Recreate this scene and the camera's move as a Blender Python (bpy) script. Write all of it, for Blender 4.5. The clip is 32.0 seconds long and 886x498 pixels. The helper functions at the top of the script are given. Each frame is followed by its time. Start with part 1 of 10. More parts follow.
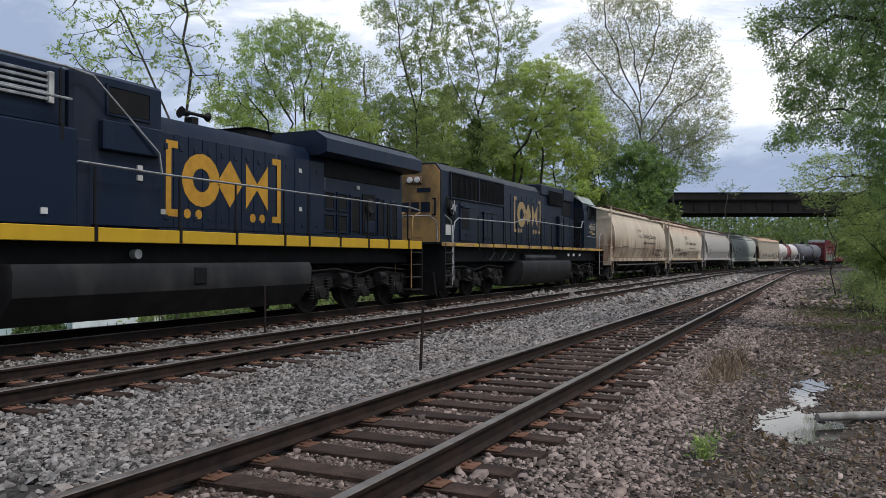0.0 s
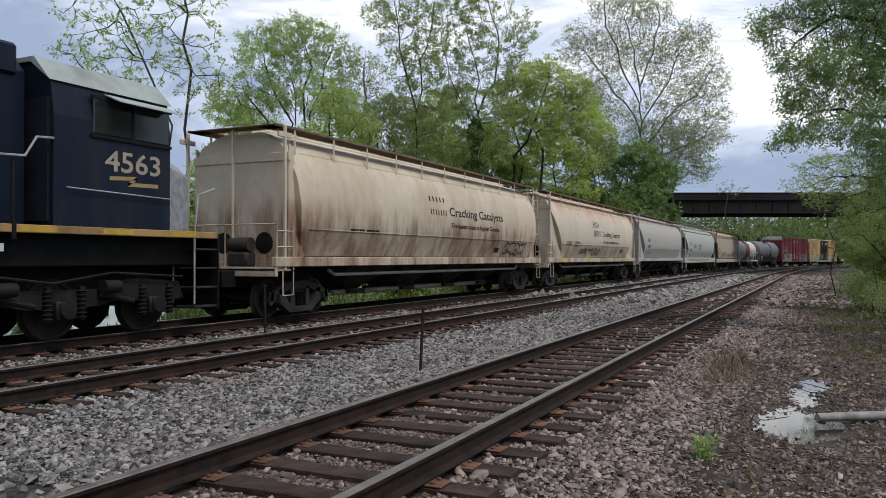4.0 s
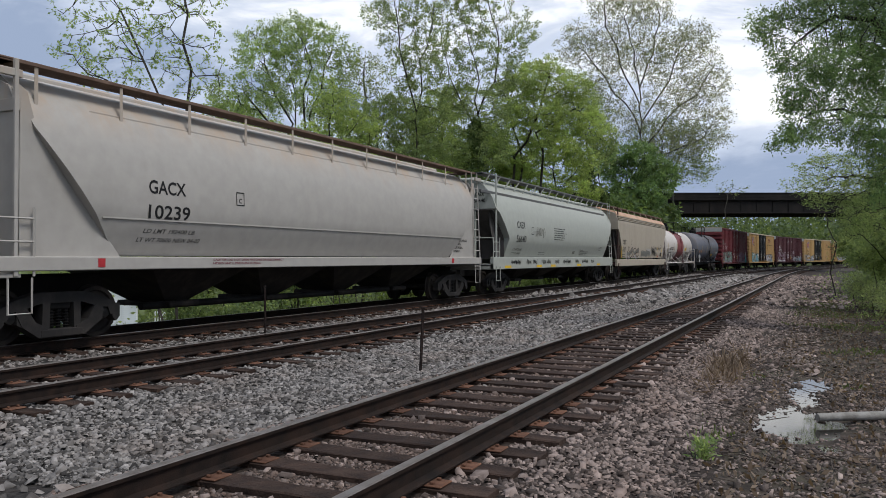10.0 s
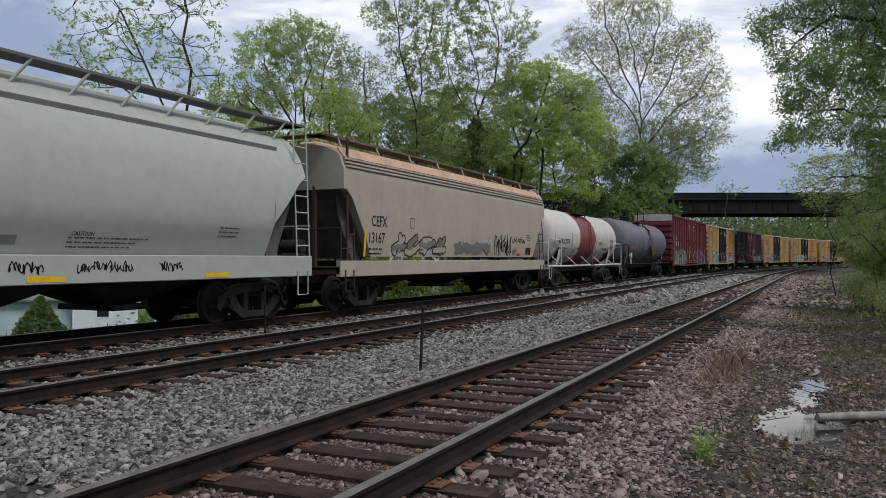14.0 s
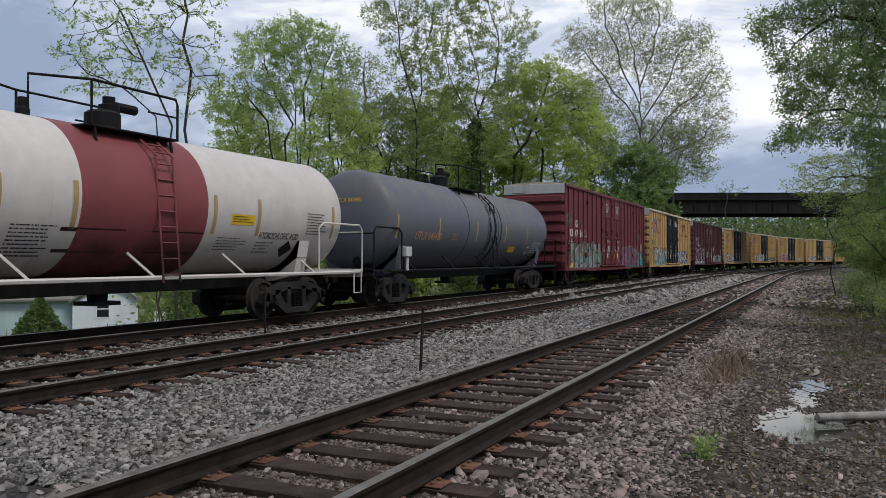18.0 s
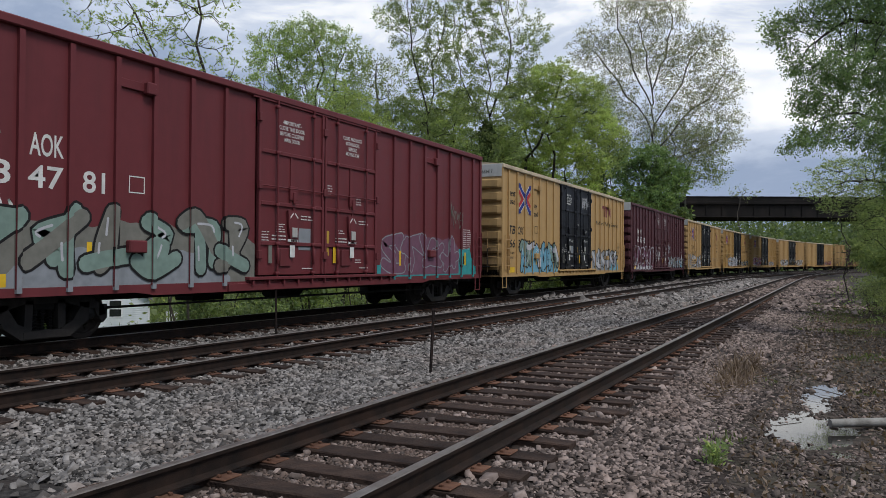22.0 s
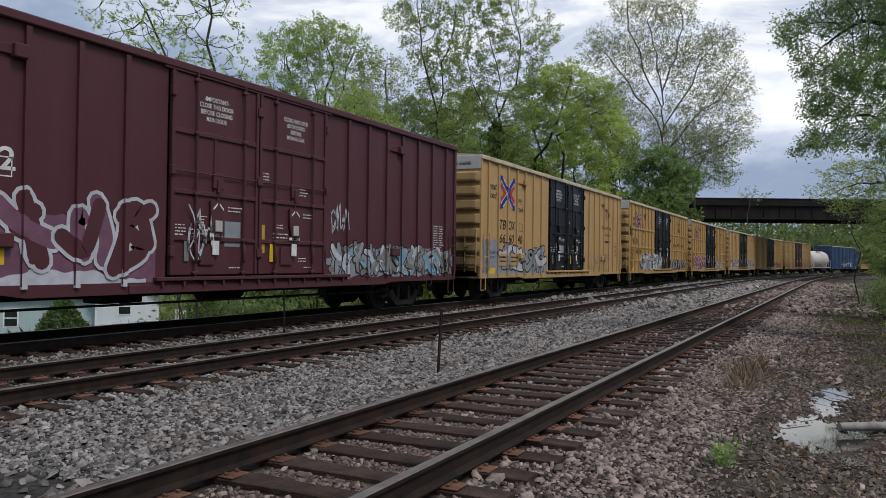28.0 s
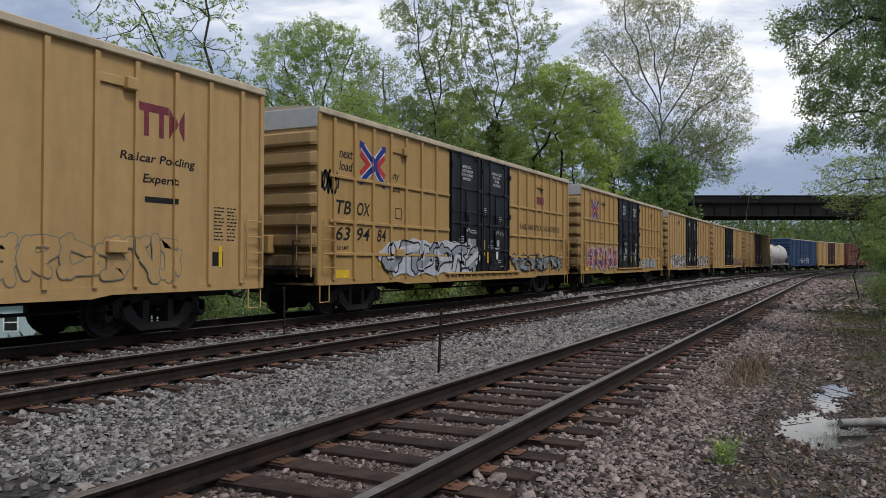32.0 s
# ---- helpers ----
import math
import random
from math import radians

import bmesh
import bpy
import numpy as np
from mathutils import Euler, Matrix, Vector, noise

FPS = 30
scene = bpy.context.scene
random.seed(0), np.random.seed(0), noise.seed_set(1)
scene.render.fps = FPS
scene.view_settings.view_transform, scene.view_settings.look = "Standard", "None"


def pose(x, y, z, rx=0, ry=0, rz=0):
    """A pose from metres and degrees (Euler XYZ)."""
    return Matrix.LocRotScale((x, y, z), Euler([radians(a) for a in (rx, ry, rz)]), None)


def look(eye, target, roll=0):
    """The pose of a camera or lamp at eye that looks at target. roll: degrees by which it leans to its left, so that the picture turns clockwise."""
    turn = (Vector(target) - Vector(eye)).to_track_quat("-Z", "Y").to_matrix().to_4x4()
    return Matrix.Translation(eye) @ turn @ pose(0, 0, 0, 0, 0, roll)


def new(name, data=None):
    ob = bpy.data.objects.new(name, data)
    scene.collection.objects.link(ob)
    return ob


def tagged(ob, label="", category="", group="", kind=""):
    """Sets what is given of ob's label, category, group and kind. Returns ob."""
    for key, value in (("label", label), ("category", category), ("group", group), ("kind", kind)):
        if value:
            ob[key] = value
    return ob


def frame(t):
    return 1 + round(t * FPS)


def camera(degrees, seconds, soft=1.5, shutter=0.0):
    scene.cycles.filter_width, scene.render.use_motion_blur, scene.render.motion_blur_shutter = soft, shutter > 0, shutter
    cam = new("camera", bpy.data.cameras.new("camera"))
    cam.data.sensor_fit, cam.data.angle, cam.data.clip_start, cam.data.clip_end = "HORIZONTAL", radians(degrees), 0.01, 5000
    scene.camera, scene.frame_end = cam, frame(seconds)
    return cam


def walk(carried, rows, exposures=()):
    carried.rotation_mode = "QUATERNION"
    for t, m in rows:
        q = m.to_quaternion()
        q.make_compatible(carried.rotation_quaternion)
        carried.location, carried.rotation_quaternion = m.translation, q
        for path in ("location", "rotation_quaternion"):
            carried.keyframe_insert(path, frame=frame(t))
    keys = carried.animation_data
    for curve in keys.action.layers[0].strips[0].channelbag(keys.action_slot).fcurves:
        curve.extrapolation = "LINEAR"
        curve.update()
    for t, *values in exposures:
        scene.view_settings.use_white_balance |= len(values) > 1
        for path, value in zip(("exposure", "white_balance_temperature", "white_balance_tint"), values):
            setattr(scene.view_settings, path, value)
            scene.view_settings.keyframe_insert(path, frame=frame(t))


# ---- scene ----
# ---- the camera and its path ----
cam = camera(58.95, 32.0, soft=0.4)
EYE_Z = 1.395
# seconds, turn to the left, tilt up, lean (degrees)
AIM = ((0.0, 25.598, 0.672, 0.0), (6.0, 25.598, 0.69, 0.0), (12.0, 25.598, 0.7, -0.02), (18.5, 25.598, 0.706, -0.02), (19.5, 25.626, 0.715, 0.0),
       (20.0, 25.725, 0.72, 0.01), (20.5, 25.818, 0.735, 0.04), (21.0, 25.933, 0.782, 0.10), (21.5, 26.114, 0.815, 0.23),
       (22.0, 26.391, 0.858, 0.35), (22.5, 26.668, 0.9, 0.45), (23.0, 26.876, 0.906, 0.49), (23.5, 26.965, 0.908, 0.5),
       (24.0, 27.04, 0.914, 0.51), (24.5, 27.065, 0.915, 0.52), (25.5, 27.07, 0.915, 0.54), (26.5, 27.03, 0.895, 0.56), (27.5, 26.975, 0.865, 0.62),
       (28.0, 27.0, 0.845, 0.74), (28.5, 27.1, 0.87, 0.79), (29.0, 27.15, 0.9, 0.72), (29.5, 27.155, 0.893, 0.57), (30.0, 27.15, 0.882, 0.41),
       (30.5, 27.095, 0.878, 0.34), (31.0, 27.045, 0.866, 0.3), (31.5, 27.01, 0.862, 0.23), (32.0, 26.956, 0.855, 0.19))
walk(cam, [(t, pose(0, 0, EYE_Z, 90 + tilt, 0, turn) @ pose(0, 0, 0, 0, 0, lean)) for t, turn, tilt, lean in AIM],
     exposures=((0.0, 0.06), (4.0, 0.05), (7.0, -0.02), (11.0, -0.08), (13.0, -0.16), (32.0, -0.15)))

# ---- sky and sun ----
SUN_AZ, SUN_EL = radians(102), radians(56)      # azimuth clockwise from +y
world = bpy.data.worlds.new("sky")
world.use_nodes = True
scene.world = world


def link(tree, a, b):
    tree.links.new(a, b)


def make_sky():
    nt = world.node_tree
    nt.nodes.clear()
    n = nt.nodes.new
    sky = n("ShaderNodeTexSky")
    sky.sky_type, sky.sun_disc = "NISHITA", False
    sky.sun_elevation, sky.sun_rotation = SUN_EL, SUN_AZ
    sky.air_density, sky.dust_density, sky.ozone_density = 1.0, 2.0, 2.5
    co = n("ShaderNodeTexCoord")
    mp = n("ShaderNodeMapping")
    mp.inputs["Scale"].default_value = (1.0, 1.0, 2.6)
    mp.inputs["Location"].default_value = SKY_SHIFT
    link(nt, co.outputs["Generated"], mp.inputs["Vector"])
    big = n("ShaderNodeTexNoise")
    big.inputs["Scale"].default_value, big.inputs["Detail"].default_value, big.inputs["Roughness"].default_value = 3.2, 8.0, 0.56
    big.inputs["Distortion"].default_value = 0.5
    link(nt, mp.outputs["Vector"], big.inputs["Vector"])
    # thinner, brighter cloud ahead to the right; greyer bases near the horizon
    dot = n("ShaderNodeVectorMath")
    dot.operation = "DOT_PRODUCT"
    dot.inputs[1].default_value = (-0.211, 0.932, 0.294)
    link(nt, co.outputs["Generated"], dot.inputs[0])
    glow = n("ShaderNodeMapRange")
    glow.interpolation_type = "SMOOTHSTEP"
    for k, v in (("From Min", 0.90), ("From Max", 0.995), ("To Min", -0.055), ("To Max", 0.05)):
        glow.inputs[k].default_value = v
    link(nt, dot.outputs["Value"], glow.inputs["Value"])
    sep = n("ShaderNodeSeparateXYZ")
    link(nt, co.outputs["Generated"], sep.inputs["Vector"])
    low = n("ShaderNodeMapRange")
    low.interpolation_type = "SMOOTHSTEP"
    for k, v in (("From Min", 0.06), ("From Max", 0.27), ("To Min", -0.125), ("To Max", 0.0)):
        low.inputs[k].default_value = v
    link(nt, sep.outputs["Z"], low.inputs["Value"])
    add = n("ShaderNodeMath")
    add.operation = "ADD"
    link(nt, big.outputs["Fac"], add.inputs[0])
    link(nt, glow.outputs["Result"], add.inputs[1])
    add2 = n("ShaderNodeMath")
    add2.operation = "ADD"
    link(nt, add.outputs["Value"], add2.inputs[0])
    link(nt, low.outputs["Result"], add2.inputs[1])
    ramp = n("ShaderNodeValToRGB")
    ramp.color_ramp.interpolation = "EASE"
    e = ramp.color_ramp.elements
    e[0].position, e[0].color = 0.34, (0.32, 0.40, 0.56, 1)
    e[1].position, e[1].color = 0.66, (1.12, 1.13, 1.14, 1)
    mid = e.new(0.49)
    mid.color = (0.60, 0.675, 0.82, 1)
    link(nt, add2.outputs["Value"], ramp.inputs["Fac"])
    # thin places in the cloud let the blue sky show
    gap = n("ShaderNodeTexNoise")
    gap.inputs["Scale"].default_value, gap.inputs["Detail"].default_value = 3.1, 5.0
    link(nt, mp.outputs["Vector"], gap.inputs["Vector"])
    gr = n("ShaderNodeValToRGB")
    gr.color_ramp.elements[0].position, gr.color_ramp.elements[0].color = 0.62, (0, 0, 0, 1)
    gr.color_ramp.elements[1].position, gr.color_ramp.elements[1].color = 0.76, (1, 1, 1, 1)
    link(nt, gap.outputs["Fac"], gr.inputs["Fac"])
    b1, b2 = n("ShaderNodeBackground"), n("ShaderNodeBackground")
    b1.inputs["Strength"].default_value = SKY_CLOUD
    b2.inputs["Strength"].default_value = 0.11
    link(nt, ramp.outputs["Color"], b1.inputs["Color"])
    link(nt, sky.outputs["Color"], b2.inputs["Color"])
    mix = n("ShaderNodeMixShader")
    link(nt, gr.outputs["Color"], mix.inputs["Fac"])
    link(nt, b1.outputs["Background"], mix.inputs[1])
    link(nt, b2.outputs["Background"], mix.inputs[2])
    out = n("ShaderNodeOutputWorld")
    link(nt, mix.outputs["Shader"], out.inputs["Surface"])


SKY_SHIFT, SKY_CLOUD = (0.0, 0.0, 0.0), 1.10
make_sky()
sun_data = bpy.data.lights.new("sun", "SUN")
sun_data.energy, sun_data.angle, sun_data.color = 2.2, radians(18), (1.0, 0.98, 0.96)
sun = new("sun", sun_data)
sun.matrix_world = look((math.sin(SUN_AZ) * math.cos(SUN_EL) * 60, math.cos(SUN_AZ) * math.cos(SUN_EL) * 60, math.sin(SUN_EL) * 60), (0, 0, 0))

# ---- the three tracks: straight, an easing curve, then an arc to the right ----
GAUGE = 0.755          # half the distance between rail centres
TRACKS = {1: (-3.2975, 57.2, 76.8, 303.7), 2: (-8.5536, 47.5, 76.1, 341.1), 3: (-12.5312, 47.5, 76.1, 345.1)}
STEP = 1.0
ARC = np.arange(-290.0, 470.0, STEP)


def lay_line(x0, y0, ease, radius):
    k = np.clip((ARC + STEP / 2 - y0) / ease, 0, 1) / radius
    th = np.concatenate([[0], np.cumsum(k * STEP)])[:-1]
    mid = th + k * STEP / 2
    x = x0 + np.concatenate([[0], np.cumsum(np.sin(mid) * STEP)])[:-1]
    y = ARC[0] + np.concatenate([[0], np.cumsum(np.cos(mid) * STEP)])[:-1]
    return x, y, th


LINES = {k: lay_line(*v) for k, v in TRACKS.items()}


def on_line(k, s, off=0.0):
    """Place and heading at arc length s of track k, off metres to its right."""
    x, y, th = (np.interp(s, ARC, c) for c in LINES[k])
    return x + off * np.cos(th), y - off * np.sin(th), th


def beside(k, x, y):
    """Arc length and signed offset (right positive) of points from track k."""
    x, y = np.asarray(x, float), np.asarray(y, float)
    s = y.copy()
    for _ in range(12):
        px, py, th = on_line(k, np.clip(s, ARC[0], ARC[-1]))
        s = np.clip(s + 0.9 * ((x - px) * np.sin(th) + (y - py) * np.cos(th)), ARC[0], ARC[-1])
    px, py, th = on_line(k, s)
    return s, (x - px) * np.cos(th) - (y - py) * np.sin(th)


def gone(t):
    """How far the train has come at t seconds (metres, negative: towards the viewer)."""
    u = t / 32.0
    return -253.864 * u + 11.168 * u ** 2 + 90.715 * u ** 3 - 327.14 * u ** 4 + 397.686 * u ** 5 - 161.882 * u ** 6

# ---- mesh helpers ----
class Shape:
    """Collects vertices and faces, then becomes one mesh."""

    def __init__(self):
        self.v, self.f, self.m = [], [], []

    def add(self, verts, faces, mat=0):
        o = len(self.v)
        self.v.extend(verts)
        self.f.extend([tuple(i + o for i in fc) for fc in faces])
        self.m.extend([mat] * len(faces))
        return self

    def box(self, x0, x1, y0, y1, z0, z1, c=0.0, mat=0):
        if x1 < x0: x0, x1 = x1, x0
        if y1 < y0: y0, y1 = y1, y0
        if z1 < z0: z0, z1 = z1, z0
        if not c:
            return self.add([(x, y, z) for z in (z0, z1) for y in (y0, y1) for x in (x0, x1)],
                            [(0, 2, 3, 1), (4, 5, 7, 6), (0, 1, 5, 4), (2, 6, 7, 3), (0, 4, 6, 2), (1, 3, 7, 5)], mat)
        c = min(c, (x1 - x0) * 0.45, (y1 - y0) * 0.45, (z1 - z0) * 0.45)
        vs = []
        for sx, X in ((1, x0), (-1, x1)):
            for sy, Y in ((1, y0), (-1, y1)):
                for sz, Z in ((1, z0), (-1, z1)):
                    vs += [(X, Y + sy * c, Z + sz * c), (X + sx * c, Y, Z + sz * c), (X + sx * c, Y + sy * c, Z)]
        def i(a, b, d, k): return (a * 4 + b * 2 + d) * 3 + k
        fs = []
        for a in (0, 1):
            fs.append([i(a, 0, 0, 0), i(a, 0, 1, 0), i(a, 1, 1, 0), i(a, 1, 0, 0)][::1 if a == 0 else -1])
            fs.append([i(0, a, 0, 1), i(1, a, 0, 1), i(1, a, 1, 1), i(0, a, 1, 1)][::1 if a == 0 else -1])
            fs.append([i(0, 0, a, 2), i(0, 1, a, 2), i(1, 1, a, 2), i(1, 0, a, 2)][::1 if a == 0 else -1])
        for a in (0, 1):
            for b in (0, 1):
                fl = 1 if (a + b) % 2 == 0 else -1
                fs.append([i(a, b, 0, 0), i(a, b, 0, 1), i(a, b, 1, 1), i(a, b, 1, 0)][::fl])
                fs.append([i(a, 0, b, 0), i(a, 1, b, 0), i(a, 1, b, 2), i(a, 0, b, 2)][::fl])
                fs.append([i(0, a, b, 1), i(0, a, b, 2), i(1, a, b, 2), i(1, a, b, 1)][::fl])
                for d in (0, 1):
                    fs.append([i(a, b, d, 0), i(a, b, d, 1), i(a, b, d, 2)])
        return self.add(vs, fs, mat)

    def rod(self, pts, r, seg=6, mat=0, caps=True):
        """A round bar along a chain of points."""
        P = [Vector(p) for p in pts]
        vs, fs = [], []
        for k, p in enumerate(P):
            d = (P[min(k + 1, len(P) - 1)] - P[max(k - 1, 0)]).normalized()
            a = d.orthogonal().normalized() if k == 0 else (a - d * a.dot(d)).normalized()
            b = d.cross(a)
            rr = r[k] if isinstance(r, (list, tuple)) else r
            for j in range(seg):
                w = 2 * math.pi * j / seg
                vs.append(tuple(p + a * (rr * math.cos(w)) + b * (rr * math.sin(w))))
        for k in range(len(P) - 1):
            for j in range(seg):
                fs.append((k * seg + j, k * seg + (j + 1) % seg, (k + 1) * seg + (j + 1) % seg, (k + 1) * seg + j))
        if caps:
            fs.append(tuple(range(seg))[::-1])
            fs.append(tuple((len(P) - 1) * seg + j for j in range(seg)))
        return self.add(vs, fs, mat)

    def turn(self, prof, axis, at, seg=16, mat=0):
        """A turned form: prof is (along, radius) pairs, about the x, y or z axis through at."""
        vs, fs = [], []
        for a, r in prof:
            for j in range(seg):
                w = 2 * math.pi * j / seg
                c, s = r * math.cos(w), r * math.sin(w)
                q = {"x": (a, c, s), "y": (s, a, c), "z": (c, s, a)}[axis]
                vs.append((q[0] + at[0], q[1] + at[1], q[2] + at[2]))
        n = len(prof)
        for k in range(n - 1):
            for j in range(seg):
                fs.append((k * seg + j, k * seg + (j + 1) % seg, (k + 1) * seg + (j + 1) % seg, (k + 1) * seg + j))
        if prof[0][1] > 1e-4: fs.append(tuple(range(seg))[::-1])
        if prof[-1][1] > 1e-4: fs.append(tuple((n - 1) * seg + j for j in range(seg)))
        return self.add(vs, fs, mat)

    def loft(self, rings, closed=True, caps=False, mat=0):
        """Skin through rings of equally many points."""
        n = len(rings[0])
        vs = [tuple(p) for r in rings for p in r]
        fs = []
        for k in range(len(rings) - 1):
            for j in range(n if closed else n - 1):
                fs.append((k * n + j, k * n + (j + 1) % n, (k + 1) * n + (j + 1) % n, (k + 1) * n + j))
        if caps:
            fs.append(tuple(range(n))[::-1])
            fs.append(tuple((len(rings) - 1) * n + j for j in range(n)))
        return self.add(vs, fs, mat)

    def plate(self, poly, y0, y1, mat=0):
        """A plate with outline poly in x and z, from y0 to y1."""
        n = len(poly)
        vs = [(x, y0, z) for x, z in poly] + [(x, y1, z) for x, z in poly]
        fs = [tuple(range(n)), tuple(range(2 * n - 1, n - 1, -1))] + [(i, i + n, (i + 1) % n + n, (i + 1) % n) for i in range(n)]
        return self.add(vs, fs, mat)

    def plate_x(self, poly, x0, x1, mat=0):
        """A plate with outline poly in y and z, from x0 to x1."""
        n = len(poly)
        vs = [(x0, y, z) for y, z in poly] + [(x1, y, z) for y, z in poly]
        fs = [tuple(range(n)), tuple(range(2 * n - 1, n - 1, -1))] + [(i, i + n, (i + 1) % n + n, (i + 1) % n) for i in range(n)]
        return self.add(vs, fs, mat)

    def mesh(self, name, mats, smooth=0.0, fix=True):
        me = bpy.data.meshes.new(name)
        me.from_pydata([tuple(p) for p in self.v], [], self.f)
        for m in (mats if isinstance(mats, (list, tuple)) else [mats]):
            me.materials.append(m)
        if any(self.m):
            me.polygons.foreach_set("material_index", self.m)
        if fix:
            bm = bmesh.new()
            bm.from_mesh(me)
            bmesh.ops.recalc_face_normals(bm, faces=bm.faces)
            bm.to_mesh(me)
            bm.free()
        if smooth:
            me.polygons.foreach_set("use_smooth", [True] * len(me.polygons))
            me.set_sharp_from_angle(angle=radians(smooth))
        me.update()
        return me


def part(name, shape, mats, parent, label="", smooth=0.0, m=None):
    """Links a shape, or a ready mesh, as one mesh object under a thing or a part."""
    me = shape if isinstance(shape, bpy.types.Mesh) else shape.mesh(name, mats, smooth)
    ob = new(name, me)
    ob.parent = parent
    if m is not None:
        ob.matrix_basis = m
    if label:
        ob["label"] = label
    return ob


def thing(name, label, category, m=None, group="", kind=""):
    ob = new(name)
    ob.empty_display_size = 0.3
    if m is not None:
        ob.matrix_basis = m
    return tagged(ob, label, category, group, kind)


def solid(name, shape, mats, label, category, m=None, smooth=0.0, group="", kind=""):
    ob = new(name, shape.mesh(name, mats, smooth))
    if m is not None:
        ob.matrix_basis = m
    return tagged(ob, label, category, group, kind)


# ---- materials ----
def material(name, colors, scale=3.0, rough=0.7, metal=0.0, bump=0.1, bump_scale=60.0, stain=None, stain_scale=1.2, stain_amount=0.45, streak=1.0,
             space="Object", island=0.0, spec=0.2, per_object=0.0, bands=()):
    """Colour between two tones by noise, a stain with a shape of its own, and fine relief. streak > 1 draws the stain out along z."""
    mat = bpy.data.materials.new(name)
    mat.use_nodes = True
    nt = mat.node_tree
    n = nt.nodes.new
    b = nt.nodes["Principled BSDF"]
    b.inputs["Metallic"].default_value, b.inputs["Specular IOR Level"].default_value = metal, spec
    co = n("ShaderNodeTexCoord")
    src = co.outputs[space]
    n1 = n("ShaderNodeTexNoise")
    n1.inputs["Scale"].default_value, n1.inputs["Detail"].default_value = scale, 6.0
    link(nt, src, n1.inputs["Vector"])
    r1 = n("ShaderNodeValToRGB")
    r1.color_ramp.elements[0].position, r1.color_ramp.elements[1].position = 0.32, 0.68
    r1.color_ramp.elements[0].color, r1.color_ramp.elements[1].color = (*colors[0], 1), (*colors[1], 1)
    link(nt, n1.outputs["Fac"], r1.inputs["Fac"])
    col = r1.outputs["Color"]
    if stain:
        mp = n("ShaderNodeMapping")
        mp.inputs["Scale"].default_value = (1, 1, 1 / streak)
        link(nt, src, mp.inputs["Vector"])
        n2 = n("ShaderNodeTexNoise")
        n2.inputs["Scale"].default_value, n2.inputs["Detail"].default_value, n2.inputs["Roughness"].default_value = stain_scale, 8.0, 0.62
        link(nt, mp.outputs["Vector"], n2.inputs["Vector"])
        r2 = n("ShaderNodeValToRGB")
        r2.color_ramp.elements[0].position, r2.color_ramp.elements[1].position = 0.46, 0.72
        r2.color_ramp.elements[0].color, r2.color_ramp.elements[1].color = (0, 0, 0, 1), (stain_amount,) * 3 + (1,)
        link(nt, n2.outputs["Fac"], r2.inputs["Fac"])
        mx = n("ShaderNodeMixRGB")
        link(nt, r2.outputs["Color"], mx.inputs["Fac"])
        link(nt, col, mx.inputs["Color1"])
        mx.inputs["Color2"].default_value = (*stain, 1)
        col = mx.outputs["Color"]
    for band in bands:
        # a stain or painted shade that keeps to a height of the surface: low edge, high edge, colour, amount
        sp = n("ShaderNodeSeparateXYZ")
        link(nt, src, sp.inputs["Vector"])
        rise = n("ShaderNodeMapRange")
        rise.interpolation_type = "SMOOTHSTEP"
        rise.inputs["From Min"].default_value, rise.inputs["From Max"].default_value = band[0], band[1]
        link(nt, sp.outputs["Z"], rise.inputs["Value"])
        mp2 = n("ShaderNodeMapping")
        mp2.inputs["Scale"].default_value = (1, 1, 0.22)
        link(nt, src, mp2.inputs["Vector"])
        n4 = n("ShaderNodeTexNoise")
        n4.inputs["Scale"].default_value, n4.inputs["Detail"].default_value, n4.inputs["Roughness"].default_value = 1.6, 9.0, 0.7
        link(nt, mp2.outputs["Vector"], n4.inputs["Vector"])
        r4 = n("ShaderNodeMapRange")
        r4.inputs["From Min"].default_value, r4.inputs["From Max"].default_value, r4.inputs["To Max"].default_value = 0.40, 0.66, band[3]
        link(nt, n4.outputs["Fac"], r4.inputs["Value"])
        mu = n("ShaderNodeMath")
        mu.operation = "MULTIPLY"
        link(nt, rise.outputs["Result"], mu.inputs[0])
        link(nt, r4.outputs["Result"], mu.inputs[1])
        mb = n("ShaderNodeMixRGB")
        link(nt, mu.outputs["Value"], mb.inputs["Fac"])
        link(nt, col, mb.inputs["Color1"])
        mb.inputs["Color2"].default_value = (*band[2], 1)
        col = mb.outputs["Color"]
    if island or per_object:
        if island:
            g = n("ShaderNodeNewGeometry").outputs["Random Per Island"]
        else:
            g = n("ShaderNodeObjectInfo").outputs["Random"]
        amount = island or per_object
        mr = n("ShaderNodeMapRange")
        mr.inputs["To Min"].default_value, mr.inputs["To Max"].default_value = 1 - amount, 1 + amount
        link(nt, g, mr.inputs["Value"])
        hv = n("ShaderNodeHueSaturation")
        link(nt, mr.outputs["Result"], hv.inputs["Value"])
        link(nt, col, hv.inputs["Color"])
        col = hv.outputs["Color"]
    link(nt, col, b.inputs["Base Color"])
    rr = n("ShaderNodeMapRange")
    rr.inputs["To Min"].default_value, rr.inputs["To Max"].default_value = max(rough - 0.12, 0.03), min(rough + 0.12, 1)
    link(nt, n1.outputs["Fac"], rr.inputs["Value"])
    link(nt, rr.outputs["Result"], b.inputs["Roughness"])
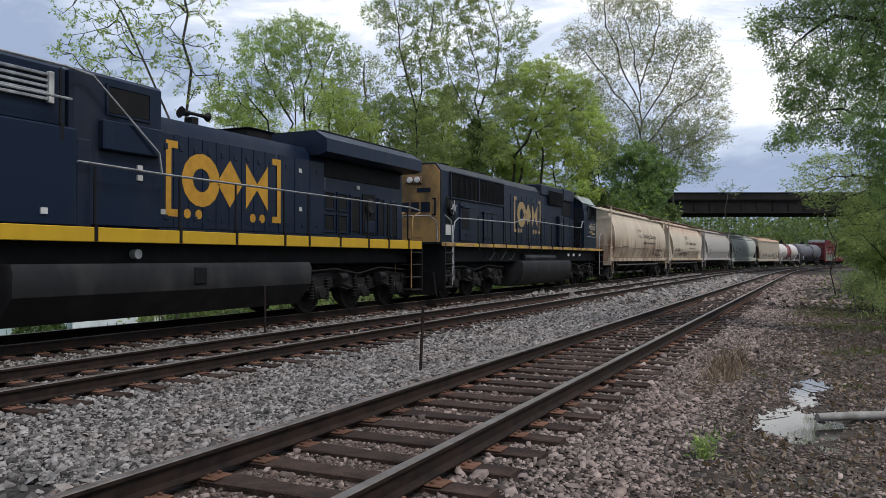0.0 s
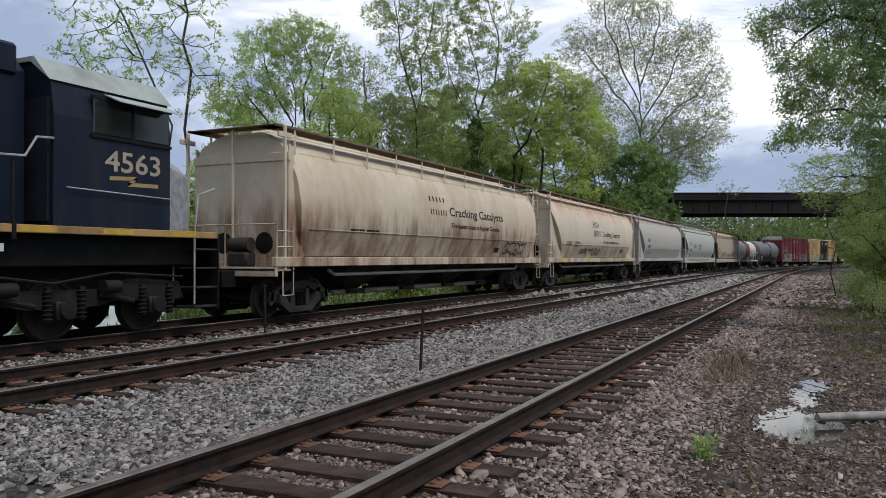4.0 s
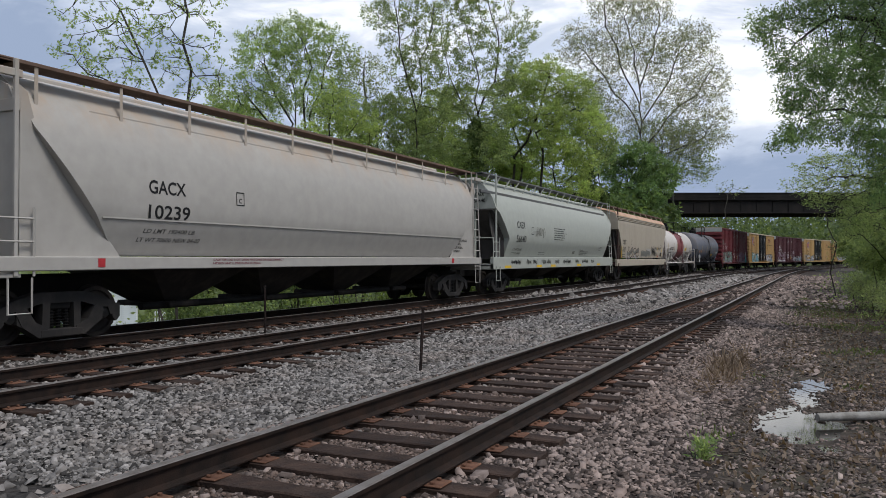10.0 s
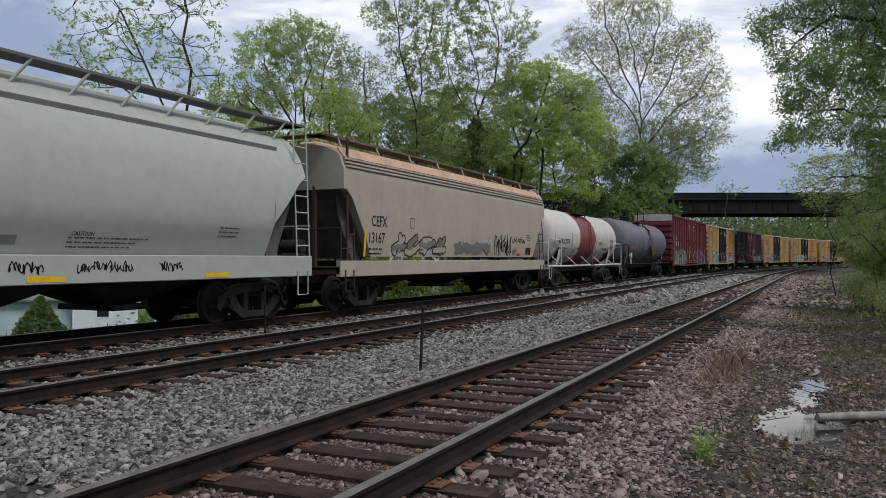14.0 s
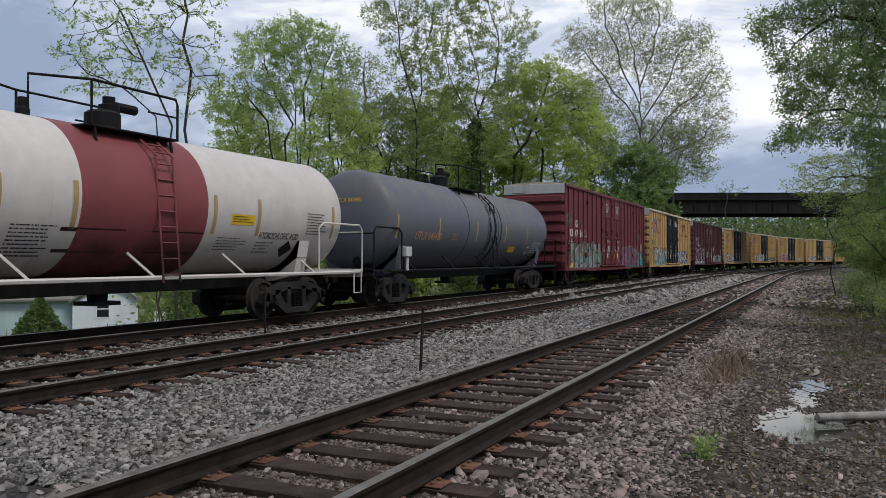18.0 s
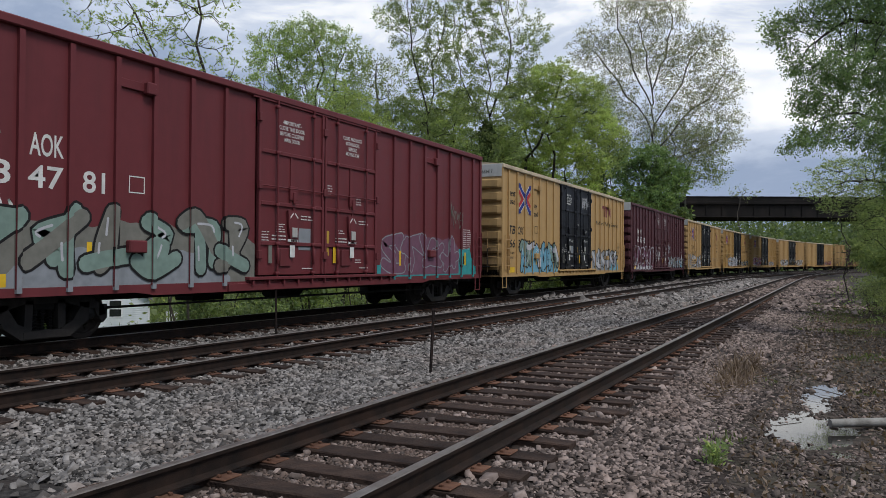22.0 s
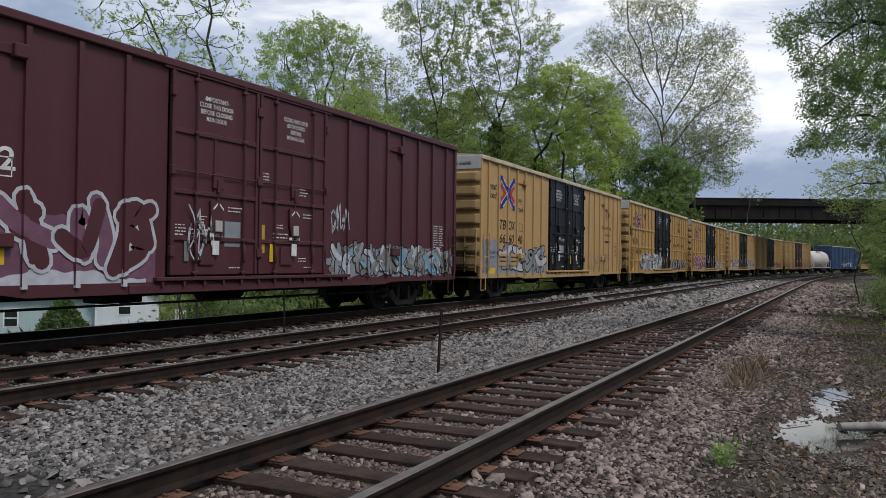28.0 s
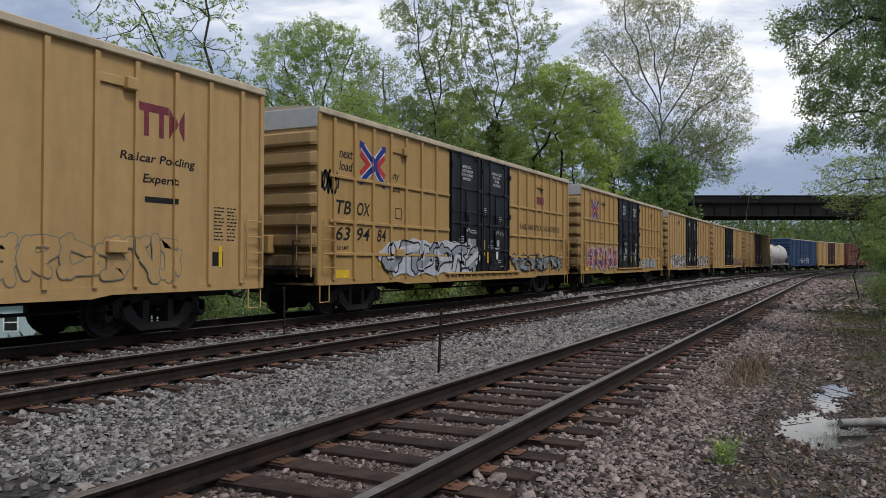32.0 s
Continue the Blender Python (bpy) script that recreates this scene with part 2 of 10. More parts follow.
    if bump:
        n3 = n("ShaderNodeTexNoise")
        n3.inputs["Scale"].default_value, n3.inputs["Detail"].default_value = bump_scale, 4.0
        link(nt, src, n3.inputs["Vector"])
        bp = n("ShaderNodeBump")
        bp.inputs["Strength"].default_value, bp.inputs["Distance"].default_value = bump, 0.02
        link(nt, n3.outputs["Fac"], bp.inputs["Height"])
        link(nt, bp.outputs["Normal"], b.inputs["Normal"])
    return mat


def tint(c, k):
    return tuple(min(1, x * k) for x in c)


def paint(name, c, rough=0.55, dirt=(0.09, 0.07, 0.055), amount=0.5, streak=5.0, stain_scale=1.3, band=None, low_band=None):
    return material(name, (tint(c, 0.94), tint(c, 1.05)), 4.0, rough, 0, 0.05, 90, dirt, stain_scale, amount, streak, bands=[q for q in (band, low_band) if q])


STEEL_RUST = material("rusty rail steel", ((0.012, 0.0085, 0.007), (0.028, 0.018, 0.0135)), 9, 0.75, 0.2, 0.25, 120, (0.058, 0.030, 0.019), 3.0, 0.5)
STEEL_WORN = material("worn rail head", ((0.17, 0.145, 0.125), (0.27, 0.24, 0.215)), 6, 0.40, 0.7, 0.06, 200, (0.16, 0.11, 0.08), 2.2, 0.5)
TIE_WOOD = material("weathered tie wood", ((0.016, 0.010, 0.008), (0.060, 0.037, 0.027)), 5, 0.9, 0, 0.7, 45, (0.032, 0.022, 0.018), 4.0, 0.7, 1.0, per_object=0.3)
PLATE_RUST = material("rusty tie plate", ((0.10, 0.047, 0.029), (0.19, 0.095, 0.058)), 14, 0.85, 0.1, 0.3, 90, (0.07, 0.04, 0.03), 8, 0.6, per_object=0.3)
# bed kept near black: shade between the loose stones is put into its colour
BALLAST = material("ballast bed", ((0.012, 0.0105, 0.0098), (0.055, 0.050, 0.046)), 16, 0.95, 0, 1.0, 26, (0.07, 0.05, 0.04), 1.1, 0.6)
STONE = material("ballast stones", ((0.115, 0.106, 0.099), (0.235, 0.216, 0.20)), 9.0, 0.9, 0, 0.3, 60, (0.14, 0.105, 0.085), 0.9, 0.6, island=0.82)
EARTH = material("damp earth", ((0.022, 0.017, 0.013), (0.085, 0.066, 0.052)), 5.0, 0.9, 0, 0.9, 18, (0.055, 0.06, 0.028), 0.5, 0.5)
GRASS_GROUND = material("weedy grass", ((0.035, 0.055, 0.018), (0.09, 0.12, 0.035)), 3.0, 0.9, 0, 0.9, 14, (0.11, 0.085, 0.05), 0.4, 0.6)
STONE_BROWN = material("brown stained stones", ((0.12, 0.092, 0.079), (0.245, 0.193, 0.168)), 9.0, 0.92, 0, 0.3, 60, (0.12, 0.08, 0.062), 0.9, 0.6, island=0.8)
STONE_DAMP = material("dark damp gravel", ((0.05, 0.039, 0.033), (0.175, 0.14, 0.12)), 6.0, 0.75, 0, 0.3, 60, (0.04, 0.03, 0.022), 0.7, 0.7, island=0.75)
STONE_FOUL = material("rust-brown fouled stones", ((0.075, 0.054, 0.044), (0.165, 0.122, 0.102)), 9.0, 0.92, 0, 0.3, 60, (0.09, 0.05, 0.035), 1.5, 0.6, island=0.6)
# brown bed, likewise blackened to stand for the shade in the stone gaps
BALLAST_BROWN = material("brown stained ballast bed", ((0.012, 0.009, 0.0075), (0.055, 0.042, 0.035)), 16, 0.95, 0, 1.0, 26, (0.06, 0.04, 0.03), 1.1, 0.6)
BRIDGE_STEEL = material("weathered black girder", ((0.011, 0.010, 0.010), (0.022, 0.019, 0.018)), 0.8, 0.85, 0, 0.2, 20, (0.034, 0.027, 0.024), 0.7, 0.5, 4.0)
CONCRETE = material("stained concrete", ((0.20, 0.19, 0.175), (0.30, 0.285, 0.27)), 0.7, 0.9, 0, 0.25, 25, (0.08, 0.075, 0.07), 0.5, 0.6, 4.0)
IRON = material("dark iron", ((0.018, 0.014, 0.013), (0.04, 0.03, 0.027)), 8, 0.7, 0.2, 0.2, 90, (0.09, 0.045, 0.03), 6, 0.5)


def smooth_step(a, b, x):
    u = np.clip((x - a) / (b - a), 0, 1)
    return u * u * (3 - 2 * u)


def wave_noise(x, y, seed, scale):
    """Cheap rolling noise from a few sines, about -1 to 1."""
    r = np.random.RandomState(seed)
    z = np.zeros_like(x)
    for k in range(7):
        a, p, f = r.uniform(0, 6.28), r.uniform(0, 6.28), scale * r.uniform(0.5, 1.8)
        z += np.sin((x * np.cos(a) + y * np.sin(a)) * f + p)
    return z / 4.5


def puddle_depth(x, y):
    """One in the middle of the puddle, none away from it."""
    u, v = x + 0.15 * wave_noise(x, y, 71, 5.0), y + 0.6 * wave_noise(x, y, 72, 2.2)
    return np.maximum(np.exp(-((u + 0.17) / 0.42) ** 2 - ((v - 9.3) / 1.5) ** 2), np.exp(-((u + 0.12) / 0.22) ** 2 - ((v - 11.6) / 0.9) ** 2))


def ground_height(x, y):
    s3, n3 = beside(3, x, y)
    _, n1 = beside(1, x, y)
    _, n2 = beside(2, x, y)
    z = np.full_like(x, -0.30)
    for n in (n1, n2, n3):
        z = np.maximum(z, -0.235 - 0.09 * smooth_step(1.25, 2.1, np.abs(n)))
    z += 0.018 * wave_noise(x, y, 3, 2.3) * smooth_step(1.2, 1.6, np.abs(n1))
    # the walked edge on the right, then a low bank under the bushes
    right = smooth_step(1.35, 2.7, n1)
    wet = puddle_depth(x, y)
    edge = -0.37 + (0.016 * wave_noise(x, y, 5, 1.4) + 0.008 * wave_noise(x, y, 7, 6.0)) * (1 - wet) - (0.046 + 0.034 * wave_noise(x, y, 8, 8.0)) * wet
    bank = 0.9 * smooth_step(5.5, 14, n1) * smooth_step(5, 40, y)
    z = z * (1 - right) + (edge + bank) * right
    # the embankment falls away behind the train
    left = smooth_step(-1.9, -7.5, n3)
    z = z * (1 - left) + left * (-2.7 + 0.15 * wave_noise(x, y, 9, 0.5))
    z -= 3.0 * smooth_step(-16, -38, n3)
    # a far slope closes the cutting behind the bridge
    z += 15.0 * smooth_step(170, 320, y) + 30 * smooth_step(320, 1200, y)
    z += 14 * smooth_step(-130, -420, x) + 14 * smooth_step(80, 400, x)
    return z


def spread(*stretches):
    out = []
    for a, b, step in stretches:
        out += list(np.arange(a, b, step))
    return np.array(out + [stretches[-1][1]])


def make_ground():
    gx = spread((-1500, -200, 130), (-200, -60, 14), (-60, -17, 1.6), (-17, -7, 0.22), (-7, 2.4, 0.16), (2.4, 14, 0.5), (14, 60, 2.0), (60, 200, 14), (200, 1500, 130))
    gy = spread((-400, -40, 30), (-40, 0, 2.5), (0, 3, 0.5), (3, 15, 0.17), (15, 30, 0.4), (30, 70, 1.0), (70, 240, 2.0), (240, 400, 16), (400, 1600, 120))
    X, Y = np.meshgrid(gx, gy)
    Z = ground_height(X.ravel(), Y.ravel())
    w, h = len(gx), len(gy)
    me = bpy.data.meshes.new("ground")
    idx = np.arange(w * h).reshape(h, w)
    faces = np.stack([idx[:-1, :-1], idx[:-1, 1:], idx[1:, 1:], idx[1:, :-1]], -1).reshape(-1, 4)
    me.from_pydata(np.stack([X.ravel(), Y.ravel(), Z], 1).tolist(), [], faces.tolist())
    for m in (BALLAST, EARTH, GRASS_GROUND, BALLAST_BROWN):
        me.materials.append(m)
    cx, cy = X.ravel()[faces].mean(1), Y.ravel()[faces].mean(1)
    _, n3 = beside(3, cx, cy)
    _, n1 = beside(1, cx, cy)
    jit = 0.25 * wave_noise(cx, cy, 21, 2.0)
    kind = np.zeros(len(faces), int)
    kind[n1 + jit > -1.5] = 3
    kind[n1 + jit > 2.5] = 1
    kind[(n1 + 2 * jit > 5.5) | (n3 + jit < -3.2)] = 2
    me.polygons.foreach_set("material_index", kind.tolist())
    me.polygons.foreach_set("use_smooth", [True] * len(faces))
    tagged(new("ground", me), "grey ballast, damp earth and weedy grass ground", "ground", kind="structure")
    WATER = material("puddle water", ((0.02, 0.018, 0.015), (0.03, 0.027, 0.022)), 2, 0.04, 0, 0.02, 6, spec=0.3)
    for node in WATER.node_tree.nodes:
        if node.type == "MAP_RANGE":
            node.inputs["To Min"].default_value, node.inputs["To Max"].default_value = 0.02, 0.06
    pud = Shape()
    pud.add([(-1.1, 7.3, 0), (0.55, 7.3, 0), (0.55, 12.9, 0), (-1.1, 12.9, 0)], [(0, 1, 2, 3)])
    solid("puddle", pud, WATER, "shallow rain puddle with stones standing in it", "puddle", pose(0, 0, -0.389), kind="structure")


make_ground()

# ---- rails, ties, tie plates ----
RAIL_PROFILE = [(-0.07, -0.171), (0.07, -0.171), (0.07, -0.160), (0.012, -0.140), (0.009, -0.045), (0.036, -0.036), (0.037, -0.010), (0.030, -0.001),
                (-0.030, -0.001), (-0.037, -0.010), (-0.036, -0.036), (-0.009, -0.045), (-0.012, -0.140), (-0.07, -0.160)]
TIE_GAP = 0.56


def make_track(k, label, near):
    track = thing("railway_track", label, "railway track", kind="structure")
    ss = spread((-280, -10, 6), (-10, 60, 1.0), (60, 460, 2.0))
    for side in (-1, 1):
        rings = []
        for s in ss:
            x, y, th = on_line(k, s, side * GAUGE)
            rings.append([(x + a * math.cos(th), y - a * math.sin(th), z) for a, z in RAIL_PROFILE])
        sh = Shape().loft(rings)
        n = len(RAIL_PROFILE)
        sh.m = [1 if i % n in (6, 7, 8) else 0 for i in range(len(sh.f))]
        part("rail", sh.mesh("rail", [STEEL_RUST, STEEL_WORN], 35), None, track, "rust-brown steel rail with a worn bright head")
    # ties: single ones near the viewer, the rest joined
    rnd = random.Random(k)
    tie_meshes = []
    for v in range(5):
        sh = Shape()
        rings = []
        for j, u in enumerate(np.linspace(-1.3, 1.3, 7)):
            d = [rnd.uniform(-0.008, 0.008) for _ in range(4)]
            rings.append([(-0.112 + d[0], u, -0.09), (0.112 + d[1], u, -0.09), (0.112 + d[1], u, -0.008), (0.1 + d[1], u, 0.0 + d[2]), (-0.1 + d[0], u, 0.0 + d[3]), (-0.112 + d[0], u, -0.008)])
        sh.loft(rings, caps=True)
        tie_meshes.append(sh.mesh("tie", TIE_WOOD))
    plate_sh = Shape().box(-0.095, 0.095, -0.19, 0.19, 0.0, 0.014, 0.005)
    for a in (-0.055, 0.055):
        for b in (-0.105, 0.105, 0.15):
            plate_sh.box(a - 0.013, a + 0.013, b - 0.016, b + 0.016, 0.012, 0.034, 0.005)
    plate_me = plate_sh.mesh("tie_plate", PLATE_RUST)
    rest = Shape()
    i = 0
    for s in np.arange(-270, 450, TIE_GAP):
        s = s + rnd.uniform(-0.03, 0.03)
        skew, shift = rnd.uniform(-0.03, 0.03), rnd.uniform(-0.06, 0.06)
        x, y, th = on_line(k, s)
        if near[0] < s < near[1]:
            tie = part("tie", tie_meshes[i % 5], None, track, m=pose(x, y, -0.185 + rnd.uniform(-0.012, 0.0), 0, 0, 90 - math.degrees(th) + math.degrees(skew)) @ pose(0, shift, 0))
            if s < near[2]:
                for side in (-1, 1):
                    part("tie_plate", plate_me, None, tie, m=pose(rnd.uniform(-0.02, 0.02), side * GAUGE - shift, 0.0))
        else:
            dx, dy = math.sin(th), math.cos(th)
            c = [(x + a * dx + b * dy, y + a * dy - b * dx) for a, b in ((-0.11, -1.3), (0.11, -1.3), (0.11, 1.3), (-0.11, 1.3))]
            rest.add([(px, py, -0.19) for px, py in c] + [(px, py, -0.27) for px, py in c], [(0, 1, 2, 3), (0, 4, 5, 1), (1, 5, 6, 2), (2, 6, 7, 3), (3, 7, 4, 0)])
        i += 1
    tagged(part("ties", rest, TIE_WOOD, track, "row of far wooden ties"), kind="stuff")


make_track(1, "near railway track with brown ties and bright worn rails", (2.0, 56.0, 40.0))
make_track(2, "middle railway track with rusty rails on wooden ties", (2.0, 56.0, 40.0))
make_track(3, "far railway track under the passing train", (2.0, 40.0, 30.0))

# ---- loose ballast stones ----
CHUNK = [(-0.8, -0.8, -0.7), (0.8, -0.8, -0.7), (0.8, 0.8, -0.7), (-0.8, 0.8, -0.7), (-0.7, -0.7, 0.7), (0.7, -0.7, 0.7), (0.7, 0.7, 0.7), (-0.7, 0.7, 0.7)]
CHUNK_F = [(0, 1, 5), (0, 5, 4), (1, 2, 6), (1, 6, 5), (2, 3, 7), (2, 7, 6), (3, 0, 4), (3, 4, 7), (4, 5, 6), (4, 6, 7)]
FAR = [(1, 0, -0.6), (0, 1, -0.6), (-1, 0, -0.6), (0, -1, -0.6), (0.5, 0.3, 0.8), (-0.5, -0.3, 0.8)]
FAR_F = [(0, 1, 4), (1, 2, 5), (1, 5, 4), (2, 3, 5), (3, 0, 4), (3, 4, 5)]


def scatter_stones(name, label, mat, areas, keep, seed):
    rs = np.random.RandomState(seed)
    vs, fs, base = [], [], 0
    for (x0, x1, y0, y1), density, size, fine in areas:
        n = int((x1 - x0) * (y1 - y0) * density)
        x, y = rs.uniform(x0, x1, n), rs.uniform(y0, y1, n)
        s1, n1 = beside(1, x, y)
        s2, n2 = beside(2, x, y)
        s3, n3 = beside(3, x, y)
        ok = keep(x, y, n1, n2, n3, rs) & ((y > -0.6 * x) | (density < 100))
        for s, nn in ((s1, n1), (s2, n2), (s3, n3)):
            near_rail = np.abs(np.abs(nn) - GAUGE) < 0.10
            on_tie = (np.abs(nn) < 1.33) & (np.abs(((s + 270) / TIE_GAP + 0.5) % 1 - 0.5) * TIE_GAP < 0.13) & (rs.rand(n) < 0.95)
            ok &= ~near_rail & ~on_tie
        x, y = x[ok], y[ok]
        n = len(x)
        z = ground_height(x, y)
        tmpl, tf = (np.array(CHUNK), np.array(CHUNK_F)) if fine else (np.array(FAR), np.array(FAR_F))
        r = size * np.exp(rs.normal(0, 0.33, n)) * 0.5
        sc = r[:, None] * np.stack([rs.uniform(1.0, 1.8, n), rs.uniform(0.65, 1.1, n), rs.uniform(0.3, 0.75, n)], 1)
        pts = tmpl[None] * (1 + rs.uniform(-0.5, 0.35, (n, len(tmpl), 3)))
        pts = pts * sc[:, None, :]
        a, b = rs.uniform(0, 6.283, n), rs.uniform(-0.7, 0.7, n)
        ca, sa, cb, sb = np.cos(a)[:, None], np.sin(a)[:, None], np.cos(b)[:, None], np.sin(b)[:, None]
        px, py, pz = pts[..., 0], pts[..., 1], pts[..., 2]
        px, pz = cb * px - sb * pz, sb * px + cb * pz
        px, py = ca * px - sa * py, sa * px + ca * py
        out = np.stack([px + x[:, None], py + y[:, None], pz + (z + sc[:, 2] * rs.uniform(0.2, 1.2, n))[:, None]], -1)
        vs.append(out.reshape(-1, 3))
        fs.append((tf[None] + (np.arange(n) * len(tmpl))[:, None, None] + base).reshape(-1, 3))
        base += n * len(tmpl)
    v, f = np.concatenate(vs), np.concatenate(fs)
    me = bpy.data.meshes.new(name)
    me.vertices.add(len(v))
    me.vertices.foreach_set("co", v.astype(np.float32).ravel())
    me.loops.add(len(f) * 3)
    me.loops.foreach_set("vertex_index", f.astype(np.int32).ravel())
    me.polygons.add(len(f))
    me.polygons.foreach_set("loop_start", (np.arange(len(f)) * 3).astype(np.int32))
    me.materials.append(mat)
    me.update(calc_edges=True)
    return tagged(new(name, me), label, "gravel", kind="stuff")


scatter_stones("ballast_stones", "loose grey crushed ballast stones between the tracks", STONE,
               (((-9.5, -3.8, 4, 14), 1000, 0.036, True), ((-16, -3.8, -6, 4), 60, 0.075, False), ((-15.8, -9.5, 6, 14), 420, 0.042, False), ((-15.8, -3.8, 14, 30), 300, 0.055, False), ((-16, 3, 30, 84), 36, 0.14, False)),
               lambda x, y, n1, n2, n3, rs: (n1 < -1.1 + 0.3 * rs.randn(len(x))) & (n3 > -2.4), 11)
scatter_stones("brown_ballast_stones", "brown stained ballast stones along the near track", STONE_BROWN,
               (((-4.8, -0.9, 3.2, 13), 950, 0.034, True), ((-4.8, 1.2, -6, 4), 90, 0.07, False), ((-4.8, 0.0, 13, 30), 340, 0.050, False), ((-1.0, 0.9, 4.5, 13), 380, 0.032, True), ((-5, 8, 30, 84), 36, 0.13, False)),
               lambda x, y, n1, n2, n3, rs: (n1 > -1.5) & (n1 < 4.5) & (rs.rand(len(x)) < np.where(n1 > 2.3 + 0.3 * wave_noise(x, y, 74, 1.3), 0.4, 1.0)) & ((puddle_depth(x, y) < 0.40) | (rs.rand(len(x)) < 0.28)) & ((np.abs(n1) > 0.72) | (y > 14) | (rs.rand(len(x)) < 0.25)), 12)
scatter_stones("fouled_ballast", "fine rust-brown fouled ballast between the near rails", STONE_FOUL,
               (((-4.2, -2.4, 3.2, 9), 2600, 0.021, True), ((-4.2, -2.4, 9, 15), 1500, 0.028, False)),
               lambda x, y, n1, n2, n3, rs: np.abs(n1) < 0.74, 14)
scatter_stones("dark_gravel", "dark damp gravel trodden into the earth", STONE_DAMP,
               (((-1.2, 1.6, 4.2, 14), 650, 0.024, True), ((-1.2, 2.2, 14, 34), 110, 0.05, False)),
               lambda x, y, n1, n2, n3, rs: (n1 > 2.0) & (wave_noise(x, y, 73, 2.0) + 0.5 * rs.randn(len(x)) > -0.2) & ((puddle_depth(x, y) < 0.40) | (rs.rand(len(x)) < 0.5)), 13)


# ---- posts between the tracks ----
def make_post(x, y, height, lean, label):
    z = float(ground_height(np.array([x]), np.array([y]))[0])
    p = thing("marker_post", label, "post", pose(x, y, z - 0.05, lean[0], lean[1], 25))
    part("shaft", Shape().box(-0.022, 0.022, -0.006, 0.006, 0, height, 0.003).box(-0.006, 0.006, -0.028, 0.0, 0, height, 0.002), IRON, p)
    part("cap", Shape().box(-0.032, 0.032, -0.03, 0.014, height, height + 0.035, 0.008), IRON, p)


make_post(-5.40, 10.48, 1.0, (0, 2.5), "thin dark iron post standing in the ballast")
make_post(-11.0, 13.9, 1.08, (1, -0.5), "thin dark iron post beside the middle track")

# ---- the road bridge ----
def make_bridge():
    # local x along the bridge, y away from the viewer; the deck lies across the line of sight
    m = pose(-8.5, 104.0, 0, 0, 0, 25.0)
    br = thing("road_bridge", "dark steel girder road bridge with a low parapet over the tracks", "bridge", m)
    def gp(y): return [(-26, y), (40, y)]
    girder = Shape().box(-26, 40, 0, 0.35, 7.05, 8.55, 0.03).box(-26, 40, -0.12, 0.45, 8.50, 8.62, 0.02).box(-26, 40, -0.12, 0.45, 7.0, 7.1, 0.02)
    for i in range(34):
        x = -25.5 + i * 1.95
        girder.box(x - 0.03, x + 0.03, -0.1, 0.0, 7.1, 8.5)
    part("girder", girder, BRIDGE_STEEL, br)
    part("girder", Shape().box(-26, 40, 8.6, 8.95, 7.05, 8.55, 0.03), BRIDGE_STEEL, br)
    for y in (1.9, 3.6, 5.3, 7.0):
        part("inner_beam", Shape().box(-26, 40, y, y + 0.3, 6.9, 8.4), BRIDGE_STEEL, br)
    part("deck", Shape().box(-26, 40, -0.25, 9.2, 8.63, 8.95, 0.03), BRIDGE_STEEL, br)
    part("parapet", Shape().box(-26, 40, -0.2, -0.02, 8.96, 9.46, 0.02), BRIDGE_STEEL, br, "low dark parapet wall")
    part("guard_rail", Shape().box(-26, 40, -0.26, 0.04, 9.464, 9.58, 0.02), BRIDGE_STEEL, br)
    for x0, x1 in ((-32, -25.0), (31, 42)):
        part("abutment", Shape().box(x0, x1, -0.6, 9.4, -4.0, 7.0, 0.05), CONCRETE, br)


make_bridge()

# ---- paints of the train ----
def coat(name, c, **k):
    return paint(name, c, **k)


P_BLUE = coat("dark blue locomotive paint", (0.0065, 0.013, 0.0285), rough=0.34, dirt=(0.04, 0.038, 0.035), amount=0.35)
P_BLUE_OLD = coat("faded blue locomotive paint", (0.0052, 0.010, 0.0215), rough=0.42, dirt=(0.034, 0.034, 0.034), amount=0.45)
P_GOLD = coat("locomotive gold paint", (0.62, 0.33, 0.035), rough=0.5, dirt=(0.20, 0.11, 0.03), amount=0.4)
P_GOLD_OLD = coat("faded locomotive gold", (0.36, 0.215, 0.08), rough=0.65, dirt=(0.055, 0.042, 0.032), amount=0.95, stain_scale=0.9, streak=1.5)
P_SILL = coat("yellow frame stripe", (0.47, 0.285, 0.018), rough=0.5, dirt=(0.30, 0.18, 0.03), amount=0.4)
P_GREY_ROOF = coat("grey cab roof", (0.30, 0.33, 0.30), rough=0.6)
P_BLACK = coat("grimy black steel", (0.005, 0.0047, 0.0047), rough=0.7, dirt=(0.022, 0.018, 0.0155), amount=0.5, streak=1.5, stain_scale=2.5)
P_GRIME = coat("road grime on steel", (0.020, 0.017, 0.015), rough=0.8, dirt=(0.068, 0.053, 0.043), amount=0.6, streak=1.5, stain_scale=3)
P_TRUCK = coat("dusty cast truck steel", (0.022, 0.020, 0.019), rough=0.75, dirt=(0.062, 0.053, 0.046), amount=0.55, streak=1.5, stain_scale=3)
P_PIPE_PALE = coat("pale grey pipe", (0.26, 0.24, 0.205), rough=0.6, dirt=(0.12, 0.085, 0.06), amount=0.5)
# dust, and the sky's sheen on the roof painted as a lighter grey
P_ROOF_DUST_SHEEN = coat("dusty hood roof with painted sky sheen", (0.045, 0.05, 0.052), rough=0.6, dirt=(0.10, 0.10, 0.095), amount=0.5)
P_SOOT = coat("black oily truck steel", (0.011, 0.010, 0.0095), rough=0.65, dirt=(0.04, 0.034, 0.030), amount=0.6, streak=1.5, stain_scale=3)
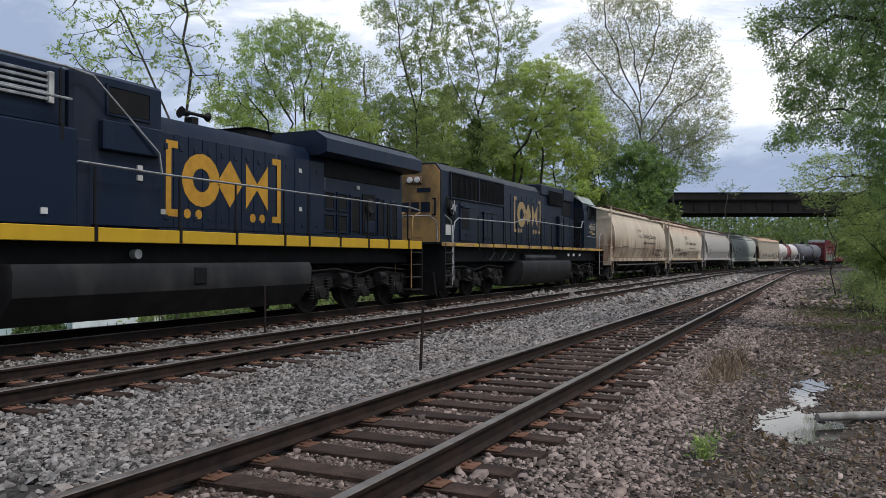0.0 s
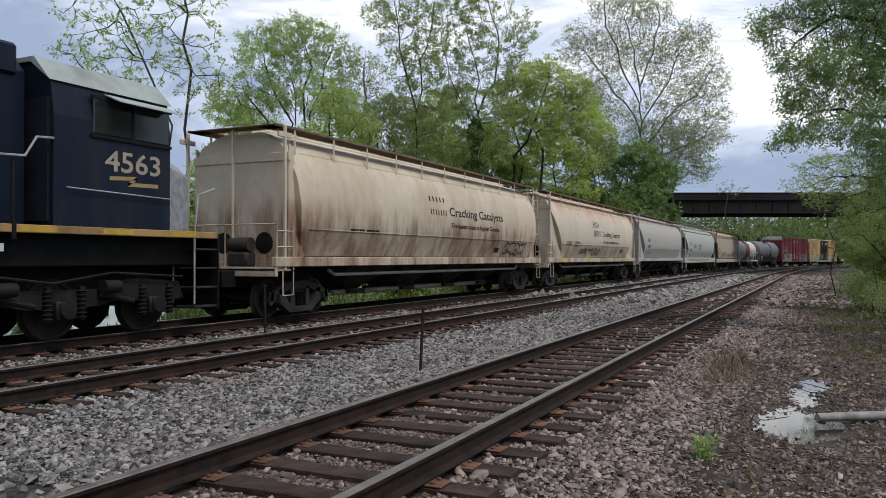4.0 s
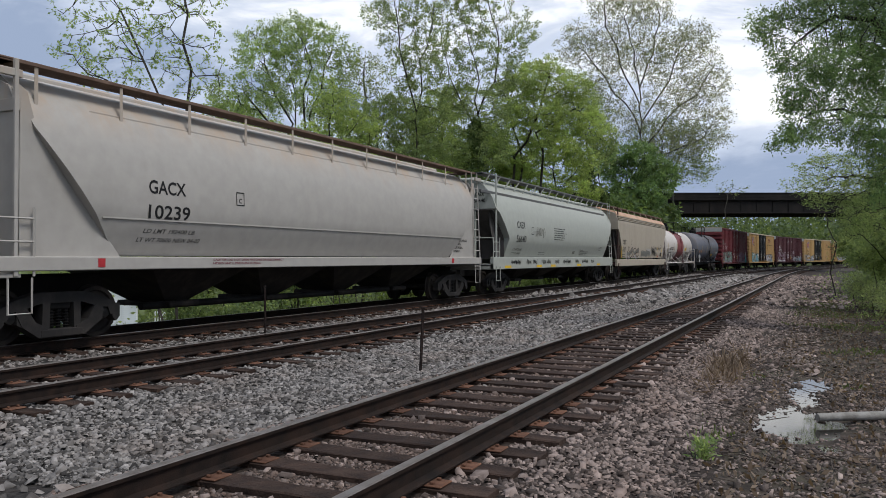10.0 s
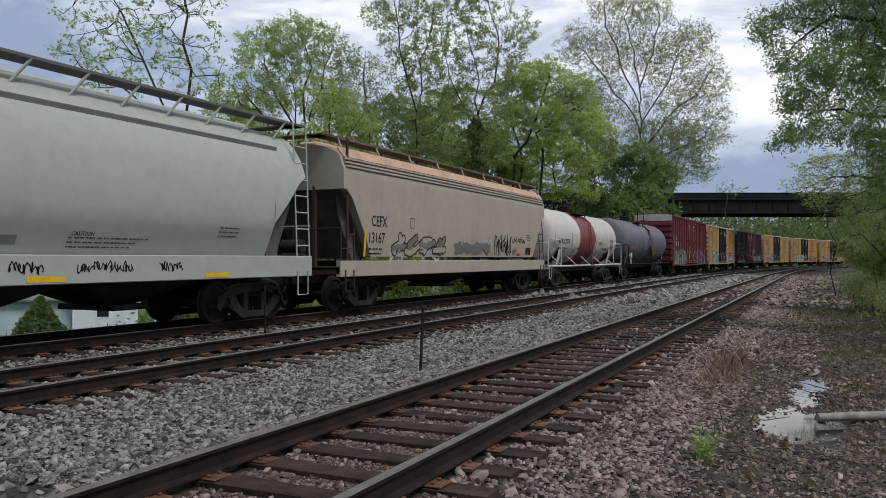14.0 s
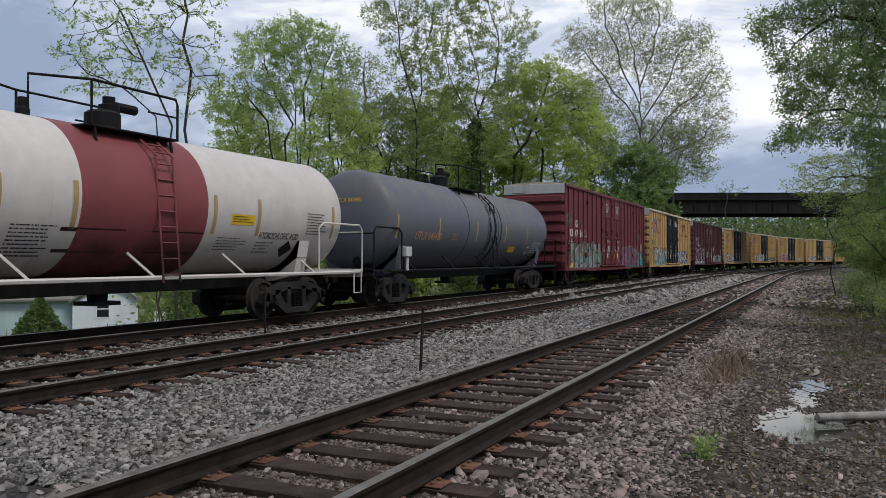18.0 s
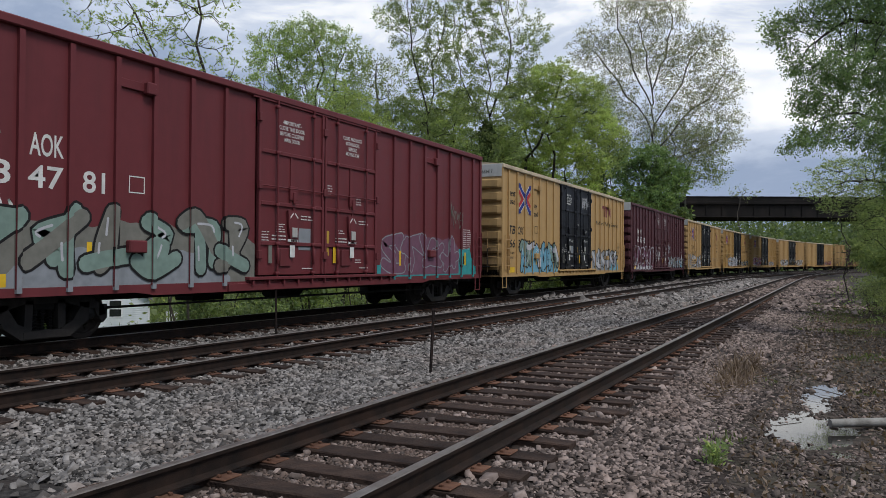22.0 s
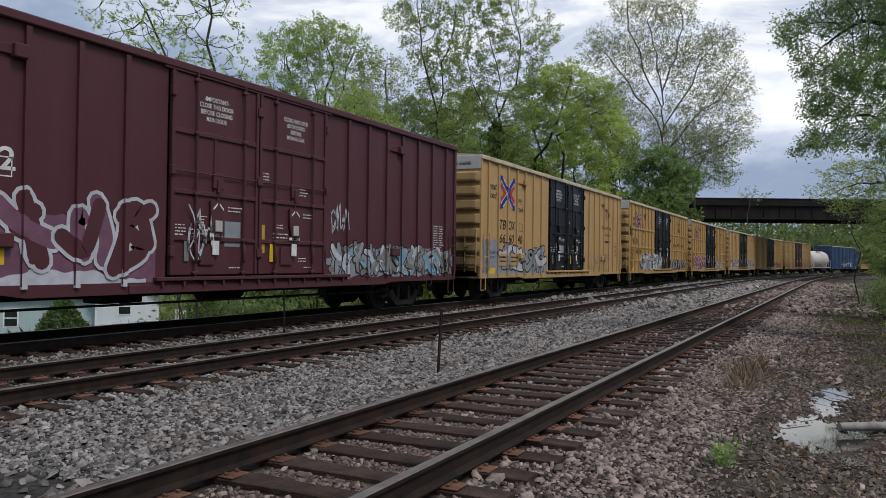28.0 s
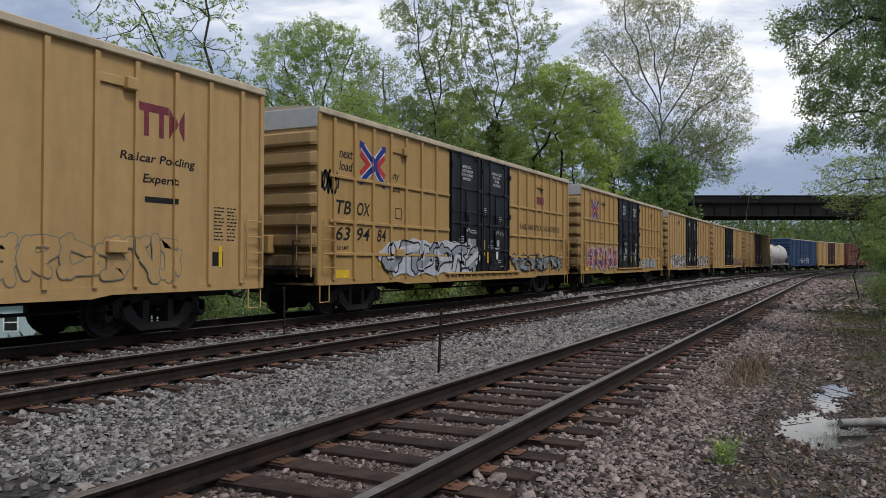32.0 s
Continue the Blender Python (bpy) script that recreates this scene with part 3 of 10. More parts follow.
P_TANK_GREY = coat("dusty fuel tank", (0.013, 0.0125, 0.0125), rough=0.5, dirt=(0.05, 0.047, 0.044), amount=0.55, streak=1.5)
P_RAIL = material("worn handrail", ((0.22, 0.22, 0.22), (0.42, 0.42, 0.42)), 7, 0.45, 0.3, 0.05)
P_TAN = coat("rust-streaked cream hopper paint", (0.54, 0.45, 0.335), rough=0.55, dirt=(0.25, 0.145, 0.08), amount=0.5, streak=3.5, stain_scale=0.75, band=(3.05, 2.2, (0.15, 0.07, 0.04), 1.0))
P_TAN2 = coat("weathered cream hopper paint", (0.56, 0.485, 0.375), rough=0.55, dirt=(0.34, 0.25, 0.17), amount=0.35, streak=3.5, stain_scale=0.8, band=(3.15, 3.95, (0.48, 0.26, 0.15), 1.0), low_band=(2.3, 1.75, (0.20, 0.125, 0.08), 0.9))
P_GREY = coat("light grey hopper paint", (0.39, 0.363, 0.328), rough=0.6, dirt=(0.29, 0.255, 0.22), amount=0.15, streak=7, stain_scale=1.1, band=(3.3, 4.1, (0.42, 0.32, 0.235), 0.9))
P_PALE = coat("pale grey-green hopper paint", (0.375, 0.382, 0.335), rough=0.58, dirt=(0.31, 0.31, 0.27), amount=0.15, streak=7)
P_BEIGE = coat("dusty beige hopper paint", (0.40, 0.343, 0.268), rough=0.65, dirt=(0.23, 0.18, 0.135), amount=0.32, streak=7)
P_PEACH = coat("faded peach roof band", (0.52, 0.33, 0.22), rough=0.65, dirt=(0.25, 0.13, 0.08), amount=0.5)
P_BROWN = coat("dark brown end paint", (0.055, 0.032, 0.028), rough=0.75, dirt=(0.09, 0.05, 0.035), amount=0.5)
P_RUST = material("rusty walkway", ((0.115, 0.072, 0.052), (0.215, 0.145, 0.108)), 4, 0.9, 0, 0.3, 60, (0.055, 0.036, 0.027), 2, 0.5)
P_SLOPE = coat("grimy slope sheet", (0.11, 0.10, 0.094), rough=0.8, dirt=(0.035, 0.03, 0.027), amount=0.75, streak=2, stain_scale=2)
P_WALK_GREY = coat("grey walkway", (0.13, 0.13, 0.125), rough=0.7)
P_WHITE = coat("off-white tank paint", (0.545, 0.495, 0.45), rough=0.45, dirt=(0.33, 0.28, 0.235), amount=0.3, streak=6)
# near black low down: residue, with the tank's underside shade put into the red
P_BAND = coat("faded brick-red band with painted-in low shade", (0.205, 0.055, 0.056), rough=0.5, dirt=(0.14, 0.05, 0.045), amount=0.35, band=(1.95, 1.5, (0.03, 0.017, 0.016), 1.0))
P_DARK_TANK = coat("weathered dark grey tank paint", (0.108, 0.112, 0.134), rough=0.45, dirt=(0.15, 0.138, 0.132), amount=0.45, streak=4, stain_scale=0.6, band=(2.5, 3.7, (0.17, 0.14, 0.115), 0.75))
P_DEEP_RED = coat("very dark red paint", (0.035, 0.013, 0.014), rough=0.4, dirt=(0.02, 0.011, 0.011), amount=0.5)
P_MAROON = coat("oxide red boxcar paint", (0.138, 0.030, 0.034), rough=0.5, dirt=(0.085, 0.024, 0.025), amount=0.45, streak=9, stain_scale=2.2)
P_PURPLE = coat("dark maroon boxcar paint", (0.078, 0.027, 0.032), rough=0.5, dirt=(0.10, 0.042, 0.043), amount=0.4, streak=9, stain_scale=2.2)
P_YELLOW = coat("faded yellow boxcar paint", (0.435, 0.275, 0.115), rough=0.55, dirt=(0.27, 0.16, 0.075), amount=0.45, streak=10, stain_scale=2.6)
P_YELLOW_B = coat("bright yellow boxcar paint", (0.40, 0.245, 0.088), rough=0.55, dirt=(0.22, 0.13, 0.06), amount=0.5, streak=10, stain_scale=2.6)
# grime plus the next car's shade, put into the colour, darkest low down
P_YELLOW_G = coat("grimy yellow boxcar paint with shade mixed in", (0.37, 0.235, 0.10), rough=0.65, dirt=(0.14, 0.09, 0.05), amount=0.6, streak=3, band=(2.7, 1.1, (0.032, 0.023, 0.017), 1.0))
P_CREAM = coat("cream boxcar roof edge", (0.52, 0.42, 0.29), rough=0.6)
P_DOOR = coat("black boxcar door paint", (0.009, 0.009, 0.012), rough=0.45, dirt=(0.035, 0.033, 0.034), amount=0.45)
P_FASCIA = coat("pale end panel", (0.50, 0.49, 0.46), rough=0.6)
P_BLUECAR = coat("blue boxcar paint", (0.032, 0.066, 0.135), rough=0.6)
P_OXIDE = coat("faded oxide red paint", (0.16, 0.055, 0.045), rough=0.7)


def flat(name, c, rough=0.6):
    return material(name, (tint(c, 0.85), tint(c, 1.1)), 6, rough, 0, 0)


I_WHITE, I_BLACK = flat("white lettering", (0.62, 0.61, 0.58)), flat("black lettering", (0.015, 0.014, 0.014))
I_YELLOW, I_RED, I_BLUE = flat("yellow marking", (0.68, 0.43, 0.03)), flat("red emblem", (0.42, 0.035, 0.04)), flat("blue emblem", (0.02, 0.035, 0.20))
I_MAUVE, I_GOLD = flat("faded red emblem", (0.17, 0.035, 0.05)), flat("gold emblem", (0.44, 0.225, 0.028))
I_STRIP = flat("dusty yellow strip", (0.42, 0.27, 0.045))
I_FADED, I_BUFF = flat("faded grey print", (0.10, 0.095, 0.09)), flat("faded buff numerals", (0.34, 0.28, 0.22))
P_LOUVRE = coat("black radiator louvres", (0.0035, 0.0033, 0.0034), rough=0.7, dirt=(0.010, 0.009, 0.009), amount=0.4)
I_GOLD_OLD, I_RUSTY = flat("faded gold emblem", (0.30, 0.21, 0.10)), flat("faded orange lettering", (0.42, 0.22, 0.10))
G_MINT, G_TEAL, G_SKY = flat("mint spray paint", (0.19, 0.265, 0.225)), flat("teal spray paint", (0.04, 0.28, 0.28)), flat("light blue spray paint", (0.15, 0.335, 0.43))
G_SILVER, G_PALE, G_MAUVE = flat("silver spray paint", (0.24, 0.255, 0.27)), flat("white spray paint", (0.46, 0.46, 0.48)), flat("mauve spray paint", (0.16, 0.075, 0.11))
G_GREY, G_PINK, G_OCHRE = flat("grey spray paint", (0.175, 0.17, 0.145)), flat("pink spray paint", (0.35, 0.10, 0.13)), flat("ochre spray paint", (0.36, 0.25, 0.11))
LAMP_OFF = material("headlight glass", ((0.55, 0.52, 0.48), (0.75, 0.72, 0.68)), 8, 0.12, 0.2, 0)
GLASS = material("dark cab glass", ((0.012, 0.014, 0.016), (0.02, 0.022, 0.026)), 2, 0.08, 0, 0, spec=0.7)

MESHES = {}


def once(key, build):
    if key not in MESHES:
        MESHES[key] = build()
    return MESHES[key]


# ---- paint and lettering laid on a side ----
def drape(name, verts, faces, mat, parent, surf, eps, cuts_x=(), cuts_z=(), label=""):
    """Lays a flat drawing (x along the car, z up) on the near side, cut where that side bends."""
    bm = bmesh.new()
    vs = [bm.verts.new((v[0], v[2] if len(v) > 2 else 0, v[1])) for v in verts]
    for fc in faces:
        if len(set(fc)) > 2:
            try:
                bm.faces.new([vs[i] for i in fc])
            except ValueError:
                pass
    bmesh.ops.remove_doubles(bm, verts=bm.verts[:], dist=1e-5)
    x0, x1 = min(v[0] for v in verts), max(v[0] for v in verts)
    z0, z1 = min(v[1] for v in verts), max(v[1] for v in verts)
    for c in cuts_x:
        if x0 < c < x1:
            bmesh.ops.bisect_plane(bm, geom=bm.verts[:] + bm.edges[:] + bm.faces[:], plane_co=(c, 0, 0), plane_no=(1, 0, 0))
    for c in cuts_z:
        if z0 < c < z1:
            bmesh.ops.bisect_plane(bm, geom=bm.verts[:] + bm.edges[:] + bm.faces[:], plane_co=(0, 0, c), plane_no=(0, 0, 1))
    for v in bm.verts:
        v.co.y = surf(v.co.x, v.co.z) - eps - v.co.y
    for f in bm.faces:
        f.normal_update()
        if f.normal.y > 0:
            f.normal_flip()
    me = bpy.data.meshes.new(name)
    bm.to_mesh(me)
    bm.free()
    me.materials.append(mat)
    return part(name, me, None, parent, label)


def glyphs(text, x0, x1, z0, z1, lean=0.0):
    """Outlines of a line of text fitted into a box: flat vertices and faces."""
    cu = bpy.data.curves.new("text", "FONT")
    cu.body, cu.size, cu.resolution_u, cu.offset = text, 1.0, 3, 0.014
    ob = bpy.data.objects.new("text", cu)
    me = ob.to_mesh()
    co = np.array([v.co[:2] for v in me.vertices])
    fs = [tuple(p.vertices) for p in me.polygons]
    ob.to_mesh_clear()
    bpy.data.objects.remove(ob)
    bpy.data.curves.remove(cu)
    co[:, 0] += lean * co[:, 1]
    lo, hi = co.min(0), co.max(0)
    co = (co - lo) / (hi - lo) * np.array([x1 - x0, z1 - z0]) + np.array([x0, z0])
    return co.tolist(), fs


def end_letters(car, text, y, z, h, mat, x, s=-1):
    """A short line of lettering on an end sheet, centred at y."""
    w = h * 0.62 * len(text)
    v, f = glyphs(text, -w / 2, w / 2, z, z + h)
    sh = Shape().add([(x, y + s * u, q) for u, q in v], f)
    return part("lettering", sh.mesh("lettering", mat, fix=False), None, car)


def letters(parent, text, x0, x1, z0, z1, mat, surf, cuts_x=(), cuts_z=(), label="", lean=0.0):
    v, f = glyphs(text, x0, x1, z0, z1, lean)
    return drape("lettering", v, f, mat, parent, surf, 0.006, cuts_x, cuts_z, label)


def bars(parent, x0, x1, z0, z1, rows, mat, surf, seed=0, name="small_print"):
    """Unreadable small print as plain bars."""
    rnd = random.Random(seed)
    v, f = [], []
    h = (z1 - z0) / rows
    for r in range(rows):
        zt = z1 - r * h
        x = x0
        end = x1 - rnd.uniform(0, 0.35) * (x1 - x0)
        while x < end:
            w = rnd.uniform(0.35, 1.5) * h
            xx = min(x + w, x1)
            o = len(v)
            v += [(x, zt - h * 0.5), (xx, zt - h * 0.5), (xx, zt - h * 0.16), (x, zt - h * 0.16)]
            f.append((o, o + 1, o + 2, o + 3))
            x = xx + h * rnd.choice((0.16, 0.16, 0.5))
    return tagged(drape(name, v, f, mat, parent, surf, 0.006), kind="stuff")


def panel_mark(parent, x0, x1, z0, z1, mat, surf, name="marking", label="", eps=0.006, cuts_x=()):
    return drape(name, [(x0, z0), (x1, z0), (x1, z1), (x0, z1)], [(0, 1, 2, 3)], mat, parent, surf, eps, cuts_x, (), label)


def outline_mark(parent, x0, x1, z0, z1, w, mat, surf):
    v = [(x0, z0), (x1, z0), (x1, z1), (x0, z1), (x0 + w, z0 + w), (x1 - w, z0 + w), (x1 - w, z1 - w), (x0 + w, z1 - w)]
    return drape("plate_mark", v, [(0, 1, 5, 4), (1, 2, 6, 5), (2, 3, 7, 6), (3, 0, 4, 7)], mat, parent, surf, 0.006)


def ribbon(pts, w):
    """A brush stroke of width w along points: flat vertices and faces."""
    v, f = [], []
    n = len(pts)
    for i, (x, z) in enumerate(pts):
        a, b = pts[max(i - 1, 0)], pts[min(i + 1, n - 1)]
        dx, dz = b[0] - a[0], b[1] - a[1]
        d = math.hypot(dx, dz) or 1
        nx, nz = -dz / d * w / 2, dx / d * w / 2
        v += [(x + nx, z + nz), (x - nx, z - nz)]
    for i in range(n - 1):
        f.append((2 * i, 2 * i + 1, 2 * i + 3, 2 * i + 2))
    return v, f


def bend(p0, p1, sag, n=6):
    dx, dz = p1[0] - p0[0], p1[1] - p0[1]
    return [(p0[0] + dx * t - dz * sag * 4 * t * (1 - t), p0[1] + dz * t + dx * sag * 4 * t * (1 - t)) for t in [k / n for k in range(n + 1)]]


def flowing(pts, n=5):
    """A smooth line through points."""
    out = []
    for i in range(len(pts) - 1):
        p0, p1, p2, p3 = pts[max(i - 1, 0)], pts[i], pts[i + 1], pts[min(i + 2, len(pts) - 1)]
        for k in range(n):
            t = k / n
            out.append(tuple(0.5 * (2 * p1[c] + (p2[c] - p0[c]) * t + (2 * p0[c] - 5 * p1[c] + 4 * p2[c] - p3[c]) * t * t + (3 * p1[c] - p0[c] - 3 * p2[c] + p3[c]) * t ** 3) for c in (0, 1)))
    return out + [tuple(pts[-1])]


def brush(pts, w):
    """A brush stroke with round ends: flat vertices and faces."""
    v, f = ribbon(pts, w)
    for i, j in ((0, 1), (len(pts) - 1, len(pts) - 2)):
        (x, z), (qx, qz) = pts[i], pts[j]
        a = math.atan2(z - qz, x - qx)
        o = len(v)
        v += [(x + w / 2 * math.cos(a + t), z + w / 2 * math.sin(a + t)) for t in (-1.571, -0.94, -0.31, 0.31, 0.94, 1.571)]
        f.append(tuple(range(o, o + 6)))
    return v, f


def graffiti(parent, x0, x1, z0, z1, fills, line, surf, cuts_x=(), seed=1, count=5, weight=0.2, halo=None, cuts_z=(), wild=0.5, edge=0.14, label="spray-painted graffiti lettering", shine=None):
    """Fat outlined rounded shapes in an unreadable tangle, as sprayed on the side, on a cloud of overspray."""
    rnd = random.Random(seed)
    zc = tuple(cuts_z)
    cell = (x1 - x0) / count
    edge *= 0.75
    weight = min(weight * 1.2, cell * 0.27, (z1 - z0) * 0.21)
    if halo:
        n = max(8, int((x1 - x0) / 0.06))
        v, f = [], []
        ph = [rnd.uniform(0, 6.28) for _ in range(4)]
        for k in range(n + 1):
            u = k / n
            end = min(1.0, 6 * min(u, 1 - u) + 0.25)
            mid, hgt = (z0 + z1) / 2, (z1 - z0) / 2 * end
            x = x0 - 0.12 + (x1 - x0 + 0.24) * u
            v += [(x, max(mid - hgt + 0.04 - 0.05 * math.sin(x * 5 + ph[0]), z0 - 0.03)), (x, mid + hgt - 0.02 + 0.04 * math.sin(x * 3.3 + ph[1]) + 0.03 * math.sin(x * 9 + ph[2]))]
        f = [(2 * k, 2 * k + 2, 2 * k + 3, 2 * k + 1) for k in range(n)]
        drape("graffiti_overspray", v, f, halo, parent, surf, 0.004, cuts_x, zc, "overspray round the graffiti")
    wide = (weight + edge) / 2
    for k in range(count):
        a, b = x0 + (k - 0.12) * cell, x0 + (k + 1.12) * cell
        a, b = max(a, x0) + wide, min(b, x1) - wide
        h0, h1 = z0 + wide, z1 - wide
        lean_ = rnd.uniform(-0.25, 0.3) * wild
        def at(u, w): return (min(max(a + (b - a) * u + lean_ * (w - 0.5) * (h1 - h0), x0 + wide), x1 - wide), h0 + (h1 - h0) * min(max(w, 0), 1))
        lines = []
        for j in range(3):      # an upright, a hook and a sweep, never the same
            u, w = rnd.uniform(0.05, 0.95), rnd.uniform(0.0, 0.25)
            if j == 0:
                lines.append([at(u, w), at(u + rnd.uniform(-0.2, 0.2), 0.5), at(u + rnd.uniform(-0.3, 0.3), rnd.uniform(0.8, 1.0))])
            elif j == 1:
                lines.append([at(u, 1 - w), at(1 - u, rnd.uniform(0.55, 0.85)), at(rnd.random(), rnd.uniform(0.2, 0.5)), at(rnd.random(), w)])
            else:
                w = rnd.uniform(0.1, 0.9)
                lines.append([at(0.0, w), at(0.4, w + rnd.uniform(-0.3, 0.3)), at(1.0, rnd.uniform(0.0, 1.0))])
        lay = 0.006 + (k % 6) * 0.0040
        for j, q in enumerate(flowing(p, 6) for p in lines):
            p, e = brush(q, weight + edge)
            g = drape("graffiti", [(*c, j * 0.0003) for c in p], e, line, parent, surf, lay, cuts_x, zc, label)
            p, e = brush(q, weight)
            drape("graffiti_fill", [(*c, j * 0.0003) for c in p], e, fills[(k + j // 2) % len(fills)], g, surf, lay + 0.0013, cuts_x, zc)
            if shine and j < 2:
                m = len(q)
                p, e = brush([(x - weight * 0.2, z + weight * 0.1) for x, z in q[m // 6:max(m // 6 + 2, m // 2)]], weight * 0.16)
                drape("graffiti_shine", [(*c, j * 0.0003) for c in p], e, shine, g, surf, lay + 0.0026, cuts_x, zc)


def spray_cloud(parent, x0, x1, z0, z1, mat, surf, cuts_x=(), seed=1, ends=0.25):
    """A rolled or sprayed patch of one colour with a wavy top."""
    rnd = random.Random(seed)
    n = max(8, int((x1 - x0) / 0.06))
    ph = [rnd.uniform(0, 6.28) for _ in range(3)]
    v = []
    for k in range(n + 1):
        u = k / n
        x = x0 + (x1 - x0) * u
        drop = (z1 - z0) * ends * (1 - min(1.0, 8 * min(u, 1 - u)))
        v += [(x, z0), (x, z1 - drop + 0.05 * math.sin(x * 2.3 + ph[0]) + 0.03 * math.sin(x * 6.1 + ph[1]) + 0.015 * math.sin(x * 17 + ph[2]))]
    drape("graffiti_overspray", v, [(2 * k, 2 * k + 2, 2 * k + 3, 2 * k + 1) for k in range(n)], mat, parent, surf, 0.004, cuts_x, (), "patch of spray paint under the graffiti")


def scribble(parent, x0, x1, z0, z1, mat, surf, seed=1, w=0.03, cuts_x=(), cuts_z=(), turns=16):
    """A thin spray-can scrawl."""
    rnd = random.Random(seed)
    pts = []
    for k in range(turns):
        u = k / (turns - 1)
        pts.append((x0 + (x1 - x0) * min(max(u + rnd.uniform(-0.06, 0.06), 0), 1), z0 + (z1 - z0) * (rnd.uniform(0, 0.4) if k % 2 else rnd.uniform(0.6, 1))))
    fine = []
    for a, b in zip(pts, pts[1:]):
        fine += bend(a, b, rnd.uniform(-0.25, 0.25), 5)
    v, f = ribbon(fine, w)
    return drape("scrawl", v, f, mat, parent, surf, 0.006, cuts_x, cuts_z, "thin spray-can scrawl")


# ---- running gear ----
WHEEL_R, LOCO_R = 0.457, 0.53
ROLLING = []        # wheelset, its place on the truck, its radius


def wheelset_mesh(r):
    def build():
        sh = Shape().turn([(-1.0, 0.07), (1.0, 0.07)], "y", (0, 0, 0), 10)
        for s in (-1, 1):
            prof = [(0.68, r + 0.028), (0.712, r + 0.026), (0.722, r + 0.004), (0.815, r - 0.004), (0.82, r - 0.075), (0.78, r - 0.10), (0.775, 0.16), (0.85, 0.13), (0.85, 0.0)]
            sh.turn([(s * a, b) for a, b in prof], "y", (0, 0, 0), 20)
            for k in range(3):      # casting marks that show the turning
                w = k * 2.094
                x, z = 0.27 * math.cos(w), 0.27 * math.sin(w)
                sh.box(x - 0.035, x + 0.035, s * 0.79, s * 0.80, z - 0.035, z + 0.035)
        me = sh.mesh("wheelset", P_GRIME, 40)
        return me
    return once(("wheelset", r), build)


def side_frame_mesh():
    def build():
        sh = Shape()
        y0, y1 = -0.07, 0.07
        y0, y1 = -0.10, 0.10
        sh.plate([(-1.18, 0.42), (-1.12, 0.60), (-0.88, 0.72), (-0.44, 0.84), (0.44, 0.84), (0.88, 0.72), (1.12, 0.60), (1.18, 0.42), (1.00, 0.40), (0.94, 0.54), (0.74, 0.56), (0.40, 0.66), (-0.40, 0.66), (-0.74, 0.56), (-0.94, 0.54), (-1.00, 0.40)], y0, y1)
        for s in (-1, 1):
            sh.plate([(s * 1.20, 0.60), (s * 1.20, 0.36), (s * 1.12, 0.28), (s * 1.04, 0.36), (s * 1.04, 0.60)], y0, y1)
            sh.plate([(s * 0.84, 0.66), (s * 0.82, 0.34), (s * 0.72, 0.28), (s * 0.66, 0.36), (s * 0.64, 0.66)], y0, y1)
            sh.plate([(s * 0.84, 0.50), (s * 0.74, 0.30), (s * 0.44, 0.10), (s * 0.27, 0.10), (s * 0.28, 0.26), (s * 0.50, 0.36), (s * 0.66, 0.60)], y0 - 0.015, y1 + 0.015)
            sh.plate([(s * 0.36, 0.72), (s * 0.22, 0.72), (s * 0.24, 0.16), (s * 0.38, 0.16)], y0, y1)
        sh.box(-0.42, 0.42, y0 - 0.02, y1 + 0.02, 0.09, 0.235, 0.02)
        return sh.mesh("side_frame", P_TRUCK, 30)
    return once("side_frame", build)


def springs_mesh():
    def build():
        sh = Shape()
        for x in (-0.14, 0.0, 0.14):
            for k in range(6):
                z = 0.26 + k * 0.048
                sh.turn([(z, 0.045), (z + 0.012, 0.062), (z + 0.024, 0.045)], "z", (x, 0, 0), 8)
            sh.rod([(x, 0, 0.24), (x, 0, 0.56)], 0.04, 6)
        sh.box(-0.2, 0.2, -0.06, 0.06, 0.55, 0.68, 0.02)
        return sh.mesh("spring_nest", P_BLACK, 40)
    return once("springs", build)


def bolster_mesh():
    def build():
        sh = Shape().box(-0.2, 0.2, -0.95, 0.95, 0.44, 0.72, 0.04).turn([(0.70, 0.2), (0.84, 0.2)], "z", (0, 0, 0), 12)
        for s in (-1, 1):
            sh.box(s * 0.36, s * 0.42, -0.72, 0.72, 0.30, 0.42, 0.02)
        return sh.mesh("truck", P_GRIME)
    return once("bolster", build)


def cap_mesh():
    return once("cap", lambda: Shape().turn([(-0.06, 0.11), (0.0, 0.115), (0.03, 0.10), (0.04, 0.05), (0.05, 0.0)], "y", (0, 0, 0), 12).mesh("bearing_cap", P_TANK_GREY, 40))


def freight_truck(car, x, base=0.915):
    truck = part("truck", bolster_mesh(), None, car, "black cast steel two-axle truck", m=pose(x, 0, 0))
    for s in (-1, 1):
        part("side_frame", side_frame_mesh(), None, truck, m=pose(0, s * 1.0, 0))
        part("spring_nest", springs_mesh(), None, truck, m=pose(0, s * 1.0, 0))
        for e in (-1, 1):
            part("bearing_cap", cap_mesh(), None, truck, m=pose(e * base, s * 1.03, WHEEL_R, 0, 0, 0 if s > 0 else 180))
    for e in (-1, 1):
        w = part("wheelset", wheelset_mesh(WHEEL_R), None, truck, m=pose(e * base, 0, WHEEL_R))
        ROLLING.append((w, e * base, WHEEL_R))


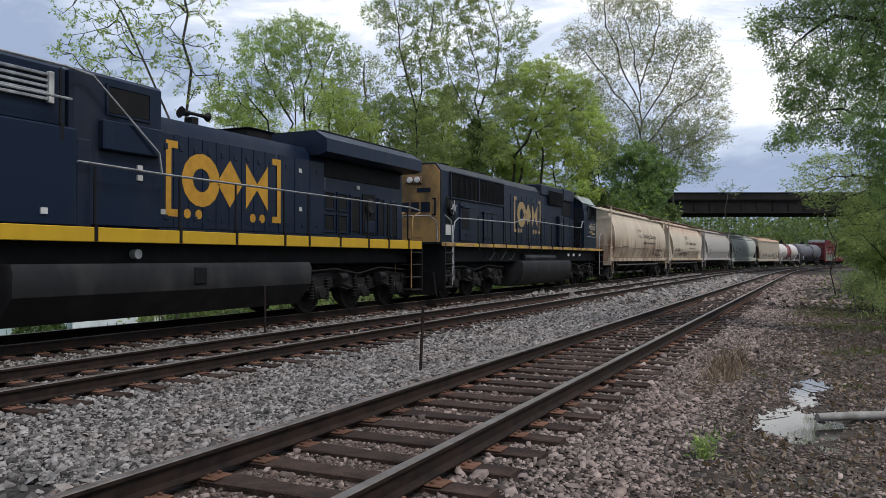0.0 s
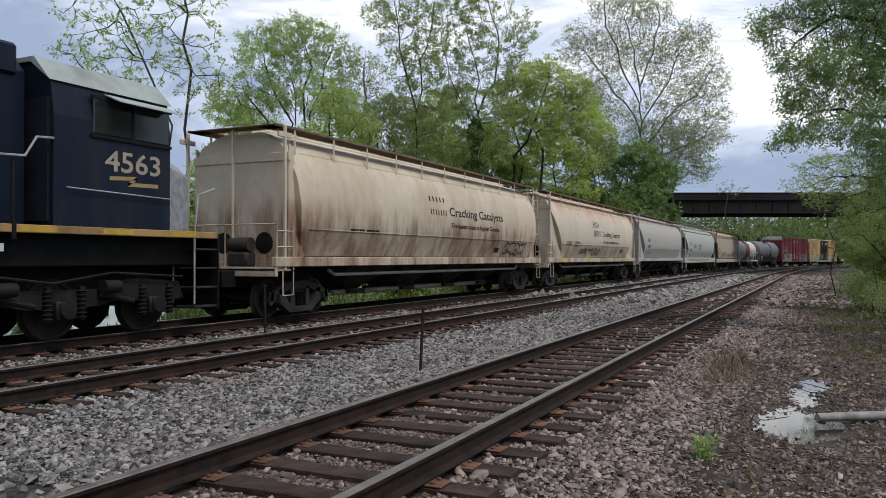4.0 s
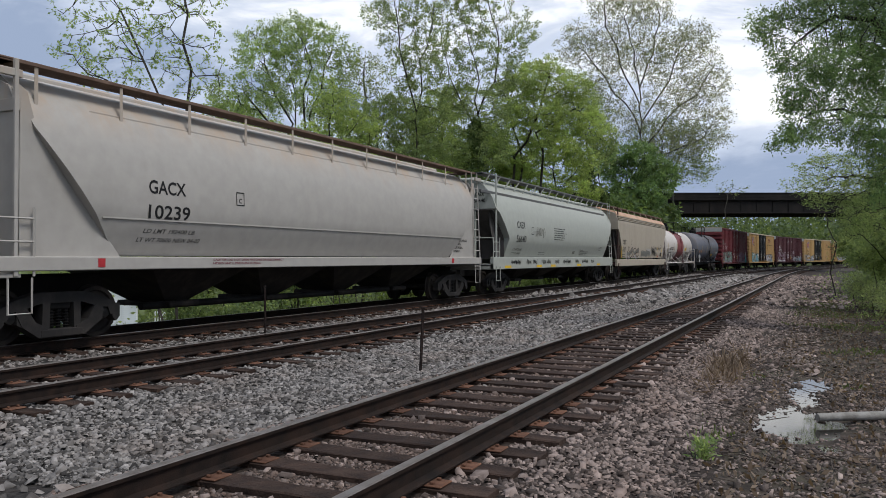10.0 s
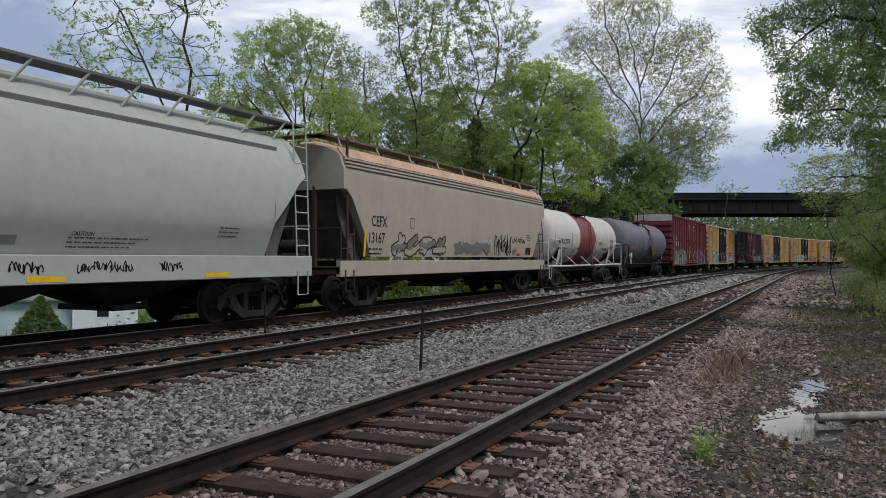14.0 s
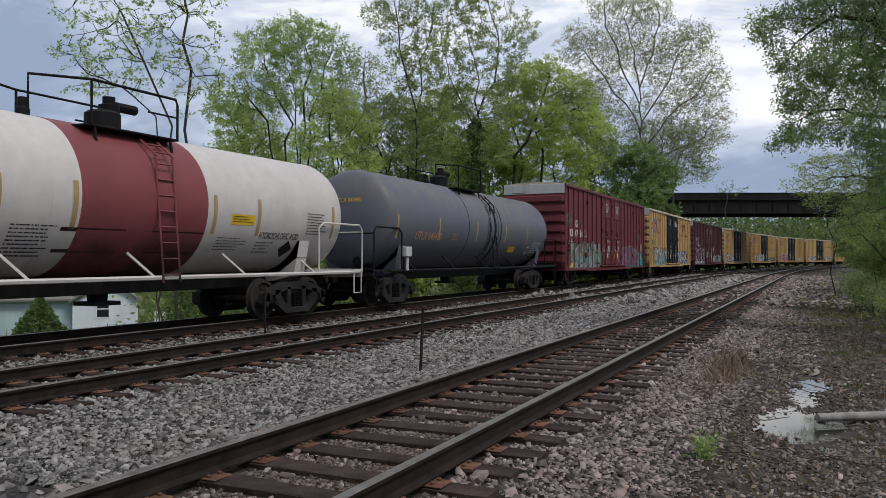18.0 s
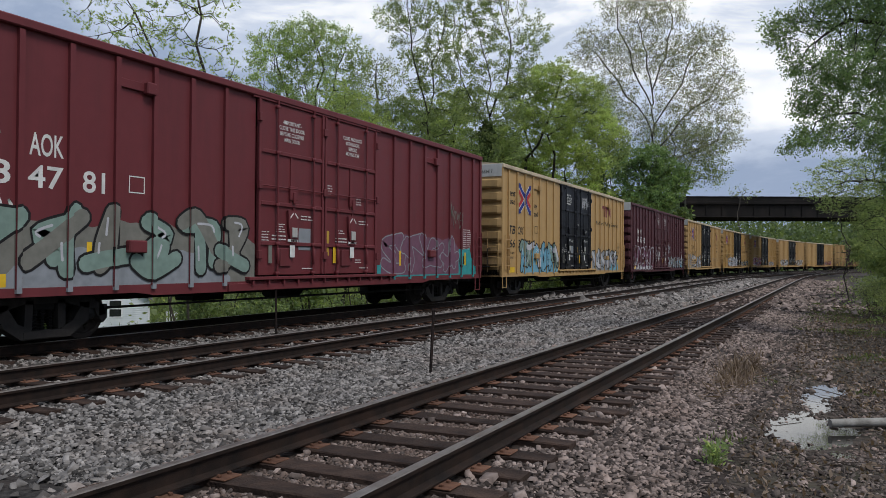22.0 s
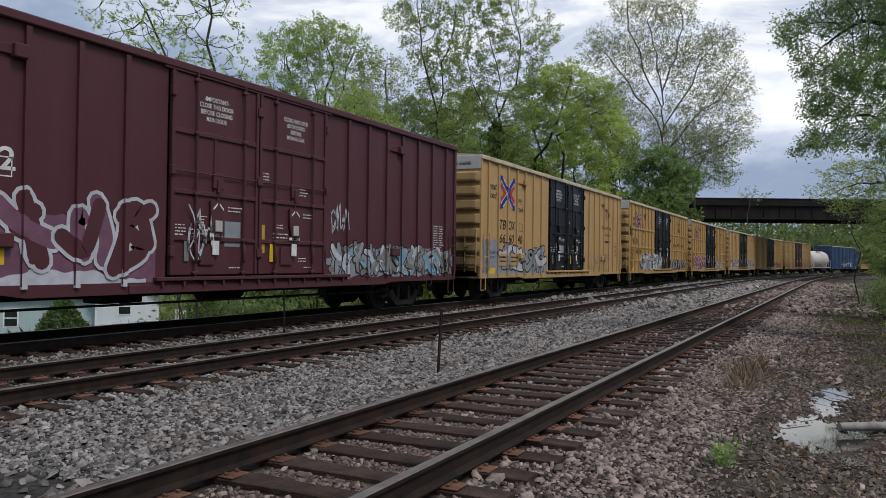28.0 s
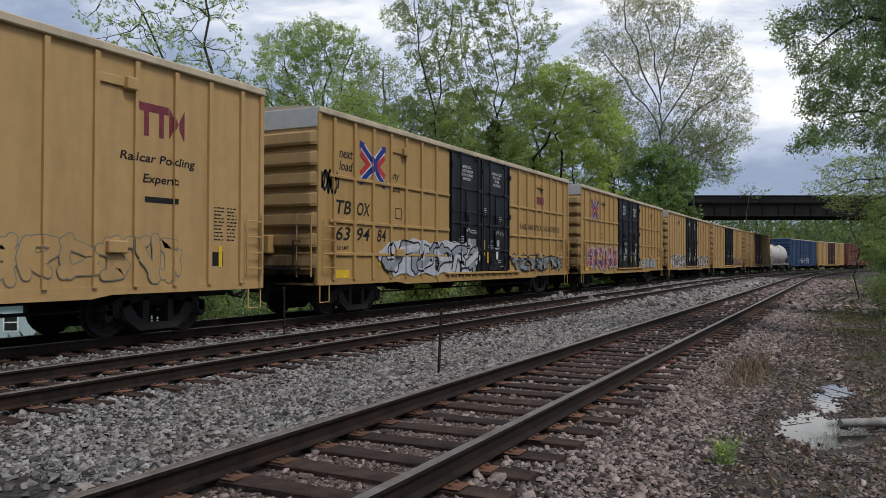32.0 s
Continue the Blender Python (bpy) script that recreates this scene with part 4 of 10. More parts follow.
def loco_truck(car, x, mat):
    base = 2.0
    def build():
        sh = Shape().box(-2.5, 2.5, -0.9, 0.9, 0.62, 0.82, 0.05)
        for s in (-1, 1):
            sh.plate([(-2.75, 0.62), (-2.6, 0.95), (-1.5, 1.02), (-0.9, 0.86), (0.9, 0.86), (1.5, 1.02), (2.6, 0.95), (2.75, 0.62), (2.2, 0.56), (1.2, 0.66), (0.7, 0.56), (-0.7, 0.56), (-1.2, 0.66), (-2.2, 0.56)], s * 0.98, s * 1.14)
        return sh.mesh("truck", P_SOOT, 30)
    truck = part("truck", once(("loco_truck", mat.name), build), None, car, "black cast steel three-axle locomotive truck", m=pose(x, 0, 0))
    def box():
        return Shape().box(-0.20, 0.20, -0.08, 0.08, 0.36, 0.68, 0.03).turn([(-0.10, 0.17), (-0.14, 0.15), (-0.15, 0.0)], "y", (0, 0, LOCO_R), 12).mesh("journal_box", P_SOOT, 40)
    def spring():
        sh = Shape().rod([(0, -0.02, 0.34), (0, -0.02, 0.92)], 0.06, 8)
        for k in range(7):
            z = 0.37 + k * 0.075
            sh.turn([(z, 0.06), (z + 0.02, 0.095), (z + 0.04, 0.06)], "z", (0, -0.02, 0), 8)
        return sh.mesh("coil_spring", P_SOOT, 50)
    def cylinder():
        return Shape().rod([(0, -0.12, 0.78), (0.7, -0.12, 0.62)], 0.055, 8).turn([(0, 0.12), (0.34, 0.12)], "x", (0, -0.16, 0.9), 10).mesh("brake_cylinder", P_SOOT, 40)
    def pipe():
        return Shape().rod([(-2.7, -0.1, 1.06), (-1.4, -0.1, 1.12), (-0.3, -0.1, 0.98), (0.9, -0.1, 1.14), (2.6, -0.1, 1.04)], 0.022, 6).mesh("air_pipe", P_SOOT, 40)
    for s in (-1, 1):
        m = pose(0, s * 1.14, 0, 0, 0, 0 if s < 0 else 180)
        for e in (-base, 0, base):
            part("journal_box", once("journal_box", box), None, truck, m=m @ pose(e, 0, 0))
            for d in (-0.33, 0.33):
                part("coil_spring", once("coil_spring", spring), None, truck, m=m @ pose(e + d, 0, 0))
        for x0 in (-1.35, 0.65):
            part("brake_cylinder", once("loco_brake", cylinder), None, truck, m=m @ pose(x0, 0, 0))
        part("air_pipe", once("loco_pipe", pipe), None, truck, m=m)
    for e in (-base, 0, base):
        w = part("wheelset", wheelset_mesh(LOCO_R), None, truck, m=pose(e, 0, LOCO_R))
        ROLLING.append((w, e, LOCO_R))


def coupler(car, x, s):
    def build():
        sh = Shape().box(-0.5, 0.32, -0.09, 0.09, 0.80, 0.98, 0.03)
        sh.plate([(0.25, 0.74), (0.62, 0.74), (0.62, 1.02), (0.25, 1.02)], -0.17, -0.05)
        sh.plate([(0.25, 0.74), (0.48, 0.74), (0.48, 1.02), (0.25, 1.02)], 0.03, 0.18)
        sh.box(-0.75, -0.4, -0.28, 0.28, 0.72, 1.06, 0.03)
        sh.rod([(-0.2, -0.3, 0.85), (0.1, -0.33, 0.62), (0.45, -0.3, 0.55), (0.6, -0.26, 0.7)], 0.03, 6)
        return sh.mesh("coupler", P_BLACK, 30)
    part("coupler", once("coupler", build), None, car, m=pose(x, 0, 0, 0, 0, 0 if s > 0 else 180))


def ladder(car, name, p, q, width, rungs, mat, along, r=0.016, label=""):
    """Two stiles from p up to q, with rungs; along is the direction of the rungs."""
    p, q, a = Vector(p), Vector(q), Vector(along) * width
    sh = Shape().rod([p, q], r * 1.25, 5).rod([p + a, q + a], r * 1.25, 5)
    for k in range(rungs):
        u = (k + 0.5) / rungs
        c = p.lerp(q, u)
        sh.rod([c, c + a], r, 5)
    return part(name, sh, mat, car, label, smooth=60)


def stirrup(car, x, mat, y=-1.5, z=0.8, drop=0.38, w=0.32):
    sh = Shape().rod([(x, y, z), (x, y, z - drop), (x + w, y, z - drop), (x + w, y, z)], 0.018, 5)
    return part("stirrup_step", sh, mat, car, smooth=60)


def brake_wheel(car, x, y, z, s):
    sh = Shape()
    ring = [(0, 0.27 * math.cos(k * 0.449), 0.27 * math.sin(k * 0.449)) for k in range(15)]
    sh.rod([(x + s * 0.08, y + b, z + c) for _, b, c in ring], 0.016, 5, caps=False)
    for k in range(4):
        w = k * 1.571 + 0.4
        sh.rod([(x + s * 0.08, y, z), (x + s * 0.08, y + 0.27 * math.cos(w), z + 0.27 * math.sin(w))], 0.014, 5)
    sh.turn([(-0.1, 0.07), (0.1, 0.06)], "x", (x, y, z), 8)
    part("brake_wheel", sh, P_BLACK, car, smooth=50)


def yellow_tag(car, x, z, surf, h=0.42):
    panel_mark(car, x - 0.05, x + 0.05, z, z + h, I_YELLOW, surf, "reflector_strip", eps=0.009)


TRAIN = []


def enlist(car, a, b, share):
    """Puts a car between two coupler places of the train."""
    TRAIN.append((car, (a + b) / 2, share))

# ---- boxcars ----
BX, BY, BT, BB = 9.42, 1.54, 5.03, 0.80           # half length, panel plane, eave, sill
RIBS = (-8.77, -7.87, -6.99, -6.08, -5.25, -4.33, -3.40, 3.40, 4.33, 5.25, 6.08, 6.99, 7.87, 8.77)
RIB_CUTS = tuple(c + d for c in RIBS for d in (-0.052, -0.044, 0.044, 0.052))


def box_side(x, z):
    for c in RIBS:
        if abs(x - c) < 0.048:
            return -1.60
    return -BY if abs(x) > 2.5 else -1.575


def end_mesh(mat):
    def build():
        prof = [(BB, 0.0), (1.05, 0.0)]
        z = 1.12
        while z < 4.45:
            prof += [(z, 0.0), (z + 0.085, 0.0), (z + 0.10, 0.12), (z + 0.16, 0.145), (z + 0.38, 0.12), (z + 0.44, 0.02)]
            z += 0.485
        prof += [(4.55, 0.0), (BT - 0.02, 0.0)]
        sh = Shape()
        ys = [-BY - 0.03, -BY + 0.12, BY - 0.12, BY + 0.03]
        rings = [[(d * (1 if 0 < j < 3 else 0.2), y, zz) for j, y in enumerate(ys)] for zz, d in prof]
        sh.loft(rings, closed=False)
        back = [[(-0.05, y, zz) for y in ys] for zz, d in prof]
        sh.loft(back, closed=False)
        return sh.mesh("end_wall", mat)
    return once(("box_end", mat.name), build)


def rib_mesh(mat):
    def build():
        sh = Shape()
        rings = [[(-0.05, 0.0, z), (-0.048, -0.06, z), (0.048, -0.06, z), (0.05, 0.0, z)] for z in (BB + 0.12, 4.86)]
        sh.loft(rings, caps=True)
        return sh.mesh("rib", mat)
    return once(("rib", mat.name), build)


def door_parts(d, mat, rows):
    """Ribs, stiles and boxes on a door panel, each a part of its own."""
    for z in rows:
        part("door_rib", once(("door_rib", mat.name), lambda: Shape().box(0.1, 2.33, -0.05, -0.012, -0.045, 0.045, 0.012).mesh("door_rib", mat)), None, d, m=pose(0, 0, z))
    for x in (0.06, 2.37):
        part("door_stile", once(("door_stile", mat.name), lambda: Shape().box(-0.04, 0.04, -0.055, -0.012, 1.06, 4.84, 0.012).mesh("door_stile", mat)), None, d, m=pose(x, 0, 0))
    for z0, z1, x in ((rows[0], rows[1], 1.25), (rows[1], rows[2], 1.15)):
        part("door_post", once(("door_post", mat.name, z0), lambda: Shape().box(-0.03, 0.03, -0.04, -0.012, z0, z1, 0.008).mesh("door_post", mat)), None, d, m=pose(x, 0, 0))
    part("cross_rod", once(("cross_rod", mat.name), lambda: Shape().rod([(0.08, -0.065, 3.0), (2.34, -0.065, 3.0)], 0.014, 5).mesh("cross_rod", mat)), None, d)
    part("latch_plate", once(("latch_plate", mat.name), lambda: Shape().box(1.08, 1.36, -0.07, -0.012, 2.74, 3.05, 0.01).box(1.17, 1.27, -0.10, -0.06, 2.66, 2.92, 0.01).mesh("latch_plate", mat)), None, d)
    plate = part("lock_plate", once(("lock_plate", mat.name), lambda: Shape().plate([(1.0, 2.5), (1.02, 2.15), (1.1, 1.78), (1.32, 1.78), (1.4, 2.15), (1.42, 2.5)], -0.08, -0.03).mesh("lock_plate", mat)), None, d)
    part("seal_box", once(("seal_box", 0), lambda: Shape().box(1.12, 1.3, -0.11, -0.075, 1.9, 2.12, 0.008).mesh("seal_box", P_FASCIA)), None, plate, "small pale seal box")
    for sx in (-1, 1):
        part("chevron", once(("chevron", sx), lambda: Shape().plate([(1.21 + sx * 0.03, 2.46), (1.21 + sx * 0.14, 2.36), (1.21 + sx * 0.14, 2.32), (1.21 + sx * 0.03, 2.42)], -0.083, -0.079).mesh("chevron", I_WHITE)), None, plate)
    for x in (0.03, 2.40):
        for z in (1.5, 3.0, 4.45):
            part("hinge_lug", once(("hinge_lug", mat.name), lambda: Shape().box(-0.05, 0.05, -0.10, -0.02, -0.09, 0.09, 0.01).mesh("hinge_lug", mat)), None, d, m=pose(x, 0, z))
    part("latch_box", once(("latch", mat.name), lambda: Shape().box(0.75, 1.15, -0.05, -0.012, 1.25, 1.65, 0.01).mesh("latch_box", mat)), None, d)


def door_mesh(mat):
    return once(("box_door", mat.name), lambda: Shape().box(0.03, 2.40, -0.012, 0.05, 1.06, 4.84, 0.01).mesh("door", mat))


def lock_rod_mesh(mat):
    def build():
        sh = Shape().rod([(0, -0.075, 1.0), (0, -0.075, 4.9)], 0.024, 6)
        for z in (1.1, 1.75, 2.6, 3.75, 4.75):
            sh.box(-0.06, 0.06, -0.1, -0.03, z - 0.035, z + 0.035, 0.01)
        sh.box(-0.03, 0.03, -0.12, -0.06, 1.3, 1.65, 0.01)
        return sh.mesh("lock_rod", mat, 50)
    return once(("rod", mat.name), build)


def boxcar(a, b, body, door, edge, fascia, label, grid=False, roof=None, door_rows=(1.75, 2.62, 3.75), group="boxcars of the train"):
    car = thing("boxcar", label, "boxcar", group=group)
    enlist(car, a, b, 7.05)
    for s in (-1, 1):
        for x0, x1 in ((-BX, -2.46), (2.46, BX)):
            part("side_panel", Shape().box(x0, x1, s * (BY - 0.05), s * BY, BB + 0.1, 4.9), body, car)
        # the sill steps down between the trucks
        sill = Shape()
        sill.plate([(-BX, BB), (-5.6, BB), (-5.2, BB - 0.06), (5.2, BB - 0.06), (5.6, BB), (BX, BB), (BX, BB + 0.14), (-BX, BB + 0.14)], s * (BY - 0.06), s * (BY + 0.02))
        part("side_sill", sill, body, car)
        part("top_chord", Shape().box(-BX - 0.03, BX + 0.03, s * (BY - 0.06), s * (BY + 0.09), 4.88, BT, 0.02), edge, car)
        for x in RIBS:
            part("rib", rib_mesh(body), None, car, m=pose(x, s * BY, 0, 0, 0, 0 if s < 0 else 180))
        if grid:
            for z in (1.55, 2.35, 3.45):
                for x0, x1 in ((-8.95, -2.5), (2.5, 8.95)):
                    part("cross_rib", once(("cross", body.name, s), lambda: Shape().box(0, 6.45, s * BY, s * (BY + 0.05), -0.045, 0.045, 0.015).mesh("cross_rib", body)), None, car, m=pose(x0, 0, z))
        for x in (-BX + 0.03, BX - 0.03):
            part("corner_post", Shape().box(x - 0.06, x + 0.06, s * (BY - 0.03), s * (BY + 0.06), BB, 4.9, 0.015), body, car)
        for k, x0 in enumerate((-2.43, 0.0)):
            d = part("door", door_mesh(door), None, car, "double plug door with lock rods", m=pose(x0, -(BY + 0.02), 0) if s < 0 else pose(-x0, BY + 0.02, 0, 0, 0, 180))
            door_parts(d, door, door_rows)
            for x in ((0.62, 1.95) if k == 0 else (0.52, 1.85)):
                part("lock_rod", lock_rod_mesh(door), None, d, m=pose(x, 0, 0))
        track = Shape().box(-2.75, 3.4, s * (BY - 0.02), s * (BY + 0.13), 0.96, 1.03, 0.01).box(-3.3, 3.6, s * (BY - 0.04), s * (BY + 0.06), 0.74, 0.90, 0.01)
        for k in range(12):
            x = -2.6 + k * 0.52
            track.box(x - 0.025, x + 0.025, s * BY, s * (BY + 0.11), 0.86, 0.97)
        part("door_track", track, body, car)
        part("door_head", Shape().box(-2.6, 2.6, s * (BY - 0.02), s * (BY + 0.07), 4.84, 4.9, 0.01), door, car)
        for x in (-5.66, 5.66):
            part("tack_box", Shape().box(x - 0.38, x + 0.38, s * BY, s * (BY + 0.045), 4.36, 4.52, 0.01).box(x + 0.14, x + 0.36, s * BY, s * (BY + 0.14), 4.32, 4.54, 0.02), body, car)
            part("jack_pad", Shape().box(x - 0.2, x + 0.2, s * BY, s * (BY + 0.12), 1.5, 1.72, 0.02), body, car)
    part("floor", Shape().box(-BX, BX, -1.45, 1.45, 0.86, 1.06), P_BLACK, car)
    part("center_sill", Shape().box(-BX - 0.3, BX + 0.3, -0.33, 0.33, 0.62, 0.9, 0.02), P_BLACK, car)
    rings = []
    for x in np.linspace(-BX - 0.02, BX + 0.02, 25):
        k = int(round((x + BX) / 0.7)) % 2
        rings.append([(x, -BY - 0.05, BT), (x, -0.8, BT + 0.075), (x, 0, BT + 0.10), (x, 0.8, BT + 0.075), (x, BY + 0.05, BT), (x, 0, BT - 0.08)])
    part("roof", Shape().loft(rings, caps=True), roof or edge, car)
    for s in (-1, 1):
        # yellow cars' ends take the darker paint that carries grime and painted shade
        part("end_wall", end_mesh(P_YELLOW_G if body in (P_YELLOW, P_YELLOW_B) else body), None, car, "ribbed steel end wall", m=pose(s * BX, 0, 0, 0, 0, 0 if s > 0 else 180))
        part("end_panel", Shape().box(s * (BX - 0.01), s * (BX + 0.035), -BY - 0.02, BY + 0.02, 4.55, BT - 0.01, 0.01), fascia, car, "pale panel at the top of the end")
        part("small_print", Shape().box(s * (BX + 0.0355), s * (BX + 0.037), 0.4, 1.1, 4.60, 4.63), I_BLACK, car)
        plat = Shape().box(s * (BX + 0.02), s * (BX + 0.42), -1.15, 1.15, 1.16, 1.21, 0.01)
        plat.rod([(s * (BX + 0.4), -1.15, 1.18), (s * (BX + 0.4), -1.15, 1.85), (s * (BX + 0.05), -1.15, 1.85)], 0.018, 5)
        part("crossover_platform", plat, P_BLACK, car)
        ladder(car, "end_ladder", (s * (BX + 0.12), -1.46, 1.0), (s * (BX + 0.12), -1.46, 2.5), 0.42, 4, body, (0, 1, 0))
        ladder(car, "side_ladder", (-BX + 0.10 if s < 0 else BX - 0.10, -1.66, 1.06), (-BX + 0.10 if s < 0 else BX - 0.10, -1.66, 2.36), 0.46, 4, body, (-s, 0, 0))
        stirrup(car, s * (BX - 0.25) - 0.16, body, -1.56, 0.82, 0.42, 0.38)
        coupler(car, s * (BX + 0.35), s)
    brake_wheel(car, -BX - 0.2, 0.55, 2.1, -1)
    part("brake_box", Shape().box(-BX - 0.3, -BX - 0.05, -0.35, 0.25, 1.55, 2.0, 0.03), body, car)
    gear = Shape().box(-2.2, -1.2, 0.4, 1.0, 0.45, 0.85, 0.03).turn([(0.6, 0.2), (1.9, 0.2)], "x", (0, 0.6, 0.62), 10).rod([(-5.5, -0.6, 0.5), (5.5, -0.6, 0.5)], 0.025, 5)
    gear.rod([(-6.0, -1.2, 0.55), (6.0, -1.2, 0.52)], 0.02, 5)
    part("brake_gear", gear, P_BLACK, car, smooth=40)
    for x in (-7.05, 7.05):
        freight_truck(car, x)
    return car


def door_print(car, seed, white=True):
    """Stencils and placards on the doors."""
    ink = I_WHITE
    def on_door(x, z): return -(BY + 0.034)
    for k, (x0, x1, z0, z1, rows) in enumerate(((-1.78, -1.46, 1.98, 2.2, 4), (-2.28, -2.02, 1.78, 2.02, 4), (-1.78, -1.5, 1.38, 1.52, 2), (0.16, 0.36, 2.96, 3.22, 4), (1.36, 1.72, 2.78, 2.98, 3), (0.62, 0.9, 2.02, 2.14, 2), (1.4, 1.7, 1.3, 1.42, 2))):
        bars(car, x0, x1, z0, z1, rows, ink, on_door, seed + 40 + k)
    panel_mark(car, -0.98, -0.52, 1.62, 2.12, G_SILVER, on_door, "notice_plate", "scuffed silver patch")
    panel_mark(car, 0.14, 0.24, 1.5, 2.1, I_STRIP, on_door, "reflector_strip")
    s = lambda x, z: -1.58
    for x0, lines in ((-1.75, ("-IMPORTANT-", "CLOSE THIS DOOR", "BEFORE CLOSING", "MAIN DOOR")), (0.75, ("CLOSE AND LOCK", "BOTH DOORS", "BEFORE", "MOVING CAR"))):
        for k, line in enumerate(lines):
            w = 0.062 * len(line)
            letters(car, line, x0 + 0.5 - w / 2, x0 + 0.5 + w / 2, 4.42 - k * 0.13, 4.51 - k * 0.13, ink, s)
    for x0 in (-1.35, 1.1):
        panel_mark(car, x0 - 0.02, x0 + 0.16, 1.45, 1.72, ink, s, "placard", eps=0.06)
        panel_mark(car, x0 - 0.1, x0 + 0.26, 1.80, 1.86, ink, s, "placard", eps=0.06)
        panel_mark(car, x0 - 0.72, x0 - 0.60, 1.32, 1.78, I_YELLOW if x0 > 0 else G_GREY, s, "reflector_strip", eps=0.02)
        bars(car, x0 - 0.6, x0 - 0.1, 1.72, 1.95, 3, ink, s, seed)
        bars(car, x0 + 0.45, x0 + 0.95, 2.28, 2.42, 2, ink, s, seed + 1)
        bars(car, x0 + 0.5, x0 + 0.9, 1.15, 1.22, 1, ink, s, seed + 2)


def next_load_emblem(car, x, z, k, words=True):
    """Crossed blue and red arrow emblem, with the slogan beside it."""
    def stroke(pts, w, mat, up):
        v, f = ribbon([(x + a * k * 0.92, z + b * k * 0.74) for a, b in pts], w * k * 0.86)
        drape("emblem", v, f, mat, car, box_side, up, RIB_CUTS)
    for sx in (-1, 1):
        bow = [(sx * 0.58, 0.62), (sx * 0.24 + 0.02, 0.30), (0.07 + sx * 0.07, 0.12), (0.09 + sx * 0.06, 0.0), (0.07 + sx * 0.07, -0.12), (sx * 0.24 + 0.02, -0.30), (sx * 0.58, -0.62)]
        stroke(bow, 0.26, I_WHITE, 0.006 + (sx > 0) * 0.002)
        stroke(bow, 0.18, I_BLUE, 0.010 + (sx > 0) * 0.002)
        chev = [(sx * 0.64, 0.36), (sx * 0.32, 0.08), (sx * 0.24 + 0.03, 0.0), (sx * 0.32, -0.08), (sx * 0.64, -0.36)]
        stroke(chev, 0.17, I_RED, 0.014)
        for sz in (-1, 1):
            v = [(x + sx * 0.64 * k, z + sz * 0.36 * k), (x + sx * 0.63 * k, z + sz * 0.57 * k), (x + sx * 0.40 * k, z + sz * 0.52 * k)]
            drape("emblem", v, [(0, 1, 2)], I_BLUE, car, box_side, 0.016, RIB_CUTS)
    if words:
        letters(car, "next", x - 1.55 * k, x - 0.95 * k, z + 0.03, z + 0.24, I_BLACK, box_side, RIB_CUTS, lean=0.22)
        letters(car, "load", x - 1.55 * k, x - 0.95 * k, z - 0.28, z - 0.05, I_BLACK, box_side, RIB_CUTS, lean=0.22)
        letters(car, "any", x + 0.92 * k, x + 1.38 * k, z - 0.34, z - 0.12, I_BLACK, box_side, RIB_CUTS, lean=0.22)
        letters(car, "road", x + 0.92 * k, x + 1.46 * k, z - 0.62, z - 0.40, I_BLACK, box_side, RIB_CUTS, lean=0.22)


def car_number(car, rows, ink, h=0.30):
    """Reporting marks set between the ribs: (text, x0, x1, z) for each group."""
    for text, x0, x1, z in rows:
        letters(car, text, x0, x1, z - 0.06, z - 0.06 + h, ink, box_side, lean=0.2 if ink is I_BLACK else 0.0)


def pooling_words(car, three=False):
    """Bars and wedges for the emblem, and the words below it."""
    x, z, k = (6.6, 3.82, 0.66) if three else (5.6, 4.02, 1.0)
    for x0, x1, z0, z1 in ((-0.75, 0.35, 0.22, 0.36), (-0.5, -0.34, -0.22, 0.22), (0.02, 0.18, -0.22, 0.22)):
        panel_mark(car, x + x0 * k, x + x1 * k, z + z0, z + z1, I_MAUVE, box_side, "emblem", cuts_x=RIB_CUTS)
    for d in (-1, 1):
        drape("emblem", [(x + (0.66 + d * 0.28) * k, z - 0.22), (x + (0.66 + d * 0.28) * k, z + 0.36), (x + (0.66 + d * 0.03) * k, z + 0.07)], [(0, 1, 2)], I_MAUVE, car, box_side, 0.008, RIB_CUTS)
    if three:
        for n, (w, x0, x1) in enumerate((("Railcar Pooling", 5.75, 7.5), ("Experts", 6.25, 7.1))):
            letters(car, w, x0, x1, 3.08 - n * 0.36, 3.28 - n * 0.36, I_BLACK, box_side, RIB_CUTS, lean=0.15)
        panel_mark(car, 6.3, 7.05, 2.42, 2.52, I_BLACK, box_side, "web_address", cuts_x=RIB_CUTS)
    else:
        letters(car, "Railcar Pooling Experts", 3.6, 8.1, 3.28, 3.52, I_BLACK, box_side, RIB_CUTS, lean=0.15)


def small_marks(car, ink, seed):
    letters(car, "LD LMT", -8.6, -8.1, 1.66, 1.75, ink, box_side)
    letters(car, "LT WT", -8.6, -8.16, 1.48, 1.57, ink, box_side)
    bars(car, 8.02, 8.3, 1.75, 2.45, 10, ink, box_side, seed + 1)
    bars(car, 8.38, 8.66, 1.75, 2.45, 10, ink, box_side, seed + 2)
    panel_mark(car, 7.98, 8.28, 1.28, 1.55, I_BLACK, box_side, "inspection_plate")
    outline_mark(car, -6.05 + 0.25, -5.45 - 0.0, 2.55, 2.85, 0.02, ink, box_side)
    panel_mark(car, -8.7, -8.05, 0.96, 1.16, I_YELLOW, box_side, "notice_plate")
    for x in (-6.6, -5.6, -3.8, 3.8, 5.6, 8.2):
        yellow_tag(car, x, 1.25, box_side)


Q0, QL = 174.05, 20.836
BOX = [(Q0 + i * QL, Q0 + (i + 1) * QL) for i in range(9)]

